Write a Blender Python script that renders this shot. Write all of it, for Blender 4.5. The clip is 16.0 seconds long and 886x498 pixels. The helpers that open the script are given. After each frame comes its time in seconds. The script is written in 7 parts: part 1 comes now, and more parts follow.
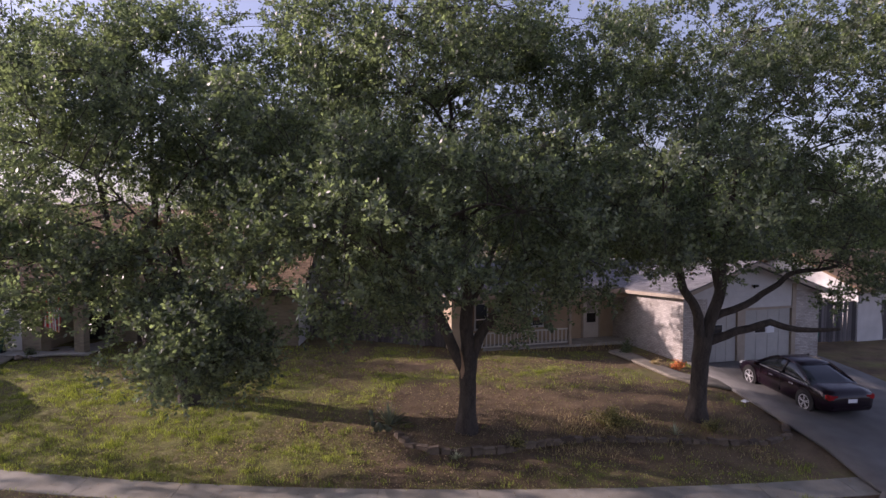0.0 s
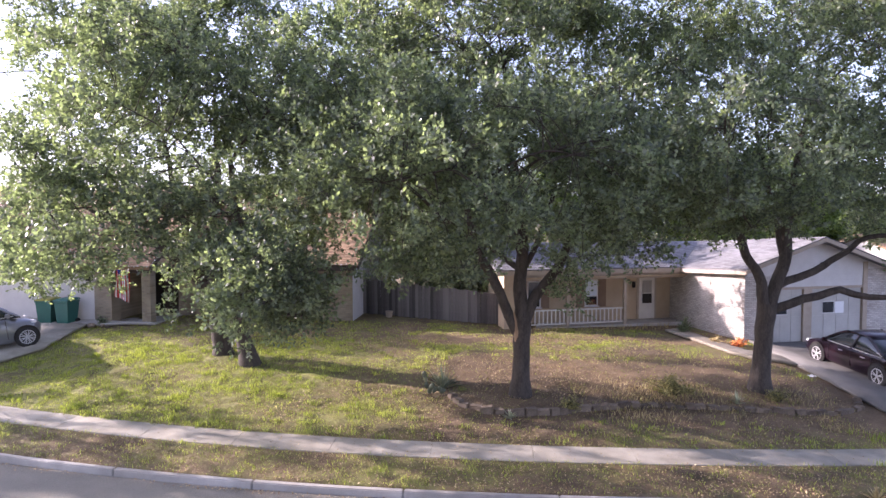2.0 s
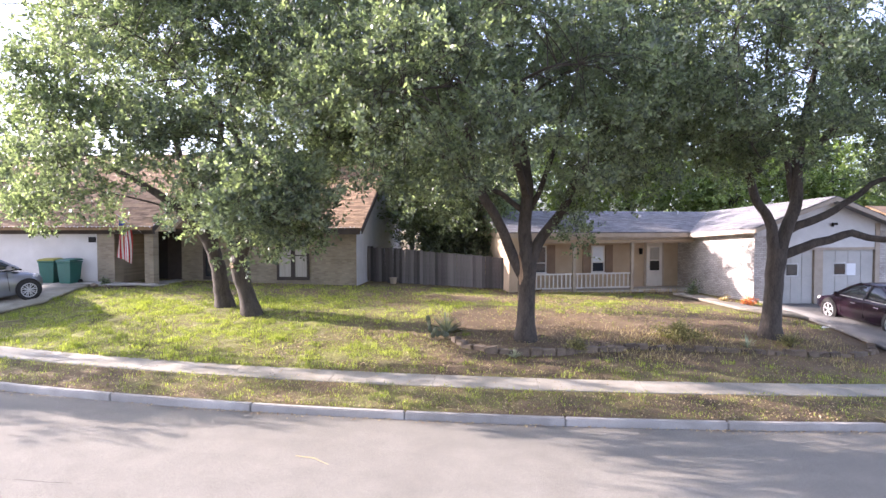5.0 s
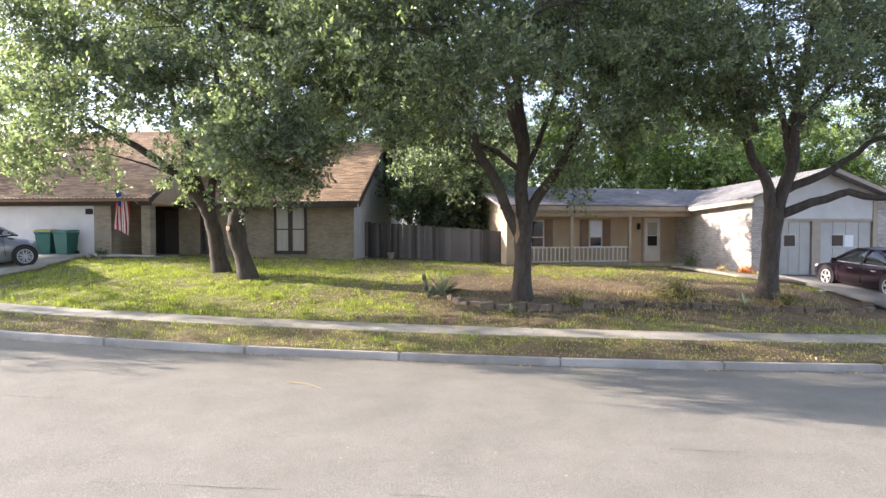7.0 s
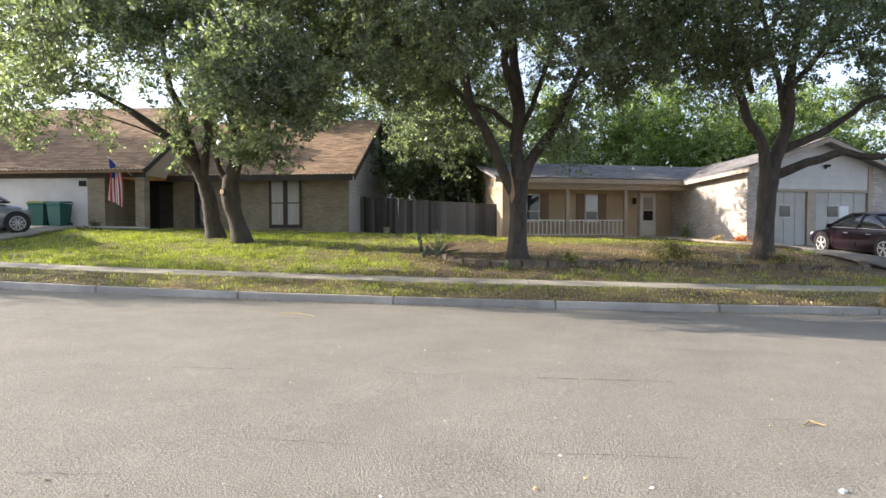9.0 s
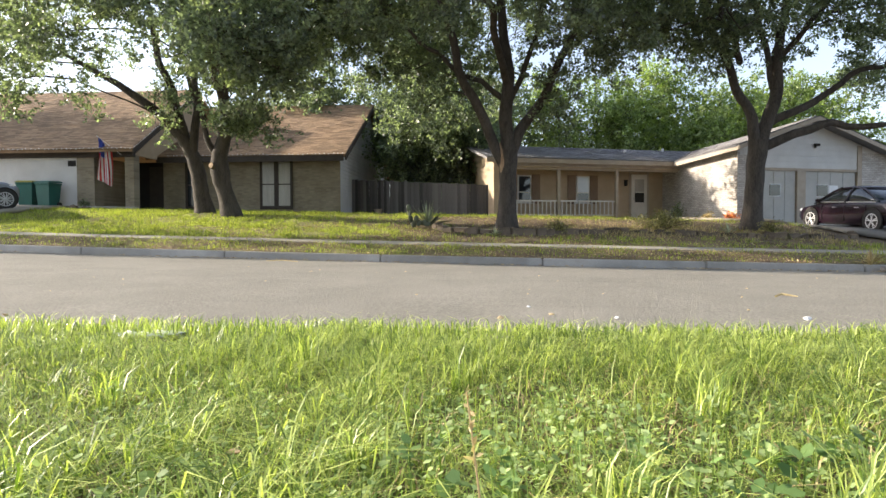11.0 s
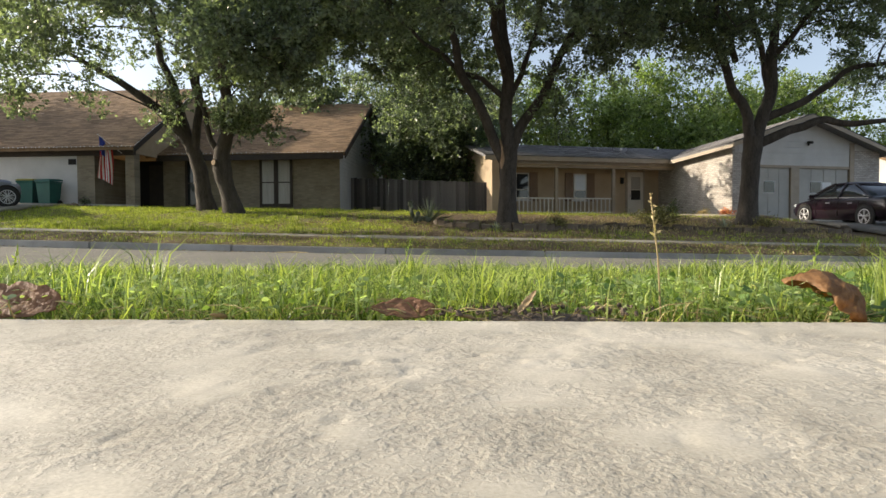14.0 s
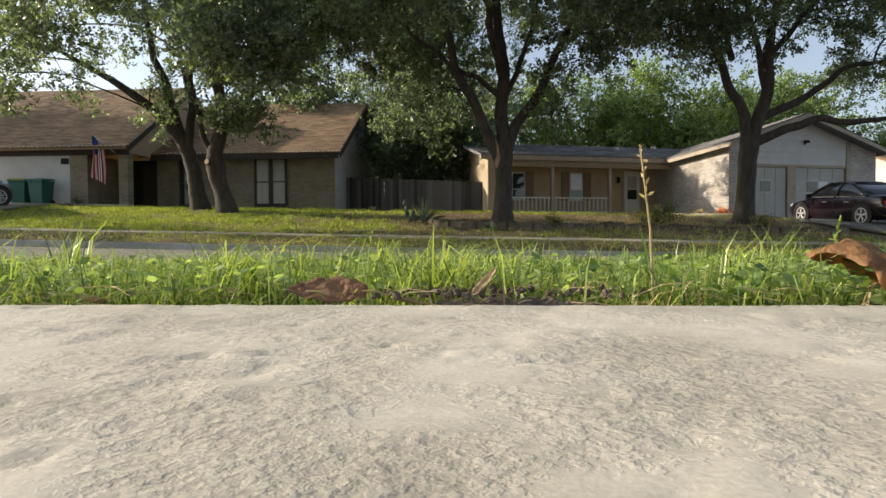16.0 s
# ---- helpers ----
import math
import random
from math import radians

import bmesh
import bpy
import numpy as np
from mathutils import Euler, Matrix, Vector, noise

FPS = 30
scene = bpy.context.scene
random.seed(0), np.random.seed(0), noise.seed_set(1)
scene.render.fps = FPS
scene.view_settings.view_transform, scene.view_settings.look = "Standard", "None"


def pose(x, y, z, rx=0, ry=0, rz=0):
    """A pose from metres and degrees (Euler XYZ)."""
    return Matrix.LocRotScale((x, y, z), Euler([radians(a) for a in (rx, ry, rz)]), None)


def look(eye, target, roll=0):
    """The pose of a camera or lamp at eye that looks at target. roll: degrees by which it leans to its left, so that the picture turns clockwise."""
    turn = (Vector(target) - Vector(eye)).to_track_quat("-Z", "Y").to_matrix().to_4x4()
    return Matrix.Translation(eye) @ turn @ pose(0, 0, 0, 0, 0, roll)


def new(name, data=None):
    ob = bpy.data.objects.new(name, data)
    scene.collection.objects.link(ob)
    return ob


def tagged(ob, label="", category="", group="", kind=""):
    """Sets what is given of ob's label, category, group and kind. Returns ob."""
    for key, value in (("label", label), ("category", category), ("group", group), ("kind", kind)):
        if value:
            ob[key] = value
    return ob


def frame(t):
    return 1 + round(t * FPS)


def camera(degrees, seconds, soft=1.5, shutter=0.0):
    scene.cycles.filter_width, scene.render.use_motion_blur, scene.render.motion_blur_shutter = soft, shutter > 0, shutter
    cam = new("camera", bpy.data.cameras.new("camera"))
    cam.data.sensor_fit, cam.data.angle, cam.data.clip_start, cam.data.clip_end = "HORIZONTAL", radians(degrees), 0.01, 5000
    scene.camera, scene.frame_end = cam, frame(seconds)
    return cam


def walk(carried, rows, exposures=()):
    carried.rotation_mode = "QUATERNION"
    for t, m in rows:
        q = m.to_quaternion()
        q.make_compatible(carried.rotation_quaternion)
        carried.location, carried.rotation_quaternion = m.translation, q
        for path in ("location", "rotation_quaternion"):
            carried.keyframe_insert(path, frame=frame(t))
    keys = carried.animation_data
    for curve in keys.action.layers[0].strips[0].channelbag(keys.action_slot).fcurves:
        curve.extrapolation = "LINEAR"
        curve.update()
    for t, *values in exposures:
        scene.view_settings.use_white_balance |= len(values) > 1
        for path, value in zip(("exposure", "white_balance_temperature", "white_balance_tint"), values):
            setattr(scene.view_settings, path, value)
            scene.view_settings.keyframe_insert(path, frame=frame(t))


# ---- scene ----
cam = camera(71.8, 16.0, soft=1.5)
METRES, EYE, TILT, LEAN, TURN = 7.3, 6.61, -3.0, 0.0, 0.0
ROWS = [
    (0.0, 0.0, 0.0, 0.0, -0.0, 0.0, 0.0),
    (0.5, -0.0062, -0.0094, -0.0458, 2.31, 0.12, -0.03),
    (1.0, -0.0112, -0.0148, -0.0865, 3.13, 0.23, -0.11),
    (1.5, -0.016, -0.0147, -0.1284, 4.08, 0.36, -0.12),
    (2.0, -0.0156, -0.0104, -0.1704, 4.65, 0.48, -0.16),
    (2.5, -0.0139, -0.0038, -0.2118, 4.99, 0.58, -0.15),
    (3.0, -0.0109, 0.0032, -0.2532, 5.2, 0.66, -0.18),
    (3.5, -0.0108, 0.0098, -0.2945, 5.23, 0.73, -0.17),
    (4.0, -0.0115, 0.0165, -0.3372, 5.25, 0.83, -0.17),
    (6.5, 0.006, 0.0437, -0.5552, 5.27, 1.31, -0.21),
    (7.0, 0.0075, 0.0395, -0.5969, 5.25, 1.3, -0.21),
    (7.5, 0.0052, 0.0352, -0.6375, 5.19, 1.3, -0.19),
    (8.0, 0.0053, 0.0363, -0.6777, 5.11, 1.3, -0.19),
    (8.5, 0.0081, 0.0422, -0.7162, 5.03, 1.28, -0.16),
    (9.0, 0.013, 0.0522, -0.7522, 4.94, 1.25, -0.14),
    (9.5, 0.0175, 0.062, -0.7886, 4.8, 1.29, -0.13),
    (10.0, 0.0272, 0.0577, -0.8263, 4.7, 1.31, -0.1),
    (12.5, 0.0369, 0.0605, -0.8885, 4.2, 1.4, 0.05),
    (13.0, 0.0307, 0.0535, -0.8898, 4.13, 1.4, 0.09),
    (13.5, 0.0219, 0.0407, -0.8892, 4.06, 1.41, 0.12),
    (14.0, 0.0092, 0.0263, -0.8934, 3.96, 1.41, 0.13),
    (14.5, -0.0032, 0.0172, -0.895, 3.89, 1.39, 0.15),
    (15.0, -0.003, 0.0227, -0.8964, 3.83, 1.41, 0.14),
    (15.5, 0.0066, 0.0358, -0.896, 3.81, 1.41, 0.15),
    (16.0, 0.0148, 0.0449, -0.8968, 3.68, 1.45, 0.2),
]
walk(cam, [(t, pose(0, 0, EYE, TILT, LEAN, TURN) @ pose(METRES * x, METRES * y, METRES * z, 90 + pitch, roll, yaw)) for t, x, y, z, yaw, pitch, roll in ROWS],
     [(0.0, 0.2, 5700, 38), (0.5, 0.6, 5700, 38), (1.5, 1.34, 5550, 36), (3.0, 2.06, 5500, 34), (4.0, 2.17, 5500, 33), (6.5, 1.94, 5650, 20), (8.5, 1.57, 5800, 16), (10.0, 1.4, 5900, 13), (12.5, 1.28, 6050, 11), (13.5, 0.83, 6100, 10), (16.0, 0.5, 6100, 10)])

# ---- world, sun ----
SUN_YAW, SUN_UP = 171.0, 21.3            # the sun stands left of the houses and a little behind them
sun_from = Vector((math.cos(radians(SUN_YAW)) * math.cos(radians(SUN_UP)), math.sin(radians(SUN_YAW)) * math.cos(radians(SUN_UP)), math.sin(radians(SUN_UP))))
world = bpy.data.worlds.new("sky")
scene.world = world
world.use_nodes = True
wn = world.node_tree
sky = wn.nodes.new("ShaderNodeTexSky")
sky.sky_type, sky.sun_disc = "NISHITA", False
sky.sun_elevation, sky.sun_rotation = radians(SUN_UP), radians(90 - SUN_YAW)
sky.air_density, sky.dust_density = 1.0, 2.2
haze = wn.nodes.new("ShaderNodeHueSaturation")
haze.inputs["Saturation"].default_value, haze.inputs["Value"].default_value = 0.58, 1.28
wn.links.new(sky.outputs[0], haze.inputs["Color"])
wn.links.new(haze.outputs[0], wn.nodes["Background"].inputs[0])
wn.nodes["Background"].inputs[1].default_value = 0.11
lamp = bpy.data.lights.new("sun", "SUN")
lamp.energy, lamp.angle, lamp.color = 5.0, radians(0.6), (1.0, 0.84, 0.62)
sun = new("sun", lamp)
sun.matrix_world = look((0, 0, 60), Vector((0, 0, 60)) - sun_from)

# ---- helpers of this scene ----
rng = np.random.default_rng(7)


def part(name, bm, material, parent=None, label="", smooth=False):
    """Links a bmesh as one mesh object, under a thing or a part."""
    me = bpy.data.meshes.new(name)
    bm.to_mesh(me)
    bm.free()
    me.materials.append(material)
    if smooth:
        me.shade_smooth()
    ob = new(name, me)
    if parent:
        ob.parent = parent
    return tagged(ob, label)


def thing(name, label, category, m=None, group="", kind=""):
    ob = new(name)
    ob.empty_display_size = 0.2
    if m is not None:
        ob.matrix_world = m
    return tagged(ob, label, category, group, kind)


def box(bm, x0, x1, y0, y1, z0, z1, bevel=0.0):
    m = Matrix.Translation(((x0 + x1) / 2, (y0 + y1) / 2, (z0 + z1) / 2)) @ Matrix.Diagonal((x1 - x0, y1 - y0, z1 - z0, 1))
    made = bmesh.ops.create_cube(bm, size=1, matrix=m)["verts"]
    if bevel:
        edges = list({e for v in made for e in v.link_edges})
        bmesh.ops.bevel(bm, geom=edges, offset=bevel, segments=2, affect="EDGES")
    return bm


def boxes(*rows, bevel=0.0):
    bm = bmesh.new()
    for r in rows:
        box(bm, *r, bevel=bevel)
    return bm


def prism(bm, outline, axis, a, b):
    """A solid between a and b along an axis, from an outline in the other two."""
    def at(p, c):
        return {"x": (c, p[0], p[1]), "y": (p[0], c, p[1]), "z": (p[0], p[1], c)}[axis]
    low = [bm.verts.new(at(p, a)) for p in outline]
    high = [bm.verts.new(at(p, b)) for p in outline]
    n = len(outline)
    bm.faces.new(low)
    bm.faces.new(high)
    for i in range(n):
        bm.faces.new((low[i], low[(i + 1) % n], high[(i + 1) % n], high[i]))
    bmesh.ops.recalc_face_normals(bm, faces=bm.faces)
    return bm


def slab(bm, a, b, c, d, thick):
    """A flat plate with corners a b c d on top and a thickness straight down."""
    top = [bm.verts.new(p) for p in (a, b, c, d)]
    low = [bm.verts.new((p[0], p[1], p[2] - thick)) for p in (a, b, c, d)]
    bm.faces.new(top)
    bm.faces.new(low[::-1])
    for i in range(4):
        j = (i + 1) % 4
        bm.faces.new((top[i], low[i], low[j], top[j]))
    bmesh.ops.recalc_face_normals(bm, faces=bm.faces)
    return bm


def mesh_of(name, verts, faces, material, parent=None, label="", smooth=False):
    me = bpy.data.meshes.new(name)
    me.from_pydata([tuple(v) for v in verts], [], [tuple(f) for f in faces])
    me.materials.append(material)
    if smooth:
        me.shade_smooth()
    ob = new(name, me)
    if parent:
        ob.parent = parent
    return tagged(ob, label)


def quads(name, verts, material, parent=None, label="", sides=4):
    """A mesh of separate polygons from an (n, sides, 3) array."""
    n = len(verts)
    me = bpy.data.meshes.new(name)
    me.vertices.add(n * sides)
    me.vertices.foreach_set("co", np.ascontiguousarray(verts, dtype=np.float32).ravel())
    me.loops.add(n * sides)
    me.loops.foreach_set("vertex_index", np.arange(n * sides, dtype=np.int32))
    me.polygons.add(n)
    me.polygons.foreach_set("loop_start", np.arange(0, n * sides, sides, dtype=np.int32))
    me.update(calc_edges=True)
    me.materials.append(material)
    ob = new(name, me)
    if parent:
        ob.parent = parent
    return tagged(ob, label)


# ---- materials ----
def stuff(name, low, high, scale=4.0, rough=0.8, bump=0.2, fine=60.0, metal=0.0, island=0.0, obj=0.0, stain=0.0, stretch=(1, 1, 1), translucent=0.0, coat=0.0, through_tint=(1.35, 1.45, 0.65), coarse=0.55):
    """A procedural surface: two colours mixed by coarse and fine noise, with bump and wear."""
    m = bpy.data.materials.new(name)
    m.use_nodes = True
    nt = m.node_tree
    b = nt.nodes["Principled BSDF"]
    n, k = nt.nodes.new, nt.links.new
    geo = n("ShaderNodeNewGeometry")
    tc = n("ShaderNodeTexCoord")
    mp = n("ShaderNodeMapping")
    mp.inputs["Scale"].default_value = stretch
    k(tc.outputs["Object"], mp.inputs[0])
    n1, n2 = n("ShaderNodeTexNoise"), n("ShaderNodeTexNoise")
    n1.inputs["Scale"].default_value, n1.inputs["Detail"].default_value = scale, 5
    n2.inputs["Scale"].default_value, n2.inputs["Detail"].default_value = fine, 3
    k(mp.outputs[0], n1.inputs[0])
    k(mp.outputs[0], n2.inputs[0])
    mix = n("ShaderNodeMath")
    mix.operation = "MULTIPLY_ADD"
    mix.inputs[1].default_value = 1 - coarse
    k(n2.outputs[0], mix.inputs[0])
    half = n("ShaderNodeMath")
    half.operation = "MULTIPLY"
    half.inputs[1].default_value = coarse
    k(n1.outputs[0], half.inputs[0])
    k(half.outputs[0], mix.inputs[2])
    last = mix.outputs[0]
    for amount, socket in ((island, geo.outputs["Random Per Island"]), (obj, None)):
        if amount:
            if socket is None:
                socket = n("ShaderNodeObjectInfo").outputs["Random"]
            s = n("ShaderNodeMath")
            s.operation = "MULTIPLY_ADD"
            s.inputs[1].default_value = amount
            k(socket, s.inputs[0])
            sub = n("ShaderNodeMath")
            sub.operation = "SUBTRACT"
            sub.inputs[1].default_value = amount / 2
            k(last, sub.inputs[0])
            k(sub.outputs[0], s.inputs[2])
            last = s.outputs[0]
    ramp = n("ShaderNodeValToRGB")
    ramp.color_ramp.elements[0].position, ramp.color_ramp.elements[1].position = 0.3, 0.7
    ramp.color_ramp.elements[0].color, ramp.color_ramp.elements[1].color = (*low, 1), (*high, 1)
    k(last, ramp.inputs[0])
    col = ramp.outputs[0]
    if stain:
        n3 = n("ShaderNodeTexNoise")
        n3.inputs["Scale"].default_value, n3.inputs["Detail"].default_value = scale * 0.23, 6
        k(tc.outputs["Object"], n3.inputs[0])
        r3 = n("ShaderNodeValToRGB")
        r3.color_ramp.elements[0].position, r3.color_ramp.elements[1].position = 0.42, 0.62
        r3.color_ramp.elements[0].color = (1 - stain, 1 - stain, 1 - stain * 1.05, 1)
        k(n3.outputs[0], r3.inputs[0])
        mul = n("ShaderNodeMix")
        mul.data_type, mul.blend_type = "RGBA", "MULTIPLY"
        mul.inputs[0].default_value = 1
        k(col, mul.inputs[6])
        k(r3.outputs[0], mul.inputs[7])
        col = mul.outputs[2]
    k(col, b.inputs["Base Color"])
    b.inputs["Roughness"].default_value, b.inputs["Metallic"].default_value = rough, metal
    b.inputs["Coat Weight"].default_value = coat
    b.inputs["Coat Roughness"].default_value = 0.08
    if bump:
        bp = n("ShaderNodeBump")
        bp.inputs["Strength"].default_value, bp.inputs["Distance"].default_value = bump, 0.02
        k(mix.outputs[0], bp.inputs["Height"])
        k(bp.outputs[0], b.inputs["Normal"])
    if translucent:
        tr = n("ShaderNodeBsdfTranslucent")
        gain = n("ShaderNodeMix")
        gain.data_type, gain.blend_type = "RGBA", "MULTIPLY"
        gain.inputs[0].default_value = 1
        gain.inputs[7].default_value = (*through_tint, 1)
        k(col, gain.inputs[6])
        k(gain.outputs[2], tr.inputs[0])
        ms = n("ShaderNodeMixShader")
        ms.inputs[0].default_value = translucent
        k(b.outputs[0], ms.inputs[1])
        k(tr.outputs[0], ms.inputs[2])
        k(ms.outputs[0], nt.nodes["Material Output"].inputs[0])
    return m


def bricks(name, a, b_, mortar, axis="XZ", rough=0.85):
    """Running-bond brick, 0.2 x 0.065 m, on a wall along one axis."""
    m = stuff(name, a, b_, 3, rough, 0.0)
    nt = m.node_tree
    n, k = nt.nodes.new, nt.links.new
    tc, sep, com, br = n("ShaderNodeTexCoord"), n("ShaderNodeSeparateXYZ"), n("ShaderNodeCombineXYZ"), n("ShaderNodeTexBrick")
    k(tc.outputs["Object"], sep.inputs[0])
    k(sep.outputs[axis[0]], com.inputs[0])
    k(sep.outputs[axis[1]], com.inputs[1])
    k(com.outputs[0], br.inputs[0])
    br.inputs["Color1"].default_value, br.inputs["Color2"].default_value, br.inputs["Mortar"].default_value = (*a, 1), (*b_, 1), (*mortar, 1)
    br.inputs["Scale"].default_value, br.inputs["Brick Width"].default_value, br.inputs["Row Height"].default_value = 1, 0.21, 0.075
    br.inputs["Mortar Size"].default_value = 0.008
    noise_ = n("ShaderNodeTexNoise")
    noise_.inputs["Scale"].default_value, noise_.inputs["Detail"].default_value = 1.3, 6
    k(tc.outputs["Object"], noise_.inputs[0])
    r = n("ShaderNodeValToRGB")
    r.color_ramp.elements[0].position, r.color_ramp.elements[1].position = 0.3, 0.65
    r.color_ramp.elements[0].color = (0.72, 0.7, 0.68, 1)
    k(noise_.outputs[0], r.inputs[0])
    mul = n("ShaderNodeMix")
    mul.data_type, mul.blend_type = "RGBA", "MULTIPLY"
    mul.inputs[0].default_value = 1
    k(br.outputs["Color"], mul.inputs[6])
    k(r.outputs[0], mul.inputs[7])
    bsdf = nt.nodes["Principled BSDF"]
    k(mul.outputs[2], bsdf.inputs["Base Color"])
    bp = n("ShaderNodeBump")
    bp.inputs["Strength"].default_value, bp.inputs["Distance"].default_value = 0.6, 0.01
    bp.invert = True
    k(br.outputs["Fac"], bp.inputs["Height"])
    k(bp.outputs[0], bsdf.inputs["Normal"])
    return m


def glass(name, tint=(0.02, 0.025, 0.03)):
    m = bpy.data.materials.new(name)
    m.use_nodes = True
    b = m.node_tree.nodes["Principled BSDF"]
    b.inputs["Base Color"].default_value, b.inputs["Roughness"].default_value = (*tint, 1), 0.04
    b.inputs["Specular IOR Level"].default_value = 0.8
    return m


M_SOIL = stuff("lawn_soil", (0.075, 0.05, 0.025), (0.27, 0.185, 0.1), 1.2, 0.95, 0.8, 25, stain=0.3)


def add_turf(m):
    """Short worn turf over the soil, as thick as the ground's turf value says."""
    nt = m.node_tree
    n, k = nt.nodes.new, nt.links.new
    b = nt.nodes["Principled BSDF"]
    soil = b.inputs["Base Color"].links[0].from_socket
    tc, at_ = n("ShaderNodeTexCoord"), n("ShaderNodeAttribute")
    at_.attribute_name = "turf"
    n1, n2 = n("ShaderNodeTexNoise"), n("ShaderNodeTexNoise")
    n1.inputs["Scale"].default_value, n1.inputs["Detail"].default_value = 5.0, 8
    n1.inputs["Roughness"].default_value = 0.7
    n2.inputs["Scale"].default_value, n2.inputs["Detail"].default_value = 1.7, 9
    n2.inputs["Roughness"].default_value = 0.75
    k(tc.outputs["Object"], n1.inputs[0])
    k(tc.outputs["Object"], n2.inputs[0])
    cover = n("ShaderNodeMath")
    cover.operation = "ADD"
    k(at_.outputs["Fac"], cover.inputs[0])
    k(n1.outputs[0], cover.inputs[1])
    edge = n("ShaderNodeMapRange")
    edge.inputs[1].default_value, edge.inputs[2].default_value, edge.inputs[4].default_value = 0.62, 1.05, 0.9
    k(cover.outputs[0], edge.inputs[0])
    tone = n("ShaderNodeValToRGB")
    tone.color_ramp.elements[0].position, tone.color_ramp.elements[1].position = 0.32, 0.68
    tone.color_ramp.elements[0].color, tone.color_ramp.elements[1].color = (0.058, 0.056, 0.018, 1), (0.31, 0.305, 0.08, 1)
    k(n2.outputs[0], tone.inputs[0])
    mix = n("ShaderNodeMix")
    mix.data_type = "RGBA"
    k(edge.outputs[0], mix.inputs[0])
    k(soil, mix.inputs[6])
    k(tone.outputs[0], mix.inputs[7])
    k(mix.outputs[2], b.inputs["Base Color"])
    lump = n("ShaderNodeTexNoise")
    lump.inputs["Scale"].default_value, lump.inputs["Detail"].default_value, lump.inputs["Roughness"].default_value = 9.0, 7, 0.7
    k(tc.outputs["Object"], lump.inputs[0])
    bp = n("ShaderNodeBump")
    bp.inputs["Strength"].default_value, bp.inputs["Distance"].default_value = 1.0, 0.09
    k(lump.outputs[0], bp.inputs["Height"])
    k(bp.outputs[0], b.inputs["Normal"])


add_turf(M_SOIL)


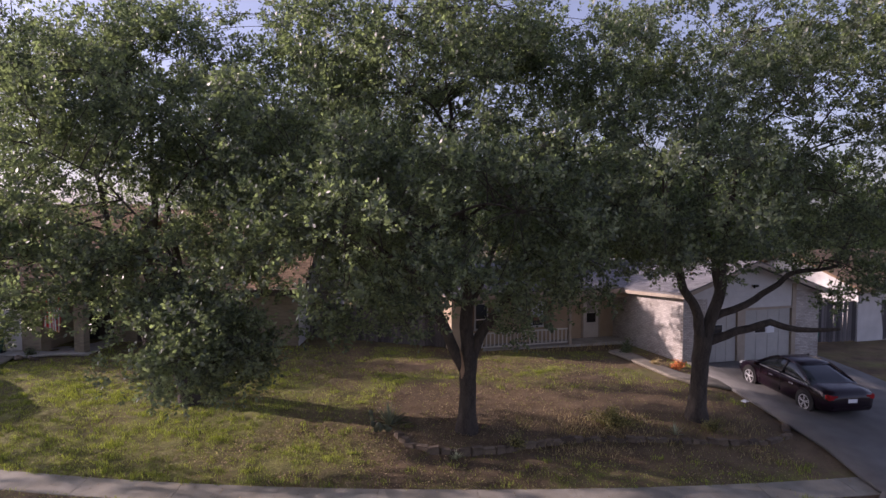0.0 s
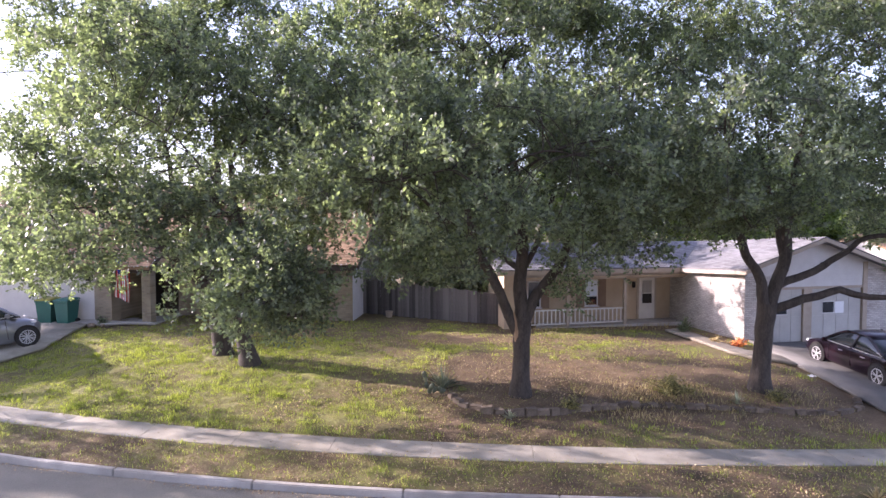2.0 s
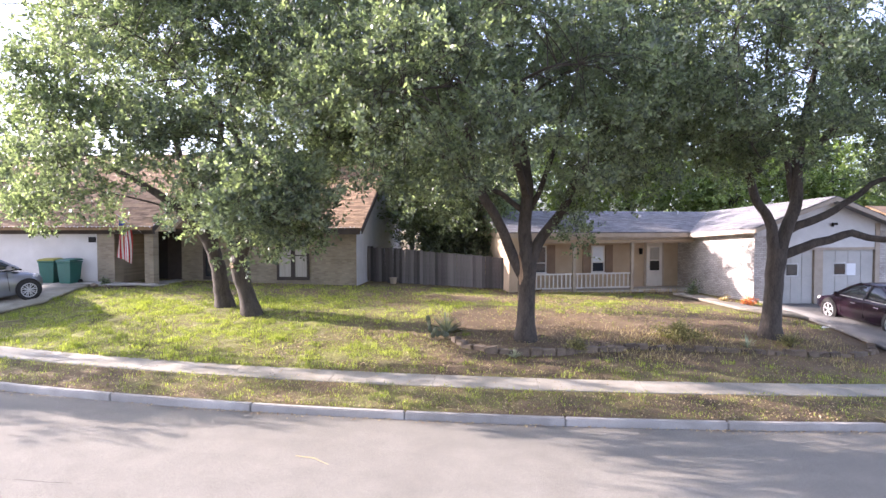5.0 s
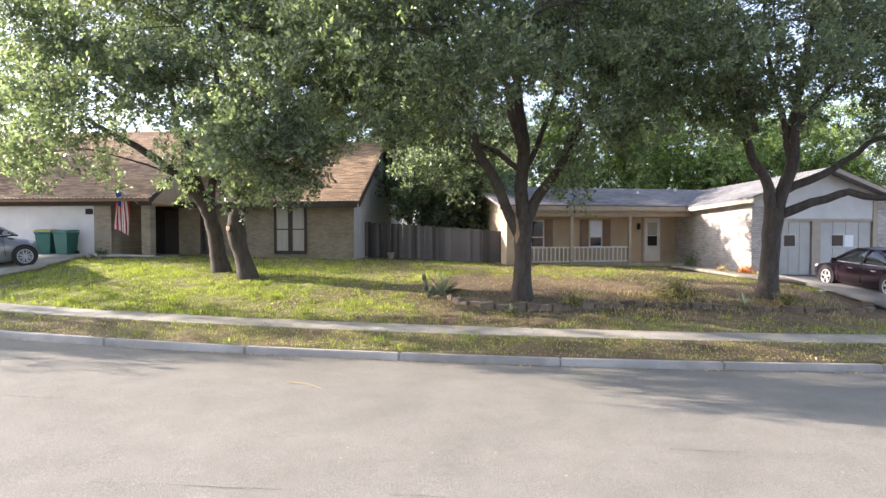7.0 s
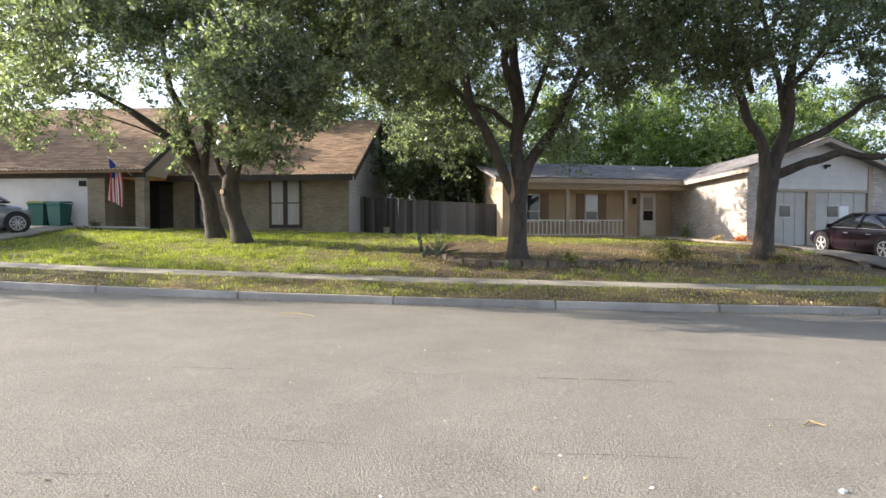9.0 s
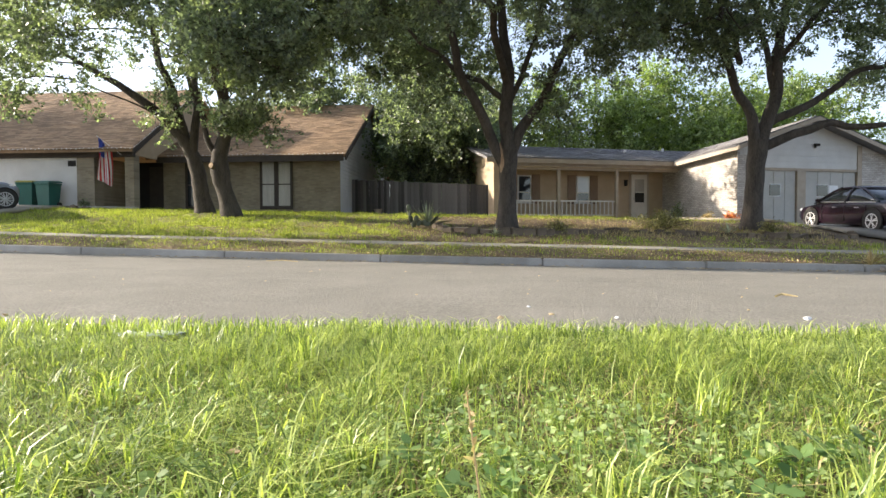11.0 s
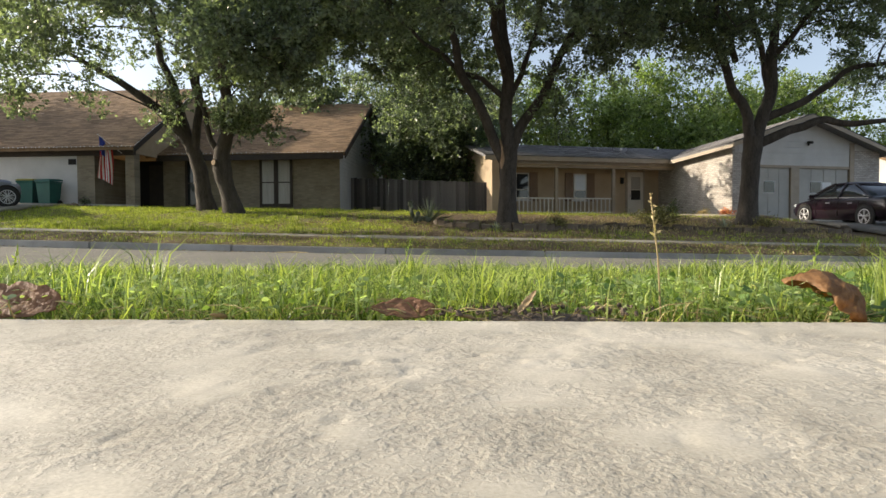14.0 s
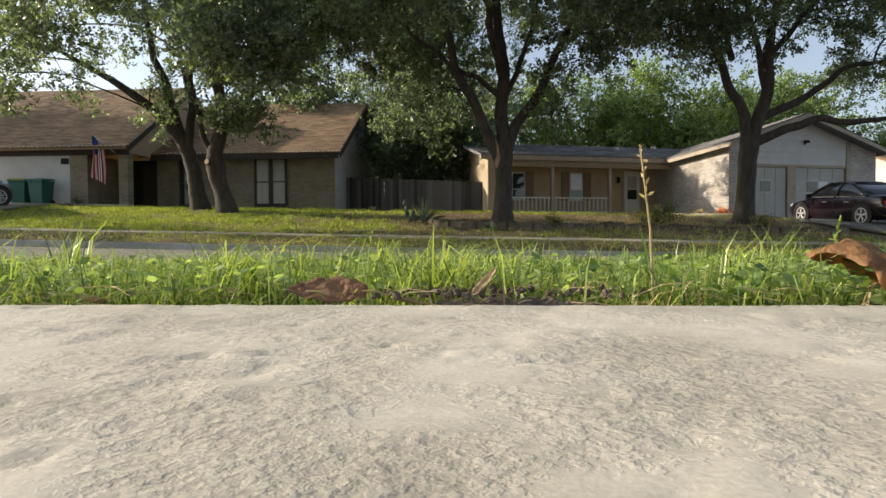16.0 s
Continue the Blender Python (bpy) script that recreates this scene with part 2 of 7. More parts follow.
def gritty(name, low, high, patch, grain, pits, pit_deep, crack=0.0, rough=0.9, pit_from=0.2, pit_to=0.75, grit=0.6, darken=0.86, pit_detail=6, smooth_from=0.4, smooth_to=0.7, smooth=0.8, coarse=0.55, stain=0.12, patches=0.0):
    """Cast or rolled stone surface: broad worn patches, fine grit, scattered pits and a few cracks."""
    m = stuff(name, low, high, patch, rough, 0.0, grain, stain=stain, coarse=coarse)
    nt = m.node_tree
    n, k = nt.nodes.new, nt.links.new
    tc = n("ShaderNodeTexCoord")
    b = nt.nodes["Principled BSDF"]
    col = b.inputs["Base Color"].links[0].from_socket
    vor, warp = n("ShaderNodeTexNoise"), n("ShaderNodeTexNoise")
    vor.inputs["Scale"].default_value, vor.inputs["Detail"].default_value, vor.inputs["Roughness"].default_value = pits, pit_detail, 0.62
    warp.inputs["Scale"].default_value, warp.inputs["Detail"].default_value = patches or pits * 0.12, 4
    k(tc.outputs["Object"], vor.inputs[0])
    k(tc.outputs["Object"], warp.inputs[0])
    hole = n("ShaderNodeMapRange")
    hole.inputs[1].default_value, hole.inputs[2].default_value, hole.inputs[3].default_value, hole.inputs[4].default_value = pit_from, pit_to, 0.0, 1.0
    k(vor.outputs[0], hole.inputs[0])
    keep = n("ShaderNodeMapRange")
    keep.inputs[1].default_value, keep.inputs[2].default_value, keep.inputs[4].default_value = smooth_from, smooth_to, smooth
    k(warp.outputs[0], keep.inputs[0])
    both = n("ShaderNodeMath")
    both.operation = "MAXIMUM"
    k(hole.outputs[0], both.inputs[0])
    k(keep.outputs[0], both.inputs[1])
    fine = n("ShaderNodeTexNoise")
    fine.inputs["Scale"].default_value, fine.inputs["Detail"].default_value = grain, 8
    k(tc.outputs["Object"], fine.inputs[0])
    add = n("ShaderNodeMath")
    add.operation = "MULTIPLY_ADD"
    add.inputs[1].default_value = grit
    k(fine.outputs[0], add.inputs[0])
    k(both.outputs[0], add.inputs[2])
    bp = n("ShaderNodeBump")
    bp.inputs["Strength"].default_value, bp.inputs["Distance"].default_value = 0.8, pit_deep
    height = add.outputs[0]
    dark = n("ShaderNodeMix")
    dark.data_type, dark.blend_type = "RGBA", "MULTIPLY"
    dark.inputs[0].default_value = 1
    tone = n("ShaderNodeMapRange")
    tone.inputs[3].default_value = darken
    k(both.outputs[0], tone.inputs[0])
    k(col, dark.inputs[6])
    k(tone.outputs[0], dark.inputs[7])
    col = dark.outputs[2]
    if crack:
        cv = n("ShaderNodeTexVoronoi")
        cv.feature = "DISTANCE_TO_EDGE"
        cv.inputs["Scale"].default_value = crack
        wob = n("ShaderNodeTexNoise")
        wob.inputs["Scale"].default_value, wob.inputs["Detail"].default_value = 2.5, 6
        k(tc.outputs["Object"], wob.inputs[0])
        mixv = n("ShaderNodeMix")
        mixv.data_type = "VECTOR"
        mixv.inputs[0].default_value = 0.3
        k(tc.outputs["Object"], mixv.inputs[4])
        k(wob.outputs[1], mixv.inputs[5])
        k(mixv.outputs[1], cv.inputs[0])
        line = n("ShaderNodeMapRange")
        line.inputs[1].default_value, line.inputs[2].default_value, line.inputs[3].default_value = 0.0, 0.006, 0.62
        k(cv.outputs[0], line.inputs[0])
        d2 = n("ShaderNodeMix")
        d2.data_type, d2.blend_type = "RGBA", "MULTIPLY"
        d2.inputs[0].default_value = 1
        k(col, d2.inputs[6])
        k(line.outputs[0], d2.inputs[7])
        col = d2.outputs[2]
    k(col, b.inputs["Base Color"])
    k(height, bp.inputs["Height"])
    k(bp.outputs[0], b.inputs["Normal"])
    return m


M_ROAD = gritty("asphalt", (0.15, 0.14, 0.115), (0.355, 0.333, 0.28), 1.6, 85, 60, 0.014, darken=0.75, coarse=0.2, stain=0.06, smooth_from=0.3, smooth_to=0.8)
M_ROAD.node_tree.nodes["Principled BSDF"].inputs["Specular IOR Level"].default_value = 0.2
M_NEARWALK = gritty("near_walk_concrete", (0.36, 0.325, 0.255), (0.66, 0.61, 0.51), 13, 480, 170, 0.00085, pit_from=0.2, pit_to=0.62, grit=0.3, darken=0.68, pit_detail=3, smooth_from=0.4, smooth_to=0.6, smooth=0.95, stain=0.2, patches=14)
M_KERB = stuff("kerb_concrete", (0.3, 0.28, 0.25), (0.48, 0.45, 0.4), 3, 0.85, 0.3, 90, obj=0.25, stain=0.25)
M_WALK = stuff("walk_concrete", (0.36, 0.34, 0.3), (0.56, 0.53, 0.47), 5, 0.85, 0.35, 120, obj=0.15, stain=0.2)
M_BARK = stuff("bark", (0.022, 0.018, 0.014), (0.1, 0.082, 0.065), 7, 0.95, 1.0, 40, stretch=(1, 1, 0.25))
M_LEAF = stuff("oak_leaf", (0.058, 0.071, 0.057), (0.17, 0.197, 0.14), 0.6, 0.36, 0.0, 3, island=0.5, translucent=0.48, through_tint=(2.25, 2.5, 1.15))
M_LEAF_BACK = stuff("far_leaf", (0.085, 0.12, 0.042), (0.24, 0.3, 0.115), 0.4, 0.5, 0.0, 3, island=0.5, translucent=0.45, through_tint=(1.6, 1.8, 0.6))
M_GRASS = stuff("grass_blade", (0.11, 0.17, 0.028), (0.5, 0.56, 0.16), 1.5, 0.4, 0.0, 9, island=0.9, translucent=0.38)
M_LAWN = stuff("lawn_blade", (0.14, 0.185, 0.026), (0.44, 0.47, 0.105), 0.5, 0.7, 0.0, 4, island=0.5, translucent=0.45)
M_SHINGLE_T = stuff("tan_shingle", (0.19, 0.12, 0.064), (0.38, 0.25, 0.14), 2, 0.9, 0.6, 30, island=0.4, stain=0.15)
M_SHINGLE_G = stuff("grey_shingle", (0.14, 0.138, 0.145), (0.26, 0.255, 0.265), 2, 0.9, 0.6, 30, island=0.4, stain=0.15)
M_STUCCO = stuff("cream_wall", (0.4, 0.3, 0.19), (0.51, 0.4, 0.275), 2, 0.85, 0.1, 40, stain=0.12)
M_WHITE = stuff("white_paint", (0.54, 0.525, 0.5), (0.68, 0.66, 0.635), 2, 0.6, 0.05, 30, stain=0.1)
M_BROWN = stuff("brown_trim", (0.03, 0.022, 0.017), (0.06, 0.045, 0.035), 4, 0.7, 0.1, 40)
M_TANTRIM = stuff("tan_trim", (0.33, 0.27, 0.2), (0.44, 0.37, 0.29), 4, 0.7, 0.1, 40)
M_FENCE = stuff("weathered_wood", (0.055, 0.05, 0.05), (0.19, 0.172, 0.165), 3, 0.9, 0.5, 30, obj=0.5, stretch=(4, 4, 0.4))
M_STONE = stuff("edging_stone", (0.075, 0.056, 0.038), (0.2, 0.155, 0.108), 5, 0.9, 0.5, 40, obj=0.4)
M_BRICK_FRONT = bricks("pale_brick_front", (0.44, 0.4, 0.36), (0.62, 0.58, 0.53), (0.33, 0.3, 0.27), "XZ")
M_BRICK_SIDE = bricks("pale_brick_side", (0.44, 0.4, 0.36), (0.62, 0.58, 0.53), (0.33, 0.3, 0.27), "YZ")
M_BRICK_TAN = bricks("tan_brick", (0.265, 0.22, 0.15), (0.36, 0.305, 0.215), (0.3, 0.26, 0.195), "XZ")
M_GLASS = glass("window_glass")
M_DARK = stuff("dark_parts_and_shade", (0.012, 0.011, 0.01), (0.03, 0.027, 0.024), 2, 0.9, 0.0)
M_TYRE = stuff("tyre_rubber", (0.012, 0.012, 0.012), (0.03, 0.03, 0.03), 9, 0.85, 0.1)
M_RIM = stuff("alloy", (0.42, 0.42, 0.43), (0.56, 0.56, 0.57), 9, 0.35, 0.0, metal=0.5)
M_BIN = stuff("green_plastic", (0.012, 0.09, 0.075), (0.02, 0.13, 0.105), 3, 0.45, 0.05)

M_DRIVE = stuff("drive_concrete", (0.115, 0.11, 0.102), (0.21, 0.202, 0.188), 1.5, 0.9, 0.3, 90, stain=0.25)
M_LID = stuff("yellow_green_lid", (0.2, 0.2, 0.03), (0.3, 0.28, 0.04), 3, 0.5, 0.0)
M_WALK2 = stuff("old_walk_concrete", (0.29, 0.265, 0.21), (0.46, 0.42, 0.34), 3, 0.9, 0.35, 90, obj=0.08, stain=0.3)
M_ORANGE = stuff("orange_leaf", (0.55, 0.22, 0.02), (0.75, 0.4, 0.05), 60, 0.6, 0.1, 90, translucent=0.3)
M_DIRT = stuff("dark_soil", (0.06, 0.044, 0.032), (0.2, 0.15, 0.11), 40, 0.95, 0.8, 220)
# bright sky reflection put into the pane's bluish white base colour
M_SKYPANE = stuff("pane_with_sky_reflection", (0.55, 0.6, 0.68), (0.7, 0.74, 0.8), 3, 0.15, 0.0)
M_DOOR = stuff("aged_white_door", (0.41, 0.395, 0.36), (0.53, 0.51, 0.465), 2, 0.65, 0.05, 30, stain=0.12)
M_RAIL = stuff("aged_rail_paint", (0.56, 0.52, 0.47), (0.7, 0.66, 0.6), 3, 0.7, 0.05, 30)
M_PAPER = stuff("white_paper", (0.75, 0.75, 0.75), (0.85, 0.85, 0.85), 3, 0.8, 0.0)
M_CURTAIN = stuff("curtained_pane", (0.3, 0.28, 0.25), (0.42, 0.4, 0.36), 3, 0.12, 0.0, 12, stretch=(8, 8, 0.3))
M_SHUTTER = stuff("brown_shutter", (0.17, 0.11, 0.07), (0.25, 0.17, 0.11), 3, 0.7, 0.1)
M_SIDING = stuff("white_siding", (0.5, 0.5, 0.5), (0.66, 0.65, 0.64), 1.5, 0.7, 0.1, 30, stain=0.15)
M_MAROON = stuff("maroon_paint", (0.008, 0.0025, 0.0065), (0.011, 0.0035, 0.009), 2, 0.25, 0.0, coat=0.15)
M_MAROON.node_tree.nodes["Principled BSDF"].inputs["Specular IOR Level"].default_value = 0.4
M_DOCK = stuff("broad_weed_leaf", (0.07, 0.13, 0.03), (0.22, 0.33, 0.1), 4, 0.5, 0.0, 20, island=0.6, translucent=0.35)
M_SILVER = stuff("silver_paint", (0.2, 0.21, 0.245), (0.25, 0.26, 0.3), 2, 0.35, 0.0, metal=0.5, coat=1.0)
M_RED = stuff("red_lens", (0.25, 0.01, 0.01), (0.35, 0.015, 0.015), 2, 0.2, 0.0)
M_LENS = stuff("clear_lens", (0.6, 0.6, 0.62), (0.75, 0.75, 0.78), 2, 0.1, 0.0)
M_FLAG_RED = stuff("flag_red", (0.42, 0.03, 0.04), (0.55, 0.05, 0.06), 6, 0.8, 0.05, translucent=0.25)
M_FLAG_WHITE = stuff("flag_white", (0.7, 0.68, 0.66), (0.8, 0.79, 0.78), 6, 0.8, 0.05)
M_FLAG_BLUE = stuff("flag_blue", (0.03, 0.05, 0.3), (0.05, 0.08, 0.42), 6, 0.8, 0.05)
M_LITTER = stuff("dry_leaf", (0.2, 0.13, 0.065), (0.5, 0.38, 0.22), 3, 0.8, 0.0, 9, island=0.7, translucent=0.15)
M_DEAD = stuff("curled_dead_leaf", (0.16, 0.08, 0.032), (0.42, 0.23, 0.095), 45, 0.65, 0.4, 190, translucent=0.42)
M_DEADRED = stuff("red_brown_dead_leaf", (0.13, 0.06, 0.03), (0.3, 0.15, 0.075), 45, 0.7, 0.4, 190, translucent=0.2)
M_WEED = stuff("weed_leaf", (0.17, 0.24, 0.07), (0.46, 0.55, 0.25), 4, 0.45, 0.0, 20, island=0.6, translucent=0.45)
M_STRAW = stuff("straw", (0.3, 0.22, 0.1), (0.52, 0.42, 0.22), 5, 0.8, 0.0, 20, island=0.5, translucent=0.2)
M_CACTUS = stuff("cactus_skin", (0.045, 0.055, 0.028), (0.1, 0.11, 0.06), 5, 0.6, 0.2, 30)
M_YUCCA = stuff("yucca_blade", (0.17, 0.2, 0.11), (0.38, 0.4, 0.24), 5, 0.6, 0.0, island=0.4)
M_FLOWER = stuff("flower_petals", (0.55, 0.12, 0.03), (0.8, 0.35, 0.08), 6, 0.7, 0.0, island=0.8)
M_TWIGGY = stuff("olive_twig_leaf", (0.1, 0.1, 0.035), (0.3, 0.27, 0.1), 5, 0.7, 0.0, island=0.6, translucent=0.25)
M_PATH = stuff("dusty_path", (0.17, 0.15, 0.115), (0.33, 0.29, 0.225), 3, 0.9, 0.3, 90, stain=0.3)
M_CUT = stuff("bare_wood", (0.2, 0.13, 0.075), (0.42, 0.3, 0.19), 6, 0.85, 0.4, 40, stretch=(1, 1, 0.3))
M_TAR = stuff("crack_dirt", (0.05, 0.045, 0.04), (0.13, 0.12, 0.1), 30, 0.95, 0.2, 200)

# ---- the lie of the land ----
def kerb_y(x):
    x = np.asarray(x, float) + 3.2
    c = np.clip(x, -15, 15)
    return 12.25 + np.where(c < 0, 0.0095, 0.0068) * c * c + 0.2 * (np.abs(x) - np.abs(c))


NEAR_KERB = 1.88


def land(x, y):
    """Height of the ground; the road lies in it as a shallow trough."""
    x, y = np.asarray(x, float), np.asarray(y, float)
    bend = (kerb_y(x) - 12.25) * np.clip((y - 3) / 9, 0, 1) * np.clip((24 - y) / 9, 0, 1)
    v = y - bend
    z = np.interp(v, [-80, -2, 0.46, 1.5, NEAR_KERB, NEAR_KERB + 0.02, 6, 8.7, 10.9, 12.23, 12.26, 12.42, 13.67, 14.6, 17.5, 19.5, 22, 26, 40, 400],
                  [0.6, 0.0, -0.01, -0.05, -0.06, -0.21, -0.2, -0.26, -0.385, -0.43, -0.28, -0.28, -0.09, -0.04, 0.3, 0.6, 0.75, 0.85, 0.9, 1.5])
    drive = 0.2 * np.clip((x - 9.8) / 1.2, 0, 1) * np.clip((y - 18) / 3, 0, 1)
    return z - 0.024 * np.clip(x, -25, 25) * np.clip((y - 1) / 9, 0, 1) - drive


def sheet(name, xs, v0, v1, n, lift, material, follow=True, parent=None, label=""):
    """A strip of surface along the street between two lines, laid on the land."""
    verts, faces = [], []
    for x in xs:
        for j in range(n + 1):
            v = v0 + (v1 - v0) * j / n
            y = v + ((float(kerb_y(x)) - 12.25) * min(max((v - 3) / 9, 0), 1) if follow else 0)
            verts.append((x, y, float(land(x, y)) + lift))
    for i in range(len(xs) - 1):
        for j in range(n):
            a = i * (n + 1) + j
            faces.append((a, a + n + 1, a + n + 2, a + 1))
    return mesh_of(name, verts, faces, material, parent, label, True)


def paved(x, y):
    """True where road, kerb, pavement or a drive lies on the ground."""
    v = y - (kerb_y(x) - 12.25) * np.clip((y - 3) / 9, 0, 1)
    return (v < 12.6) | ((v > 13.5) & (v < 14.75)) | (x > 9.8) | (x < -17.0) | (y > 26.0) | ((x > 6.6) & (y > 21))


def rough(x, y, f, seed):
    """Smooth patches between 0 and 1."""
    r = np.random.default_rng(seed)
    v = np.zeros_like(x)
    for i in range(7):
        a, ph = r.uniform(0, 6.28), r.uniform(0, 6.28)
        g = f * r.uniform(0.5, 2.2)
        v += np.sin(g * (x * math.cos(a) + y * math.sin(a)) + ph) / 7
    return np.clip(0.5 + 1.3 * v, 0, 1)


def bare(x, y):
    """1 on paving, road and under the houses, where nothing grows."""
    v = y - (kerb_y(x) - 12.25) * np.clip((y - 3) / 9, 0, 1)
    ragged = 0.1 * (rough(x, y, 5.0, 81) - 0.45) + 0.06 * (rough(x, y, 17.0, 82) - 0.5)
    on = (v < 12.42) | ((v > 13.7 + ragged) & (v < 14.52 - ragged)) | ((x > 10.1) & (x < 17.4)) | ((x < -16.0 - np.abs(y - 19.8) * 0.2) & (y > 14.5)) | (y > 27.5)
    c, s_ = math.cos(radians(18)), math.sin(radians(18))
    lx, ly = (x - 9.85) * c + (y - 24.95) * s_, -(x - 9.85) * s_ + (y - 24.95) * c
    on |= (lx > -8.9) & (ly > 3.5) | (lx > -0.1) & (ly > -0.1) | (y > 26.3) & (x < -6.2) | (y > 23.6) & (x < -14)
    on |= (lx > -2.6) & (lx < -0.9) & (ly > -2.0)
    return on


def green(x, y):
    """How thickly grass covers the soil, 0 to 1."""
    v = y - (kerb_y(x) - 12.25) * np.clip((y - 3) / 9, 0, 1)
    left = np.clip((-x - 1.0) / 4.5, 0, 1) * np.clip((24.0 - y) / 2.5, 0.35, 1) * (v > 14.0)
    strip = (v < 14.2) * (0.3 - 0.008 * x)
    back = np.clip((y - 20.0) / 2, 0, 1) * (x > -3) * 0.55 * rough(x, y * 2.2, 0.9, 83)
    fore = (x > -1) * (v > 14.2) * np.clip((17 - y) / 1.5, 0, 1) * 0.3
    return np.clip((0.05 + 0.95 * left + strip + back + fore) * (0.35 + 0.95 * rough(x, y, 1.3, 5) * (0.4 + 0.6 * rough(x, y, 4.4, 6))), 0.02, 1)


def ground_sheet():
    xs = np.concatenate([[-900, -400, -150, -70], np.arange(-40, -22, 1.0), np.arange(-22, 12, 0.2), np.arange(12, 40.1, 1.0), [70, 150, 400, 900]])
    ys = np.concatenate([[-900, -300, -100, -40, -15, -6, -3, -2, -1.3, -0.5, 0.2, 0.455, 0.6, 0.9, 1.2, 1.5, 1.7, NEAR_KERB - 0.001, NEAR_KERB + 0.021, 3],
                         np.arange(4, 12.01, 1.0), np.arange(12.2, 27, 0.14), np.arange(27, 30, 0.5), [32, 36, 42, 60, 100, 300, 900]])
    gx, gy = np.meshgrid(xs, ys, indexing="ij")
    z = land(gx, gy)
    z = z - np.where((gy > NEAR_KERB) & (gy < kerb_y(gx) + 0.09), 0.05, 0.0) - np.where((gy > kerb_y(gx) - 0.6) & (gy < kerb_y(gx) + 0.09), 0.28, 0.0) - np.where((gy > -1.05) & (gy < 0.44), 0.06, 0.0)
    r = np.random.default_rng(15)
    hump = np.zeros_like(z)
    for i in range(26):
        f, a, ph = r.uniform(1.5, 14), r.uniform(0, 6.28), r.uniform(0, 6.28)
        hump += np.sin(f * (gx * math.cos(a) + gy * math.sin(a)) + ph + 1.5 * np.sin(0.7 * gx + i)) / f ** 0.5
    z = z + np.where(paved(gx, gy), -0.01, 0.012 * hump - 0.005)
    m = len(ys)
    verts = np.stack([gx, gy, z], 2).reshape(-1, 3)
    faces = [(i * m + j, (i + 1) * m + j, (i + 1) * m + j + 1, i * m + j + 1) for i in range(len(xs) - 1) for j in range(m - 1)]
    ob = mesh_of("ground", verts, faces, M_SOIL, smooth=True)
    turf = ob.data.attributes.new("turf", "FLOAT", "POINT")
    turf.data.foreach_set("value", green(gx, gy).astype(np.float32).ravel())
    return tagged(ob, "brown soil and thin dry lawn on a rising front yard", "ground", kind="structure")


ground_sheet()
tagged(sheet("road", np.arange(-60, 60.1, 1.0), NEAR_KERB + 0.03, 12.228, 40, 0.0, M_ROAD), "worn grey asphalt street with fine cracks", "road", kind="structure")


def run_pieces(owner, name, x0, x1, step, v0, v1, thick, material, gap=0.012, lift=0.0, round_=0.02):
    """Concrete pieces laid end to end along the street, each an object of its own."""
    x = x0
    while x < x1:
        bm = bmesh.new()
        cuts = 4
        rows = []
        for i in range(cuts + 1):
            xx = x + gap / 2 + (step - gap) * i / cuts
            row = []
            for v in (v0, v1):
                y = v + (float(kerb_y(xx)) - 12.25) * min(max((v - 3) / 9, 0), 1)
                row.append((xx, y, float(land(xx, y + (0.05 if v == v0 else -0.02))) + lift))
            rows.append(row)
        top = [[bm.verts.new(p) for p in r] for r in rows]
        low = [[bm.verts.new((p[0], p[1], p[2] - thick)) for p in r] for r in rows]
        for i in range(cuts):
            bm.faces.new((top[i][0], top[i + 1][0], top[i + 1][1], top[i][1]))
            bm.faces.new((top[i][0], low[i][0], low[i + 1][0], top[i + 1][0]))
            bm.faces.new((top[i][1], top[i + 1][1], low[i + 1][1], low[i][1]))
        for i in (0, cuts):
            bm.faces.new((top[i][0], top[i][1], low[i][1], low[i][0]))
        bmesh.ops.recalc_face_normals(bm, faces=bm.faces)
        edges = [e for e in bm.edges if len(e.link_faces) == 2 and e.calc_face_angle(0) > 1.0]
        bmesh.ops.bevel(bm, geom=edges, offset=round_, segments=2, affect="EDGES")
        part(name, bm, material, owner)
        x += step


far_kerb = thing("kerb", "pale concrete kerb in long sections beside the street", "kerb", kind="structure")
run_pieces(far_kerb, "kerb_section", -40.97, 40, 3.25, 12.25, 12.41, 0.34, M_KERB)
near_kerb = thing("kerb", "concrete kerb at the foot of a grass strip", "kerb", kind="structure")
run_pieces(near_kerb, "kerb_section", -30, 30, 3.0, NEAR_KERB - 0.15, NEAR_KERB + 0.01, 0.3, M_KERB)
far_walk = thing("pavement", "narrow concrete pavement across the front lawns", "pavement", kind="structure")
run_pieces(far_walk, "slab", -39.96, 36, 2.4, 13.67, 14.56, 0.1, M_WALK2, gap=0.004, lift=0.004, round_=0.006)
near_walk = thing("pavement", "rough pale sunlit concrete pavement", "pavement", kind="structure")


def lumps(x, y, cell, seed):
    """Smooth random heights between 0 and 1 on a grid of the given cell."""
    r = np.random.default_rng(seed)
    g = r.uniform(0, 1, (128, 128))
    u, v = np.asarray(x) / cell + 500.3, np.asarray(y) / cell + 500.7
    i, j = np.floor(u).astype(int), np.floor(v).astype(int)
    a, b = u - i, v - j
    a, b = a * a * (3 - 2 * a), b * b * (3 - 2 * b)
    i, j = i % 127, j % 127
    return (g[i, j] * (1 - a) + g[i + 1, j] * a) * (1 - b) + (g[i, j + 1] * (1 - a) + g[i + 1, j + 1] * a) * b


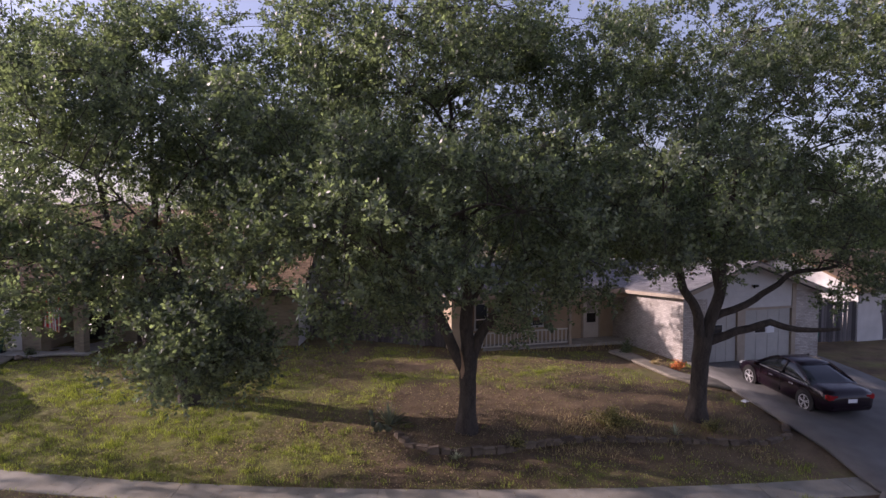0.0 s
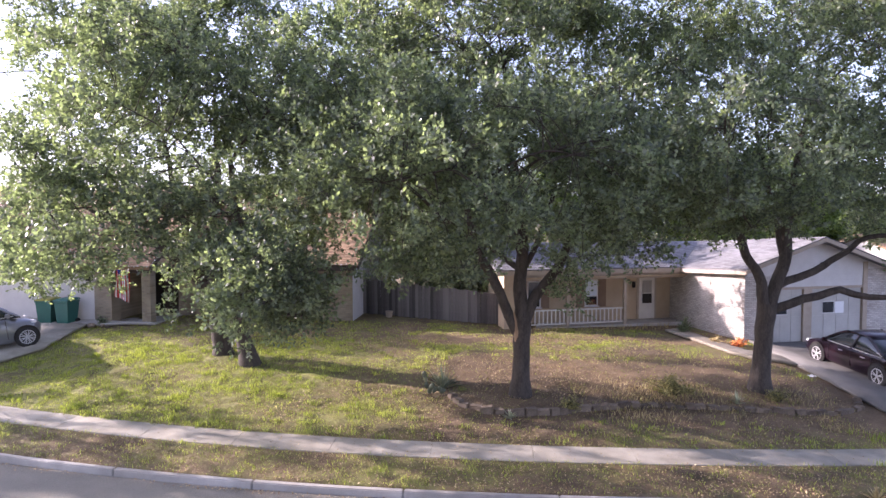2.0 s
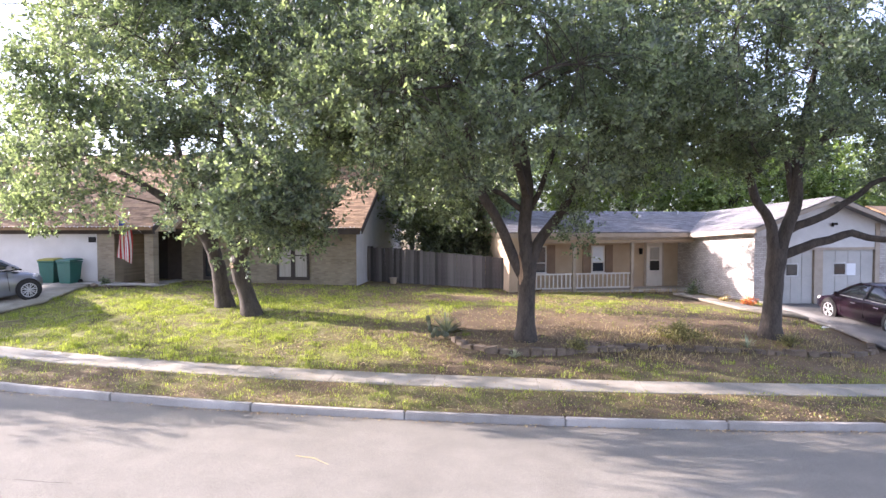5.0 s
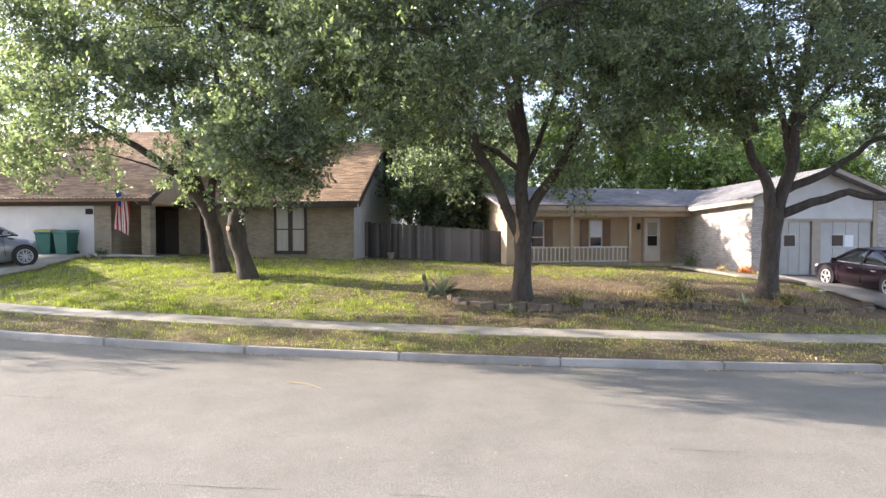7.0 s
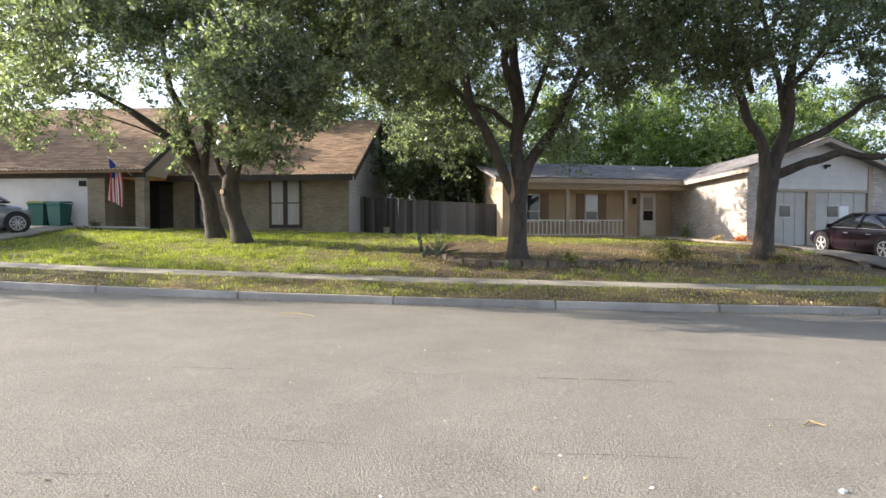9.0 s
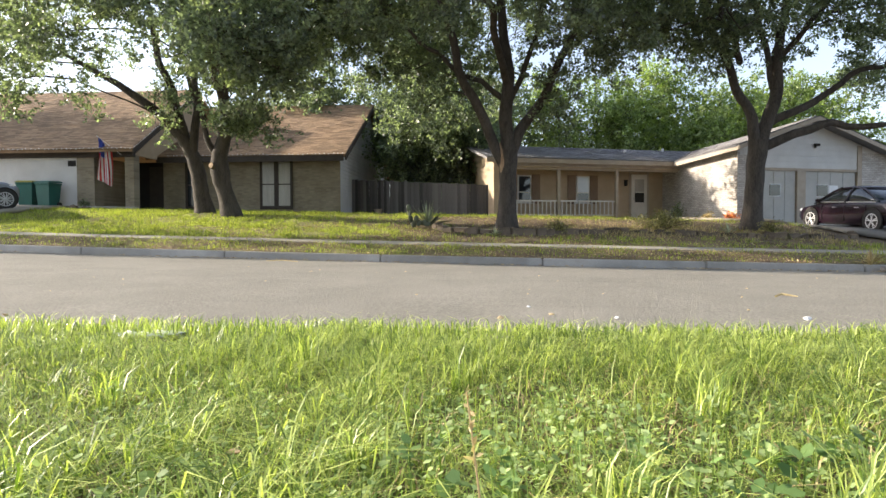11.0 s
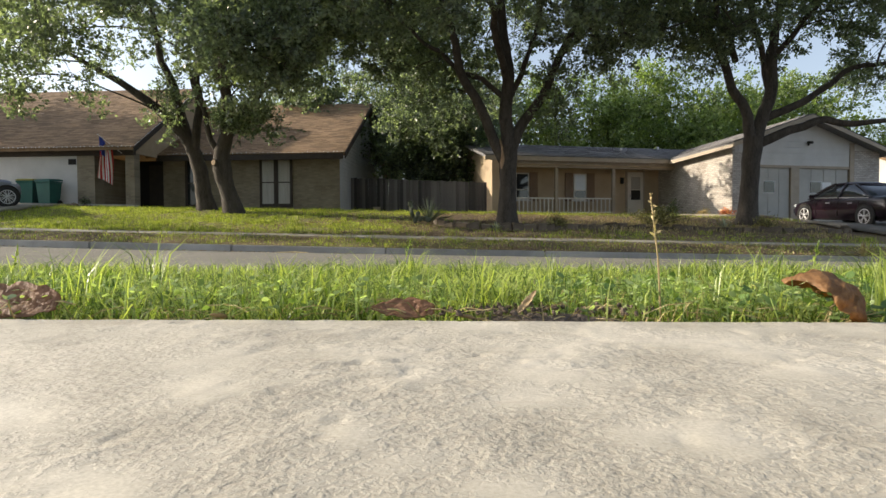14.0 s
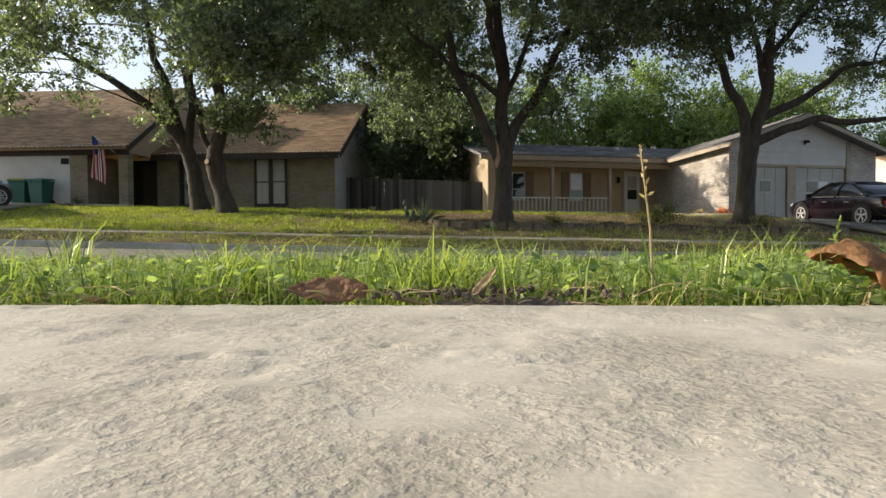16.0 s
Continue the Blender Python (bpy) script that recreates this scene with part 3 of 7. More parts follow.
def worn_slab():
    """The slab under the camera: broad humps, worn rough patches and small pits."""
    xs = np.concatenate([[-1.0, -0.992, -0.9, -0.8], np.arange(-0.7, 0.7, 0.0045), [0.72, 0.8, 0.95, 1.15, 1.38, 1.388]])
    ys = np.concatenate([[-1.05, -1.04, -0.8, -0.55, -0.4], np.arange(-0.3, 0.4465, 0.0045), [0.4485, 0.4515, 0.4535, 0.455]])
    gx, gy = np.meshgrid(xs, ys, indexing="ij")
    worn = np.clip(2.6 * (0.6 * lumps(gx, gy, 0.11, 1) + 0.4 * lumps(gx, gy, 0.04, 2)) - 0.9, 0, 1)
    h = 0.0009 * lumps(gx, gy, 0.09, 3) + 0.0007 * lumps(gx, gy, 0.035, 4)
    h += (0.25 + worn) * (0.0012 * lumps(gx, gy, 0.021, 5) + 0.001 * lumps(gx, gy, 0.0125, 6))
    h -= 0.0028 * np.clip(5 * (lumps(gx, gy, 0.011, 7) - 0.78), 0, 1) * (0.35 + 0.65 * worn)
    edge = np.minimum(0.455 - gy, np.minimum(gx + 1.0, 1.388 - gx))
    z = h - 0.0012 + np.interp(edge, [0, 0.0015, 0.0035, 0.0065], [-0.006, -0.0028, -0.0009, 0]) * (0.6 + 0.8 * lumps(gx, gy, 0.03, 8))
    m = len(ys)
    verts = np.stack([gx, gy, z], 2).reshape(-1, 3)
    faces = [(i * m + j, (i + 1) * m + j, (i + 1) * m + j + 1, i * m + j + 1) for i in range(len(xs) - 1) for j in range(m - 1)]
    rim = [i * m for i in range(len(xs))] + [(len(xs) - 1) * m + j for j in range(1, m)] + [i * m + m - 1 for i in range(len(xs) - 2, -1, -1)] + [j for j in range(m - 2, 0, -1)]
    base = len(verts)
    verts = np.concatenate([verts, verts[rim] * (1, 1, 0) - (0, 0, 0.1)])
    faces += [(rim[k], base + k, base + (k + 1) % len(rim), rim[(k + 1) % len(rim)]) for k in range(len(rim))]
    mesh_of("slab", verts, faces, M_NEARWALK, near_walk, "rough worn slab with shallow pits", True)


worn_slab()
for i in [k for k in range(-6, 7) if k]:
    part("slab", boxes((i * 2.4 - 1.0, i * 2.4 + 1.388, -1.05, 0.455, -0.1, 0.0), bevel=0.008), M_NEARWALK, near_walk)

def shingles(owner, a, b, up, material, reach=0.145):
    """Courses of shingles on a slope: a to b is the eave, up leads from the eave to the ridge."""
    a, b, up = np.array(a, float), np.array(b, float), np.array(up, float)
    run, slope = np.linalg.norm(b - a), np.linalg.norm(up)
    e, u = (b - a) / run, up / slope
    nrm = np.cross(e, u)
    nrm = nrm if nrm[2] > 0 else -nrm
    q = []
    rows = int(slope / reach)
    for i in range(rows):
        x = -rng.uniform(0, 0.3)
        s0, s1 = i * reach, min((i + 1.12) * reach, slope)
        while x < run:
            w = rng.uniform(0.22, 0.42)
            x0, x1 = max(x, 0) + 0.004, min(x + w, run)
            x += w
            if x1 - x0 < 0.03:
                continue
            hgt = rng.uniform(0.012, 0.022)
            p = [a + e * x0 + u * s0 + nrm * hgt, a + e * x1 + u * s0 + nrm * hgt, a + e * x1 + u * s1 + nrm * 0.004, a + e * x0 + u * s1 + nrm * 0.004]
            q.append(p)
            q.append([p[0] - nrm * hgt, p[1] - nrm * hgt, p[1], p[0]])
    return tagged(quads("shingles", np.array(q), material, owner), kind="stuff")


# ---- the pale brick house with the garage wing ----
def house_right():
    m = pose(9.85, 24.95, 0, 0, 0, 18)
    h = thing("house", "low pale brick house with porch, garage wing and grey roof", "house", m)
    t = 0.12
    # garage wing, 7.3 wide; the front gable of board siding stands over two doors
    part("wall", prism(bmesh.new(), [(0.0, 0.0), (5.0, 0.0), (5.0, 3.2), (0.0, 3.46)], "x", 0.0, t), M_BRICK_SIDE, h, "pale brick side wall")
    part("wall", boxes((-0.004, 1.2, -0.02, t, 0.0, 3.2)), M_BRICK_FRONT, h)
    part("wall", boxes((6.0, 7.3, -0.02, t, 0.0, 3.4)), M_BRICK_FRONT, h)
    part("wall", boxes((7.18, 7.3, t, 12.4, 0.0, 3.3)), M_BRICK_SIDE, h)
    bm = prism(bmesh.new(), [(1.2, 2.66), (6.0, 2.66), (7.3, 3.3), (3.35, 4.62), (0.0, 3.5), (0.0, 3.2), (1.2, 3.2)], "y", 0.03, 0.12)
    part("gable", bm, M_WHITE, h, "white painted board gable")
    for x0, x1, w0, w1 in ((1.22, 2.78, 1.55, 2.04), (3.23, 5.73, 3.82, 4.34)):
        d = part("garage_door", boxes((x0, x1, 0.07, 0.11, 0.28, 2.62)), M_DOOR, h, "aged white panelled garage door")
        n = max(2, round((x1 - x0) / 0.62))
        for i in range(n):
            for z0, z1 in ((0.34, 1.5), (1.53, 2.6)):
                part("panel", boxes((x0 + (x1 - x0) * i / n + 0.012, x0 + (x1 - x0) * (i + 1) / n - 0.012, 0.05, 0.075, z0, z1), bevel=0.006), M_DOOR, d)
        part("pane", boxes((w0, w1, 0.03, 0.05, 1.62, 2.06)), M_GLASS, d, "dark garage window pane")
        for r in ((w0 - 0.04, w1 + 0.04, 0.035, 0.052, 2.06, 2.1), (w0 - 0.04, w1 + 0.04, 0.035, 0.052, 1.58, 1.62), (w1, w1 + 0.04, 0.035, 0.052, 1.62, 2.06)):
            part("frame", boxes(r), M_WHITE, d)
        if x0 > 3:
            part("notice", boxes((4.42, 4.86, 0.04, 0.05, 1.58, 2.06)), M_PAPER, d, "white paper notice")
    for i in range(8):
        z0 = 2.74 + 0.24 * i
        z1 = z0 + 0.228
        x0, x1 = max(0.3, (z1 - 3.4) / 0.335 - 0.35), min(7.0, 7.65 - (z1 - 3.2) / 0.335)
        if i == 0:
            x0, x1 = 1.22, 5.75
        if x1 - x0 > 0.3:
            part("board", boxes((x0, x1, 0.008, 0.03, z0, z1)), M_WHITE, h)
    lampm = part("lamp", boxes((3.55, 3.78, -0.16, -0.02, 3.62, 3.72), (3.62, 3.7, -0.05, 0.03, 3.55, 3.66), bevel=0.02), M_DARK, h, "dark floodlight")
    part("post", boxes((2.8, 3.21, -0.02, 0.12, 0.1, 2.66)), M_TANTRIM, h)
    part("trim", boxes((5.76, 5.98, -0.03, 0.12, 0.1, 3.7)), M_TANTRIM, h)
    part("lintel", boxes((1.2, 6.0, -0.01, 0.05, 2.62, 2.72)), M_TANTRIM, h)
    # main body behind the porch
    part("wall", boxes((-8.6, 0.0, 5.0, 5.12, 0.5, 3.3)), M_STUCCO, h, "cream painted porch wall")
    part("wall", boxes((-8.72, -8.6, 4.05, 12.4, 0.0, 3.3)), M_STUCCO, h)
    part("wall", boxes((-8.72, 7.3, 12.28, 12.4, 0.0, 3.3)), M_STUCCO, h)
    part("gable", prism(bmesh.new(), [(3.6, 3.2), (12.4, 2.9), (7.6, 4.25)], "x", -8.7, -8.6), M_STUCCO, h)
    part("porch_floor", boxes((-8.6, 0.0, 3.75, 5.0, 0.4, 0.8)), M_WALK, h)
    part("soffit", boxes((-8.6, 0.0, 3.7, 5.0, 2.95, 2.99)), M_STUCCO, h)
    part("beam", boxes((-8.6, -0.02, 3.8, 3.98, 2.86, 3.12)), M_TANTRIM, h)
    for x in (-8.45, -5.78, -3.02):
        part("porch_post", boxes((x - 0.07, x + 0.07, 3.82, 3.96, 0.8, 2.86), bevel=0.012), M_TANTRIM, h)
    # roofs
    s = 0.36
    bm = slab(bmesh.new(), (-9.1, 3.65, 3.33), (3.7, 3.65, 3.33), (3.7, 7.55, 4.36), (-9.1, 7.55, 4.36), 0.1)
    slab(bm, (-9.1, 7.55, 4.36), (3.7, 7.55, 4.36), (3.7, 12.8, 2.95), (-9.1, 12.8, 2.95), 0.1)
    part("roof", bm, M_SHINGLE_G, h, "grey shingle roof")
    bm = slab(bmesh.new(), (-0.35, -0.5, 3.52), (3.35, -0.5, 4.76), (3.35, 8, 4.33), (-0.35, 8, 3.09), 0.1)
    slab(bm, (3.35, -0.5, 4.76), (7.65, -0.5, 3.32), (7.65, 12.8, 2.65), (3.35, 12.8, 4.09), 0.1)
    part("roof", bm, M_SHINGLE_G, h, "grey shingle wing roof")
    part("fascia", boxes((-9.1, -0.3, 3.61, 3.65, 3.11, 3.3)), M_TANTRIM, h)
    for a, b, low in ((-0.35, 3.35, 3.49), (7.65, 3.35, 3.29)):
        bm = bmesh.new()
        slab(bm, (a, -0.53, low), (b, -0.53, 4.73), (b, -0.49, 4.73), (a, -0.49, low), 0.16)
        part("bargeboard", bm, M_TANTRIM, h)
    part("fascia", prism(bmesh.new(), [(-0.5, 3.32), (-0.5, 3.45), (3.6, 3.24), (3.6, 3.09)], "x", -0.38, -0.34), M_TANTRIM, h)
    # front door and windows
    d = part("door", boxes((-1.66, -0.86, 4.93, 4.99, 0.82, 2.84), bevel=0.006), M_RAIL, h, "pale front door with dark screen panel")
    part("screen", boxes((-1.5, -1.02, 4.915, 4.932, 1.55, 2.0)), M_DARK, d)
    part("pane", boxes((-1.5, -1.02, 4.915, 4.932, 2.04, 2.62)), M_CURTAIN, d)
    part("door_handle", boxes((-1.58, -1.54, 4.87, 4.93, 1.68, 1.78), bevel=0.01), M_RIM, d)
    for r in ((-1.76, -1.67, 4.95, 4.996, 0.8, 2.94), (-0.85, -0.76, 4.95, 4.996, 0.8, 2.94)):
        part("door_frame", boxes(r), M_TANTRIM, h)
    part("lamp", boxes((-2.02, -1.9, 4.86, 4.99, 2.3, 2.55), (-2.04, -1.88, 4.85, 4.99, 2.55, 2.58), bevel=0.01), M_DARK, h, "dark wall lantern")
    for x0, x1 in ((-4.42, -3.78), (-7.25, -6.6)):
        w = part("window", boxes((x0, x1, 4.95, 4.996, 1.5, 2.72)), M_WHITE, h, "white sash window")
        for z0, z1 in ((1.56, 1.94), (1.99, 2.66)):
            # upper panes of the right window carry the painted sky reflection
            part("pane", boxes((x0 + 0.06, x1 - 0.06, 4.94, 4.952, z0, z1)), M_SKYPANE if z0 > 1.9 and x0 > -5 else M_GLASS, w)
        part("sill", boxes((x0 - 0.06, x1 + 0.06, 4.9, 4.95, 1.46, 1.5), bevel=0.008), M_WHITE, w)
        for a, b in ((x0 - 0.42, x0 - 0.04), (x1 + 0.04, x1 + 0.42)):
            sh = part("shutter", boxes((a, b, 4.955, 4.996, 1.46, 2.76)), M_SHUTTER, h, "brown louvred shutter")
            for i in range(12):
                part("slat", boxes((a + 0.04, b - 0.04, 4.945, 4.957, 1.52 + i * 0.1, 1.59 + i * 0.1)), M_SHUTTER, sh)
    # porch railing
    for a, b in ((-8.35, -5.85), (-5.71, -3.1)):
        rail = part("railing", boxes((a, b, 3.86, 3.92, 1.5, 1.56), (a, b, 3.86, 3.92, 0.9, 0.95)), M_RAIL, h, "pale painted porch railing")
        n = int((b - a) / 0.19)
        for i in range(n):
            x = a + (b - a) * (i + 0.5) / n
            part("baluster", boxes((x - 0.022, x + 0.022, 3.87, 3.91, 0.951, 1.499)), M_RAIL, rail)
    part("pier", boxes((-8.76, -8.2, 3.74, 4.05, 0.0, 3.1)), M_STUCCO, h)
    part("vent_pipe", boxes((-1.3, -1.2, 6.2, 6.3, 3.9, 4.15), bevel=0.02), M_WHITE, h, "white roof vent pipe")
    part("vent_pipe", boxes((1.2, 1.3, 6.9, 7.0, 4.1, 4.38), bevel=0.02), M_RIM, h, "metal roof vent pipe")
    for a, b, c in (((-9.12, 3.63, 3.34), (3.6, 3.63, 3.34), (0, 3.9, 1.03)), ((-9.12, 12.82, 2.96), (3.7, 12.82, 2.96), (0, -5.27, 1.41)),
                    ((-0.37, -0.52, 3.53), (-0.37, 7.9, 3.1), (3.72, 0, 1.24)), ((7.67, -0.52, 3.33), (7.67, 12.8, 2.66), (-4.32, 0, 1.44))):
        shingles(h, a, b, c, M_SHINGLE_G)
    return h


house_right()


def house_left():
    h = thing("house", "tan brick house with steep tan shingle roof and brown trim", "house", pose(-6.3, 26.4, 0))
    part("wall", boxes((-8.0, 0.0, 0.0, 0.15, 0.4, 3.5)), M_BRICK_TAN, h, "tan brick front wall")
    part("wall", boxes((-0.15, 0.004, 0.152, 12.048, 0.4, 3.4)), M_SIDING, h)
    part("wall", boxes((-20.5, 0.0, 12.05, 12.2, 0.4, 3.4)), M_BRICK_TAN, h)
    part("gable", prism(bmesh.new(), [(0.0, 3.4), (12.2, 3.4), (6.1, 6.75)], "x", -0.12, 0.0), M_WHITE, h, "white board gable")
    bm = slab(bmesh.new(), (-8.5, -0.55, 3.52), (0.35, -0.55, 3.52), (0.35, 6.1, 7.0), (-8.5, 6.1, 7.0), 0.12)
    slab(bm, (-8.5, 6.1, 7.0), (0.35, 6.1, 7.0), (0.35, 12.75, 3.52), (-8.5, 12.75, 3.52), 0.12)
    part("roof", bm, M_SHINGLE_T, h, "tan shingle roof")
    part("fascia", boxes((-8.0, 0.3, -0.58, -0.54, 3.26, 3.5)), M_BROWN, h)
    for a in ((-0.56, 3.5), (12.76, 3.5)):
        bm = slab(bmesh.new(), (0.36, a[0], a[1]), (0.41, a[0], a[1]), (0.41, 6.1, 6.98), (0.36, 6.1, 6.98), 0.22)
        part("bargeboard", bm, M_BROWN, h)
    for x0, x1, n in ((-3.57, -2.11, 2), (-6.97, -6.27, 1)):
        w = part("window", boxes((x0, x1, 0.01, 0.14, 1.23, 3.46)), M_BROWN, h, "tall brown-framed window with pale curtains")
        for i in range(n):
            a, b = x0 + (x1 - x0) * i / n + 0.1, x0 + (x1 - x0) * (i + 1) / n - 0.1
            part("pane", boxes((a, b, -0.025, -0.012, 1.38, 3.3)), M_CURTAIN if n == 2 else M_GLASS, w)
            part("mullion", boxes((a, b, -0.045, -0.026, 2.3, 2.35)), M_BROWN, w)
        for r in ((x0, x0 + 0.1, -0.06, 0.01, 1.23, 3.46), (x1 - 0.1, x1, -0.06, 0.01, 1.23, 3.46), (x0 + 0.1, x1 - 0.1, -0.06, 0.01, 1.23, 1.38), (x0 + 0.1, x1 - 0.1, -0.06, 0.01, 3.3, 3.46)):
            part("window_frame", boxes(r), M_BROWN, w)
        if n == 2:
            part("window_frame", boxes(((x0 + x1) / 2 - 0.09, (x0 + x1) / 2 + 0.09, -0.06, 0.01, 1.38, 3.3)), M_BROWN, w)
    z0 = 0.9
    while z0 < 6.5:
        a = 0.02 if z0 < 3.4 else (z0 - 3.4) / 0.549 + 0.05
        bm = bmesh.new()
        slab(bm, (0.006, a, z0 + 0.17), (0.012, a, z0 + 0.17), (0.012, 12.2 - a, z0 + 0.17), (0.006, 12.2 - a, z0 + 0.17), 0.165)
        for v in bm.verts:
            if v.co.z < z0 + 0.05 and v.co.x > 0.01:
                v.co.x += 0.022
        part("board", bm, M_SIDING, h)
        z0 += 0.172
    shingles(h, (-8.5, -0.58, 3.53), (0.37, -0.58, 3.53), (0, 6.68, 3.49), M_SHINGLE_T)
    shingles(h, (-21.0, -2.88, 3.59), (-7.68, -2.88, 3.59), (0, 5.78, 3.63), M_SHINGLE_T)
    # the wing with entry and garage
    g = part("wall", boxes((-20.5, -10.35, -2.4, -2.25, 0.5, 3.4)), M_WHITE, h, "white garage wall")
    part("wall", boxes((-10.35, -10.0, -2.42, -2.25, 0.5, 3.4)), M_BRICK_TAN, h)
    part("vent", boxes((-10.72, -10.4, -2.43, -2.4, 2.95, 3.18)), M_DARK, h, "dark wall vent")
    part("porch_floor", boxes((-10.0, -7.8, -2.45, 0.5, 0.7, 1.2)), M_WALK, h)
    part("door", boxes((-8.9, -7.98, 0.44, 0.5, 1.2, 3.2)), M_BROWN, h, "dark brown entry door")
    part("post", boxes((-8.3, -7.92, -2.4, -2.0, 0.6, 3.4)), M_BRICK_TAN, h)
    part("post", boxes((-10.0, -9.6, -2.42, -1.8, 0.6, 3.4)), M_BRICK_TAN, h)
    part("wall", boxes((-10.0, -9.85, -1.8, 0.5, 0.6, 3.4)), M_BRICK_TAN, h)
    # the entry's shade is put into this wall's near-black colour
    part("wall", boxes((-10.0, -7.9, 0.5, 0.65, 0.6, 3.4)), M_DARK, h, "entry wall coloured near-black for its shade")
    part("beam", boxes((-20.9, -7.9, -2.5, -2.3, 3.3, 3.6)), M_BROWN, h)
    part("gable", prism(bmesh.new(), [(-2.3, 3.4), (8.0, 3.4), (2.9, 6.77)], "x", -8.1, -7.95), M_STUCCO, h, "tan board gable")
    bm = slab(bmesh.new(), (-21.0, -2.85, 3.58), (-7.7, -2.85, 3.58), (-7.7, 2.9, 7.2), (-21.0, 2.9, 7.2), 0.12)
    slab(bm, (-21.0, 2.9, 7.2), (-7.7, 2.9, 7.2), (-7.7, 8.6, 3.6), (-21.0, 8.6, 3.6), 0.12)
    part("roof", bm, M_SHINGLE_T, h, "tan shingle wing roof")
    bm = slab(bmesh.new(), (-7.69, -2.86, 3.56), (-7.64, -2.86, 3.56), (-7.64, 2.9, 7.18), (-7.69, 2.9, 7.18), 0.22)
    part("bargeboard", bm, M_BROWN, h)
    return h


house_left()

# ---- trees ----
def tube(points, radii, sides, verts, faces):
    """Adds a tapered tube through the points."""
    base = len(verts)
    for i, p in enumerate(points):
        a, b = points[max(i - 1, 0)], points[min(i + 1, len(points) - 1)]
        d = Vector(b) - Vector(a)
        d = d.normalized() if d.length > 1e-6 else Vector((0, 0, 1))
        u = d.cross(Vector((0.3, 0.9, 0.1))).normalized()
        w = d.cross(u)
        for s in range(sides):
            c = 2 * math.pi * s / sides
            verts.append(tuple(Vector(p) + (u * math.cos(c) + w * math.sin(c)) * radii[i]))
    for i in range(len(points) - 1):
        for s in range(sides):
            a, b = base + i * sides + s, base + i * sides + (s + 1) % sides
            faces.append((a, b, b + sides, a + sides))


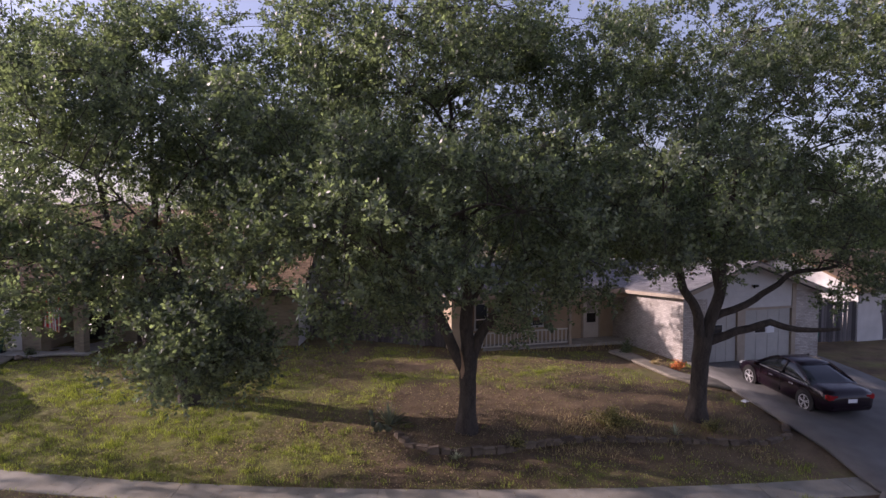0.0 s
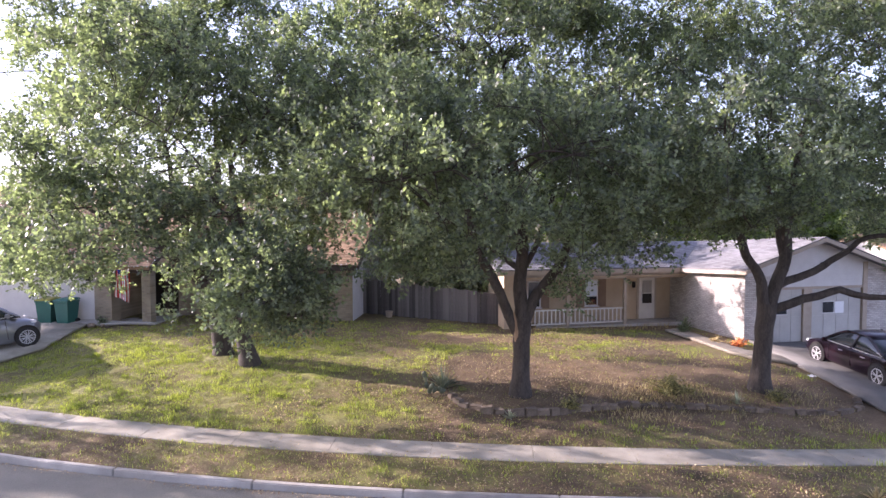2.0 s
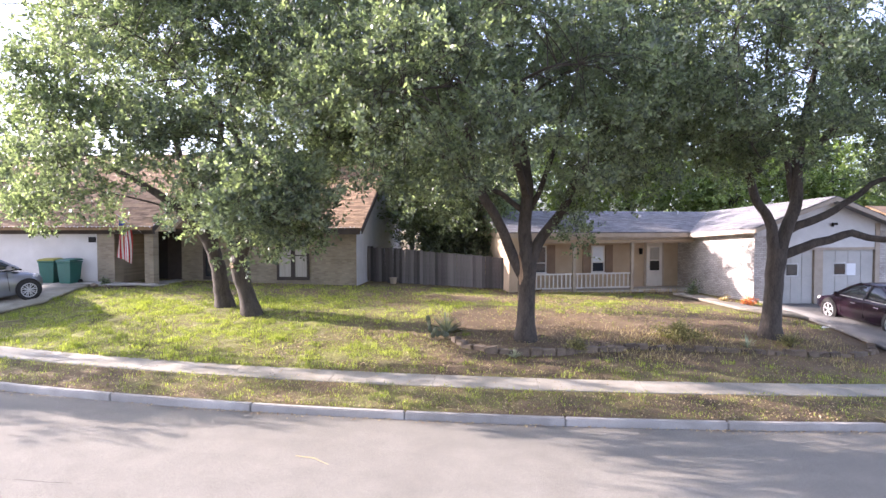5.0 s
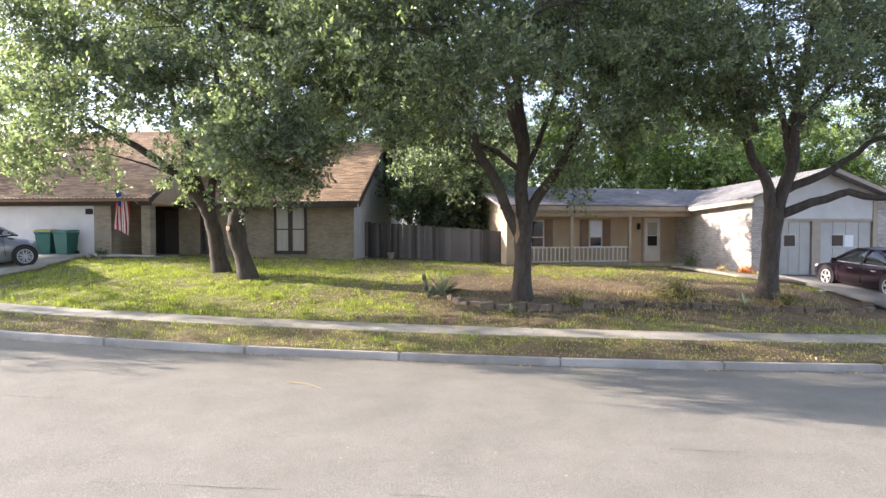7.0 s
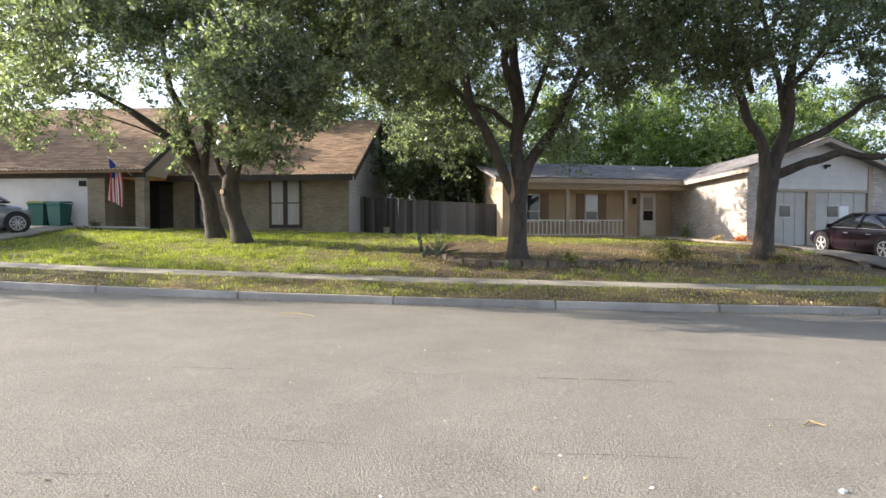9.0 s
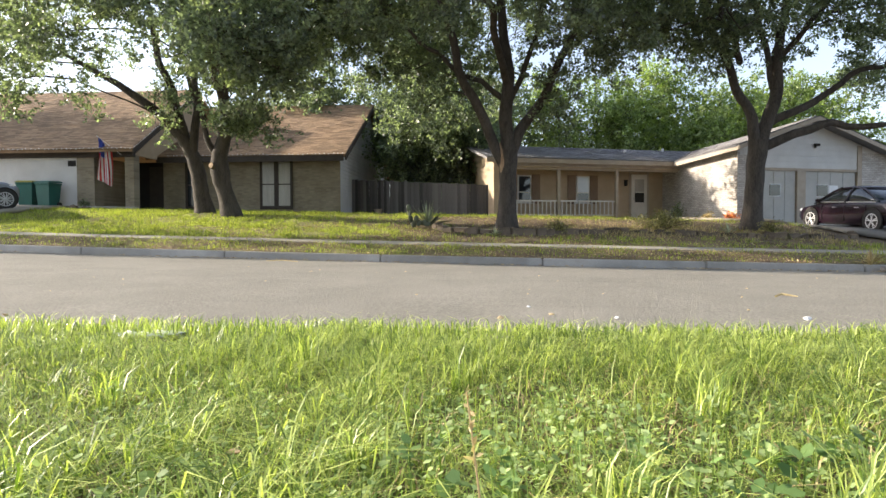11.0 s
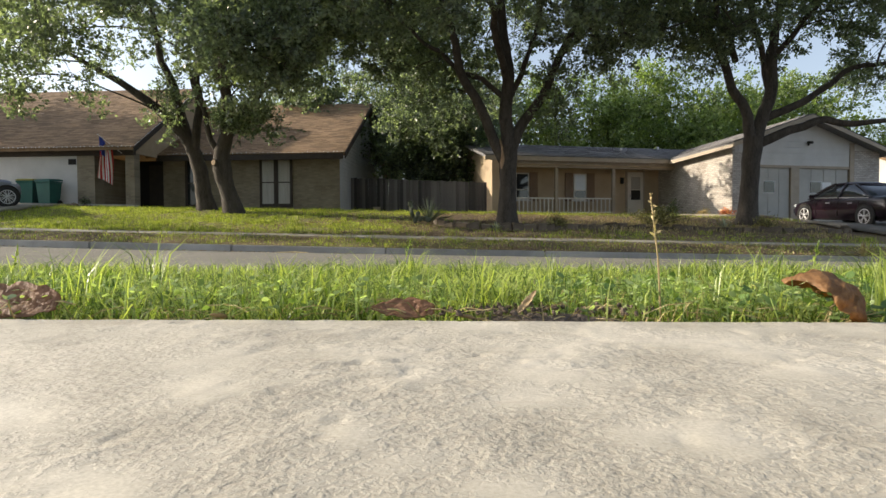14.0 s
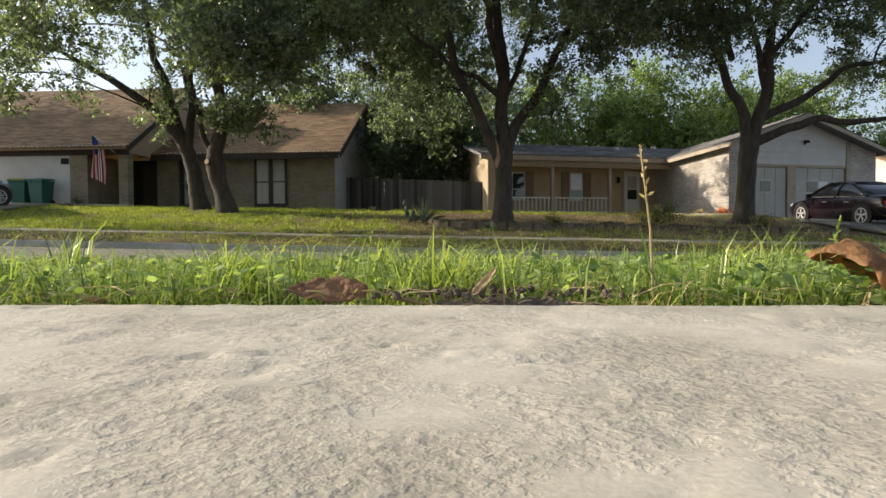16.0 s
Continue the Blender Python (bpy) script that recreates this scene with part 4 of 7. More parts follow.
def grow_tree(label, stems, lobes, leaf, seed, spacing=0.62, per=56, size=0.097, tip=0.009, mat=None, blob=0.165, bunch=7.5, name="tree", group="street trees"):
    """stems: lists of (x, y, z, radius); lobes: (centre, radii, how dense). Twigs grow from the stems to clumps of leaves in the lobes."""
    r = np.random.default_rng(seed)
    base = stems[0][0]
    tree = thing(name, label, "tree", Matrix.Translation(base[:3]), group)
    off = np.array(base[:3])
    nodes, fixed = [], []
    verts, faces = [], []
    for stem in stems:
        pts = np.array([s[:3] for s in stem], float)
        rad = np.array([s[3] for s in stem])
        n = max(3, int(np.linalg.norm(np.diff(pts, axis=0), axis=1).sum() / 0.3))
        key = np.linspace(0, len(pts) - 1, n)
        smooth = np.stack([np.interp(key, range(len(pts)), pts[:, c]) for c in range(3)], 1)
        for _ in range(2):
            smooth[1:-1] = (smooth[:-2] + 2 * smooth[1:-1] + smooth[2:]) / 4
        smooth[1:-1] += r.normal(0, 0.01, (n - 2, 3))
        run, ph = np.linspace(0, 1, n), r.uniform(0, 6.28, 6)
        sway = np.stack([np.sin(run * 9 + ph[c]) + 0.6 * np.sin(run * 19 + ph[c + 3]) for c in range(3)], 1)
        if stem is not stems[0] and len(stem[0]) < 5:
            smooth += sway * 0.075 * np.sin(math.pi * run)[:, None]
        rr = np.interp(key, range(len(pts)), rad)
        if stem is stems[0] or len(stem[0]) > 4:
            rr = rr * (1 + 0.45 * np.exp(-(smooth[:, 2] - smooth[0, 2]) / 0.22))
            smooth[0, 2] -= 0.15
        tube([tuple(p - off) for p in smooth], rr, 12, verts, faces)
        for i, p in enumerate(smooth):
            if p[2] > base[2] + 1.9:
                nodes.append(p)
                fixed.append(rr[i])
    nodes, fixed = np.array(nodes), np.array(fixed)

    def bough(start, end, r0, r1, lift, sides):
        """A bent branch from start to end; gives back its points and adds it to the wood."""
        length = np.linalg.norm(end - start)
        k = max(2, int(length / 0.35))
        f = np.linspace(0, 1, k + 1)[:, None]
        wob = r.normal(0, 0.05 * length, 3)
        pts = start + (end - start) * f + np.sin(math.pi * f) * (wob + np.array([0, 0, lift * length])) + np.sin(f * 9 + wob[0] * 40) * f * (1 - f) * 0.06 * length * np.array([1, 0.6, 0.4])
        rr = r0 + (r1 - r0) * f[:, 0] ** 0.8
        tube([tuple(p - off) for p in pts], rr, sides, verts, faces)
        return pts, rr

    clumps, heart = [], []
    for c, rad, dense in lobes:
        c, rad = np.array(c, float), np.array(rad, float)
        n = max(5, int(dense * bunch * (rad[0] * rad[1] * rad[2]) ** (2 / 3) / (spacing / 0.62) ** 2))
        d = r.normal(size=(n, 3))
        d /= np.linalg.norm(d, axis=1)[:, None]
        k = r.uniform(0.3, 1.0, n) ** 0.4 * (1 + 0.13 * r.normal(size=n))
        mid = c + d * rad * k[:, None]
        # the limb that carries the lobe
        cost = np.linalg.norm(nodes - c, axis=1) + 0.9 * np.maximum(0, nodes[:, 2] - c[2] + 0.4)
        at = int(np.argmin(cost))
        away = c - nodes[at]
        end = c + away / (np.linalg.norm(away) + 1e-6) * 0.35 * rad.min()
        thick = min(fixed[at] * 0.75, tip * 0.72 * (n * 8) ** 0.42)
        limb, lr = bough(nodes[at], end, thick, tip * 1.6, 0.07, 7)
        for q in mid:
            near = np.linalg.norm(limb - q, axis=1) + 0.4 * np.maximum(0, limb[:, 2] - q[2])
            i = int(np.argmin(near))
            size_ = r.uniform(0.45, 0.85) * spacing / 0.62
            m = int(r.integers(6, 11))
            spray, sr = bough(limb[i], q, min(lr[i] * 0.7, tip * 2.2), tip * 0.8, 0.1, 5)
            e = r.normal(size=(m, 3))
            e /= np.linalg.norm(e, axis=1)[:, None]
            ends = q + e * size_ * np.array([1, 1, 0.7]) * r.uniform(0.5, 1, (m, 1))
            for p in ends:
                i = int(np.argmin(np.linalg.norm(spray - p, axis=1)))
                bough(spray[i], p, min(sr[i] * 0.7, tip * 0.9), tip * 0.35, 0.05, 3)
            clumps.append(ends)
            heart.append(np.repeat(q[None], m, 0))
    clumps, heart = np.concatenate(clumps), np.concatenate(heart)
    mesh_of("trunk", verts, faces, M_BARK, tree, "grey-brown bark trunk and limbs", True)
    # leaves: sprigs of small blades round short shoots
    leaves = 8
    shoots = max(2, per // leaves)
    ns = shoots * len(clumps)
    root = np.repeat(clumps, shoots, axis=0) - off
    root = root + r.normal(size=(ns, 3)) * blob * np.array([0.85, 0.85, 0.6]) * np.repeat(r.uniform(0.55, 1.15, len(clumps)), shoots)[:, None]
    way = root - (np.repeat(heart, shoots, axis=0) - off)
    way = way / (np.linalg.norm(way, axis=1)[:, None] + 1e-6) * 0.8 + r.normal(size=(ns, 3)) * 0.5 + np.array([0, 0, 0.5])
    way /= np.linalg.norm(way, axis=1)[:, None]
    side = np.cross(way, r.normal(size=(ns, 3)))
    side /= np.linalg.norm(side, axis=1)[:, None]
    up_ = np.cross(way, side)
    reach_ = r.uniform(1.6, 3.6, ns) * size
    q = []
    for i in range(leaves):
        ang = 2.4 * i + r.uniform(-0.5, 0.5, ns)
        ring = side * np.cos(ang)[:, None] + up_ * np.sin(ang)[:, None]
        open_ = 0.55 + 0.65 * (1 - i / leaves) + r.normal(0, 0.18, ns)
        blade = way * np.cos(open_)[:, None] + ring * np.sin(open_)[:, None]
        foot = root + way * (reach_ * (i + 0.6) / leaves)[:, None]
        flat = np.cross(blade, way) + r.normal(size=(ns, 3)) * 0.3
        flat -= blade * np.sum(flat * blade, axis=1)[:, None]
        flat /= np.linalg.norm(flat, axis=1)[:, None] + 1e-6
        lng = size * r.uniform(0.75, 1.35, ns)[:, None]
        wid = lng * r.uniform(0.25, 0.34, ns)[:, None]
        q.append(np.stack([foot, foot + blade * lng * 0.55 + flat * wid, foot + blade * lng, foot + blade * lng * 0.55 - flat * wid], 1))
    q = np.concatenate(q)
    crown = quads("crown", q, mat or M_LEAF, tree, leaf)
    tagged(crown, kind="stuff")
    return tree


def zl(x, y):
    return float(land(x, y))


oak_mid = grow_tree("broad live oak with forked trunk and low limbs",
          [[(0.7, 17.85, zl(0.7, 17.85), 0.27), (0.74, 17.83, 1.5, 0.25), (0.75, 17.8, 2.6, 0.27)],
           [(0.7, 17.8, 2.0, 0.17), (0.1, 17.7, 3.2, 0.15), (-0.55, 17.5, 4.6, 0.13), (-0.9, 17.2, 6.0, 0.1), (-1.7, 16.4, 8, 0.05)],
           [(0.75, 17.8, 2.4, 0.22), (0.7, 17.9, 4.5, 0.17), (0.5, 18, 7, 0.12), (0.2, 18.2, 10, 0.05)],
           [(0.8, 17.8, 2.4, 0.18), (1.2, 17.9, 3.4, 0.15), (2.0, 17.8, 4.5, 0.12), (2.5, 17.6, 5.6, 0.1), (3.4, 17.5, 7, 0.08), (3.8, 17.5, 9, 0.04)],
           [(0.75, 17.9, 3.9, 0.09), (1.5, 17.9, 5.4, 0.07), (1.7, 17.7, 7.2, 0.05), (1.9, 17.6, 9, 0.03)],
           [(0.65, 17.9, 4.0, 0.09), (-0.3, 17.8, 4.7, 0.07), (-1.5, 17.7, 5.4, 0.06), (-2.6, 17.6, 6.4, 0.03)],
           [(0.7, 17.9, 4.3, 0.11), (0.3, 15.8, 5.9, 0.09), (-0.8, 13.2, 6.6, 0.05)]],
          [((-1.8, 12.3, 6.3), (2.1, 2.0, 2.3), 0.95), ((-2.6, 13.8, 7.3), (2.3, 2.4, 2.0), 0.82), ((1.0, 12.8, 6.6), (2.2, 2.0, 2.0), 0.95),
           ((2.6, 14.5, 7.0), (2.2, 2.2, 2.0), 0.58), ((-0.5, 16.5, 9.5), (3.8, 3.3, 2.4), 0.7), ((3.5, 18, 8.8), (2.8, 3, 2.4), 0.55),
           ((-3.5, 18, 8.0), (2.6, 3, 2.2), 0.9), ((0, 15.5, 11.4), (3.5, 3, 1.4), 0.75), ((0.5, 20.5, 8.5), (3.5, 3, 2.8), 0.5), ((-2.2, 20.5, 6.8), (2.2, 1.8, 1.4), 0.6),
           ((-1, 18, 11.3), (4, 3.5, 1.5), 0.7), ((-4.3, 18.5, 10), (2.4, 3, 2), 0.85), ((4.0, 17, 6.7), (1.8, 2, 1.4), 0.7), ((3.9, 18.2, 5.9), (1.5, 1.5, 0.9), 0.55), ((-4.2, 18.6, 6.6), (1.4, 1.5, 1.1), 0.8), ((-2.0, 19.2, 5.3), (1.4, 1.3, 0.7), 0.45),
           ((0.8, 22.8, 7.2), (3.0, 1.8, 1.4), 0.4), ((-1.5, 23.6, 8.8), (2.6, 2.0, 1.8), 0.35), ((0.3, 25.6, 6.2), (2.1, 1.4, 1.0), 0.6), ((3.2, 15.5, 5.3), (1.5, 1.3, 0.9), 0.6), ((1.9, 17.7, 3.9), (0.6, 0.5, 0.8), 0.8), ((-0.9, 18.2, 4.3), (0.8, 0.7, 1.0), 0.8), ((3.2, 16.8, 5.7), (1.4, 1.5, 1.0), 0.5)],
          "dark green small oak leaves", 11)
grow_tree("wide live oak with open crown and low side limb",
          [[(8.0, 19.03, zl(8, 19.03), 0.28), (8.05, 19.0, 1.6, 0.25), (8.15, 19.0, 2.9, 0.28)],
           [(8.1, 19, 2.7, 0.18), (7.85, 19, 3.9, 0.14), (7.3, 19, 5.0, 0.12), (6.6, 18.8, 6.4, 0.09), (6.2, 18.5, 8.5, 0.04)],
           [(8.2, 19.05, 2.7, 0.2), (8.7, 19.2, 4.5, 0.17), (9.0, 19.3, 6.5, 0.12), (9.5, 19.5, 9.5, 0.05)],
           [(8.7, 19.2, 4.2, 0.1), (8.3, 19.2, 6.0, 0.08), (7.9, 19.2, 8.0, 0.05), (7.8, 19.2, 10, 0.03)],
           [(8.9, 19.3, 5.4, 0.09), (10.0, 19.1, 6.8, 0.07), (11.0, 19, 8.6, 0.04)],
           [(8.3, 19, 2.7, 0.15), (9.1, 18.9, 3.05, 0.13), (9.9, 18.8, 3.3, 0.11), (10.9, 18.5, 3.18, 0.09), (11.9, 18.2, 3.25, 0.05)],
           [(8.45, 19.15, 3.4, 0.13), (9.5, 19.1, 3.95, 0.11), (10.4, 19, 4.45, 0.09), (11.2, 19, 4.95, 0.07), (12.3, 19, 5.1, 0.05)],
           [(7.6, 19, 5.2, 0.1), (6.4, 17.2, 6.3, 0.07), (5.3, 14.8, 7, 0.04)]],
          [((5.0, 13.8, 7.5), (2.2, 2.0, 2.1), 0.6), ((6.5, 15.5, 7.0), (2.3, 2.3, 2.1), 0.44), ((9.5, 17, 9.5), (3.3, 3, 2.4), 0.55),
           ((12.5, 18, 8.5), (2.8, 3, 2.5), 0.42), ((8, 21, 9.5), (3.8, 3.3, 2.8), 0.5), ((12, 16.5, 11.2), (3.2, 3, 1.5), 0.75), ((12, 14.5, 9), (2.4, 2.4, 2.1), 0.45),
           ((13.5, 20, 6.2), (2.4, 2.4, 1.5), 0.5), ((5, 19, 9), (2.4, 2.8, 2.4), 0.5),
           ((9, 19, 11.8), (4.5, 3.5, 1.5), 0.75), ((4.6, 18, 10.8), (2.4, 2.5, 1.5), 0.75), ((6.4, 20, 6.9), (2.1, 2, 1.4), 0.6), ((10.2, 16.6, 7.2), (2.4, 2, 1.5), 0.5), ((11.2, 19.5, 6.9), (2.2, 2.2, 1.4), 0.5),
           ((5.5, 17.5, 5.8), (1.5, 1.6, 1.0), 0.7), ((6.9, 18, 6.0), (1.1, 1.2, 0.9), 0.5), ((6.0, 18.6, 5.9), (1.5, 1.5, 0.8), 0.5), ((9.6, 18.5, 6.0), (1.6, 1.6, 0.9), 0.45), ((12.4, 18.8, 5.7), (1.8, 1.8, 1.0), 0.5), ((6.3, 16.0, 5.5), (1.3, 1.3, 0.9), 0.45), ((11.4, 17.0, 5.1), (1.6, 1.4, 0.9), 0.6)],
          "dark green small oak leaves", 12)
oak_left = grow_tree("leaning live oak with two knobbly trunks side by side",
          [[(-8.05, 19.21, zl(-8.05, 19.21), 0.29, 1), (-8.3, 19.2, 1.6, 0.25), (-8.42, 19.15, 2.15, 0.31), (-8.4, 19.1, 2.7, 0.25), (-8.1, 19.0, 3.4, 0.2), (-7.8, 18, 5, 0.14), (-7.2, 16, 7, 0.07)],
           [(-9.35, 20.07, zl(-9.35, 20.07), 0.29, 1), (-9.45, 20.0, 1.6, 0.26), (-9.58, 20.0, 2.4, 0.25), (-9.78, 19.9, 3.1, 0.22), (-10.4, 19.7, 3.9, 0.17), (-11.4, 19.3, 4.8, 0.12), (-13.2, 18.5, 5.9, 0.05)],
           [(-9.8, 19.9, 2.9, 0.17), (-10.1, 19.7, 4.4, 0.13), (-10.6, 19.5, 6.0, 0.11), (-10.8, 19, 8.5, 0.05)],
           [(-9.7, 19.95, 2.6, 0.15), (-9.4, 19.7, 4.6, 0.13), (-9.2, 19.5, 7, 0.1), (-9, 19, 9.5, 0.05)],
           [(-8.45, 19.1, 2.6, 0.1), (-8.9, 18.9, 3.8, 0.08), (-9.1, 18.5, 5.2, 0.05)],
           [(-8.1, 18.8, 3.6, 0.1), (-7.2, 16, 5.6, 0.07), (-5.8, 13.4, 5.4, 0.04)],
           [(-8.1, 19.0, 3.4, 0.12), (-7, 19.4, 4.9, 0.09), (-5.6, 20, 6.3, 0.05), (-4.6, 20.2, 7.0, 0.03)]],
          [((-9.3, 12.8, 5.6), (1.9, 1.8, 1.7), 0.8), ((-8.0, 13.3, 7.5), (2.4, 2.2, 2.2), 0.9), ((-11.3, 14.5, 6.6), (2.3, 2.4, 1.8), 0.36),
           ((-12.5, 15, 9.0), (2.4, 2.6, 2.1), 0.34), ((-8.5, 16.5, 10), (3.4, 3.2, 2.2), 0.85), ((-5.8, 15, 8.0), (1.8, 2.3, 2.1), 0.95),
           ((-10.5, 20, 9), (3.6, 3.3, 2.6), 0.45), ((-6, 20, 8), (2.8, 2.8, 2.4), 0.9), ((-6.8, 19.0, 6.2), (1.5, 1.6, 1.4), 0.9), ((-10.5, 15.5, 11.3), (3, 2.8, 1.4), 0.7), ((-13.5, 19, 6.8), (2.4, 2.4, 1.5), 0.4),
           ((-5.0, 12.1, 3.95), (1.3, 1.2, 1.0), 3.0), ((-6, 13.3, 5.6), (1.6, 1.4, 1.2), 0.9), ((-8, 19, 11.8), (4.2, 3.5, 1.5), 0.7), ((-11.0, 14.6, 4.9), (1.3, 1.2, 1.0), 0.5), ((-11.9, 15.8, 4.3), (1.5, 1.4, 1.2), 0.5), ((-13.0, 16, 5.2), (1.4, 1.5, 1.2), 0.4),
           ((-6.4, 23.2, 8.8), (2.8, 2.0, 1.9), 0.5), ((-11.5, 23.0, 8.4), (2.8, 2.0, 1.9), 0.35), ((-10.4, 19.0, 4.6), (1.2, 1.0, 0.8), 0.5), ((-7.6, 18.4, 4.4), (1.1, 1.0, 1.0), 0.8), ((-4.9, 17.6, 6.0), (1.4, 1.3, 1.1), 0.85), ((-5.4, 17.2, 4.8), (1.0, 0.9, 0.5), 0.6), ((-7.4, 18.6, 3.5), (0.55, 0.5, 0.6), 1.3)],
          "dark green small oak leaves with pale sunlit tips", 13)
# added tree out of view; its low lobes are set to shade verge and road
grow_tree("unseen broad oak beside the driveway, added to shade the verge",
          [[(-21.6, 16.4, zl(-21.6, 16.4), 0.28), (-21.6, 16.4, 2.4, 0.25)],
           [(-21.6, 16.4, 2.2, 0.2), (-20.8, 15.6, 3.8, 0.12), (-20, 14.8, 5, 0.05)],
           [(-21.6, 16.4, 2.2, 0.2), (-22.4, 17.6, 3.8, 0.12), (-23, 18.6, 4.6, 0.05)]],
          [((-21.0, 15.6, 5.0), (2.8, 1.8, 0.9), 0.9), ((-20.0, 14.4, 4.3), (2.0, 1.6, 0.9), 0.9), ((-23, 13.8, 4.6), (2.2, 1.5, 0.9), 0.8), ((-23.5, 19.8, 4.0), (2.4, 2.2, 1.0), 0.8)],
          "dark green small oak leaves", 14, spacing=0.9, per=50, size=0.13, blob=0.28)

def limb_stub(tree, foot, way, length, radius):
    """A sawn-off limb: a short collar of bark and a pale cut face."""
    off, d = tree.matrix_world.translation, Vector(way).normalized()
    a = Vector(foot) - off
    v, f = [], []
    tube([tuple(a), tuple(a + d * length * 0.6), tuple(a + d * length)], [radius * 1.5, radius * 1.12, radius], 14, v, f)
    mesh_of("limb_stub", v, f, M_BARK, tree, smooth=True)
    v, f = [], []
    tube([tuple(a + d * (length - 0.02)), tuple(a + d * (length + 0.004)), tuple(a + d * (length + 0.008))], [radius * 0.93, radius * 0.9, 0.002], 14, v, f)
    mesh_of("cut_face", v, f, M_CUT, tree, "pale sawn wood")


def bark_scar(tree, foot, z0, z1, radius, facing, half):
    """A long bare strip where the bark has come away."""
    off = tree.matrix_world.translation
    verts, faces, n, m = [], [], 10, 5
    for i in range(n + 1):
        u = i / n
        w = half * math.sin(math.pi * (0.08 + 0.84 * u)) * (1 + 0.2 * math.sin(9 * u))
        for j in range(m + 1):
            a = radians(facing + w * (j / m * 2 - 1) + 6 * math.sin(5 * u))
            rr = radius * (1 + 0.06 * u) + 0.008 * math.sin(math.pi * j / m)
            verts.append((foot[0] + rr * math.cos(a) - off.x, foot[1] + rr * math.sin(a) - off.y, z0 + (z1 - z0) * u - off.z))
    for i in range(n):
        for j in range(m):
            k = i * (m + 1) + j
            faces.append((k, k + 1, k + m + 2, k + m + 1))
    mesh_of("bark_scar", verts, faces, M_CUT, tree, "pale strip without bark", True)


limb_stub(oak_left, (-8.4, 19.12, 2.3), (-0.35, -0.9, 0.1), 0.36, 0.1)
bark_scar(oak_mid, (0.74, 17.82), 1.9, 2.75, 0.275, 222, 20)

# ---- trees behind the houses ----
def far_tree(x, y, height, wide, seed, dark=False, near=False):
    r = np.random.default_rng(seed)
    z = zl(x, y)
    lobes = []
    for i in range(7):
        a = r.uniform(0, 6.28)
        k = r.uniform(0.2, 0.65) * wide
        lobes.append(((x + math.cos(a) * k, y + math.sin(a) * k * 0.7, z + height * r.uniform(0.35, 0.8)), (wide * r.uniform(0.4, 0.6), wide * 0.45, height * r.uniform(0.14, 0.22)), 1))
    lobes.append(((x, y, z + height * 0.8), (wide * 0.6, wide * 0.5, height * 0.2), 1))
    lobes.append(((x, y - 0.4 * wide, z + height * 0.33), (wide * 0.9, wide * 0.4, height * 0.2), 1))
    return grow_tree("dark leafy tree behind the fence" if dark else "sunlit green tree behind the roofs",
                     [[(x, y, z, 0.09 if near else 0.22), (x + 0.2, y, z + height * 0.4, 0.07 if near else 0.18), (x, y + 0.2, z + height * 0.85, 0.03)]],
                     lobes, "many light green leaves", seed, spacing=0.95 if dark else 1.1, per=40 if near else 32, size=0.15 if near else 0.2, tip=0.015, mat=M_LEAF if dark else M_LEAF_BACK, blob=0.3 if near else 0.36, bunch=7.5 if near else 6.0, group="trees behind the houses")


far_tree(-6, 41, 16.5, 3.6, 31, True)
far_tree(-3.3, 31.3, 7.6, 2.4, 43, True, True)
far_tree(-0.9, 33.4, 7.4, 2.3, 44, True, True)
far_tree(-4.4, 34.5, 9.0, 2.6, 49, True)
# added mostly hidden behind the left house, to shade the trees by the fence
far_tree(-9.5, 33.4, 8.6, 2.4, 50, True)
far_tree(-14.0, 38, 7.6, 2.8, 51, True)
far_tree(-1.0, 29.1, 5.4, 1.2, 45, True, True)
far_tree(-2.9, 29.9, 5.4, 1.7, 46, True, True)
far_tree(-0.5, 43, 9.5, 3.6, 32, True)
far_tree(5.0, 44, 10.5, 4.2, 33)
far_tree(8.2, 41.5, 9.2, 3.4, 53)
far_tree(11.0, 45, 11.5, 4.4, 34)
far_tree(17, 44, 10.0, 4.0, 35)
far_tree(14.5, 40.5, 8.4, 3.6, 47)
far_tree(21, 41, 8.2, 3.6, 48)
far_tree(23.5, 45, 11.5, 4.4, 36)
far_tree(30.5, 44, 11.0, 4.4, 37)
far_tree(-29, 27, 10.5, 3.2, 42, True)


def fence(x0, y0, x1, y1, top0, top1, label, n):
    f = thing("fence", label, "fence")
    d = math.atan2(y1 - y0, x1 - x0)
    step = math.hypot(x1 - x0, y1 - y0) / n
    bm = boxes((-step * 0.51, step * 0.51, -0.01, 0.01, 0, 1))
    me = bpy.data.meshes.new("picket")
    bm.to_mesh(me)
    bm.free()
    me.materials.append(M_FENCE)
    for i in range(n):
        k = (i + 0.5) / n
        x, y = x0 + (x1 - x0) * k, y0 + (y1 - y0) * k + (0.006 if i % 2 else -0.006)
        b = zl(x, y) + rng.uniform(0.0, 0.05)
        top = top0 + (top1 - top0) * k + rng.normal(0, 0.018)
        o = new("picket", me)
        o.parent = f
        o.matrix_world = pose(x, y, b, rng.normal(0, 0.4), rng.normal(0, 0.5), math.degrees(d)) @ Matrix.Diagonal((1, 1, top - b, 1))
    for k in (0.25, 0.8):
        bm = bmesh.new()
        za, zb = zl(x0, y0) + (top0 - zl(x0, y0)) * k, zl(x1, y1) + (top1 - zl(x1, y1)) * k
        slab(bm, (x0, y0 + 0.015, za), (x1, y1 + 0.015, zb), (x1, y1 + 0.06, zb), (x0, y0 + 0.06, za), 0.09)
        part("rail", bm, M_FENCE, f)
    return f


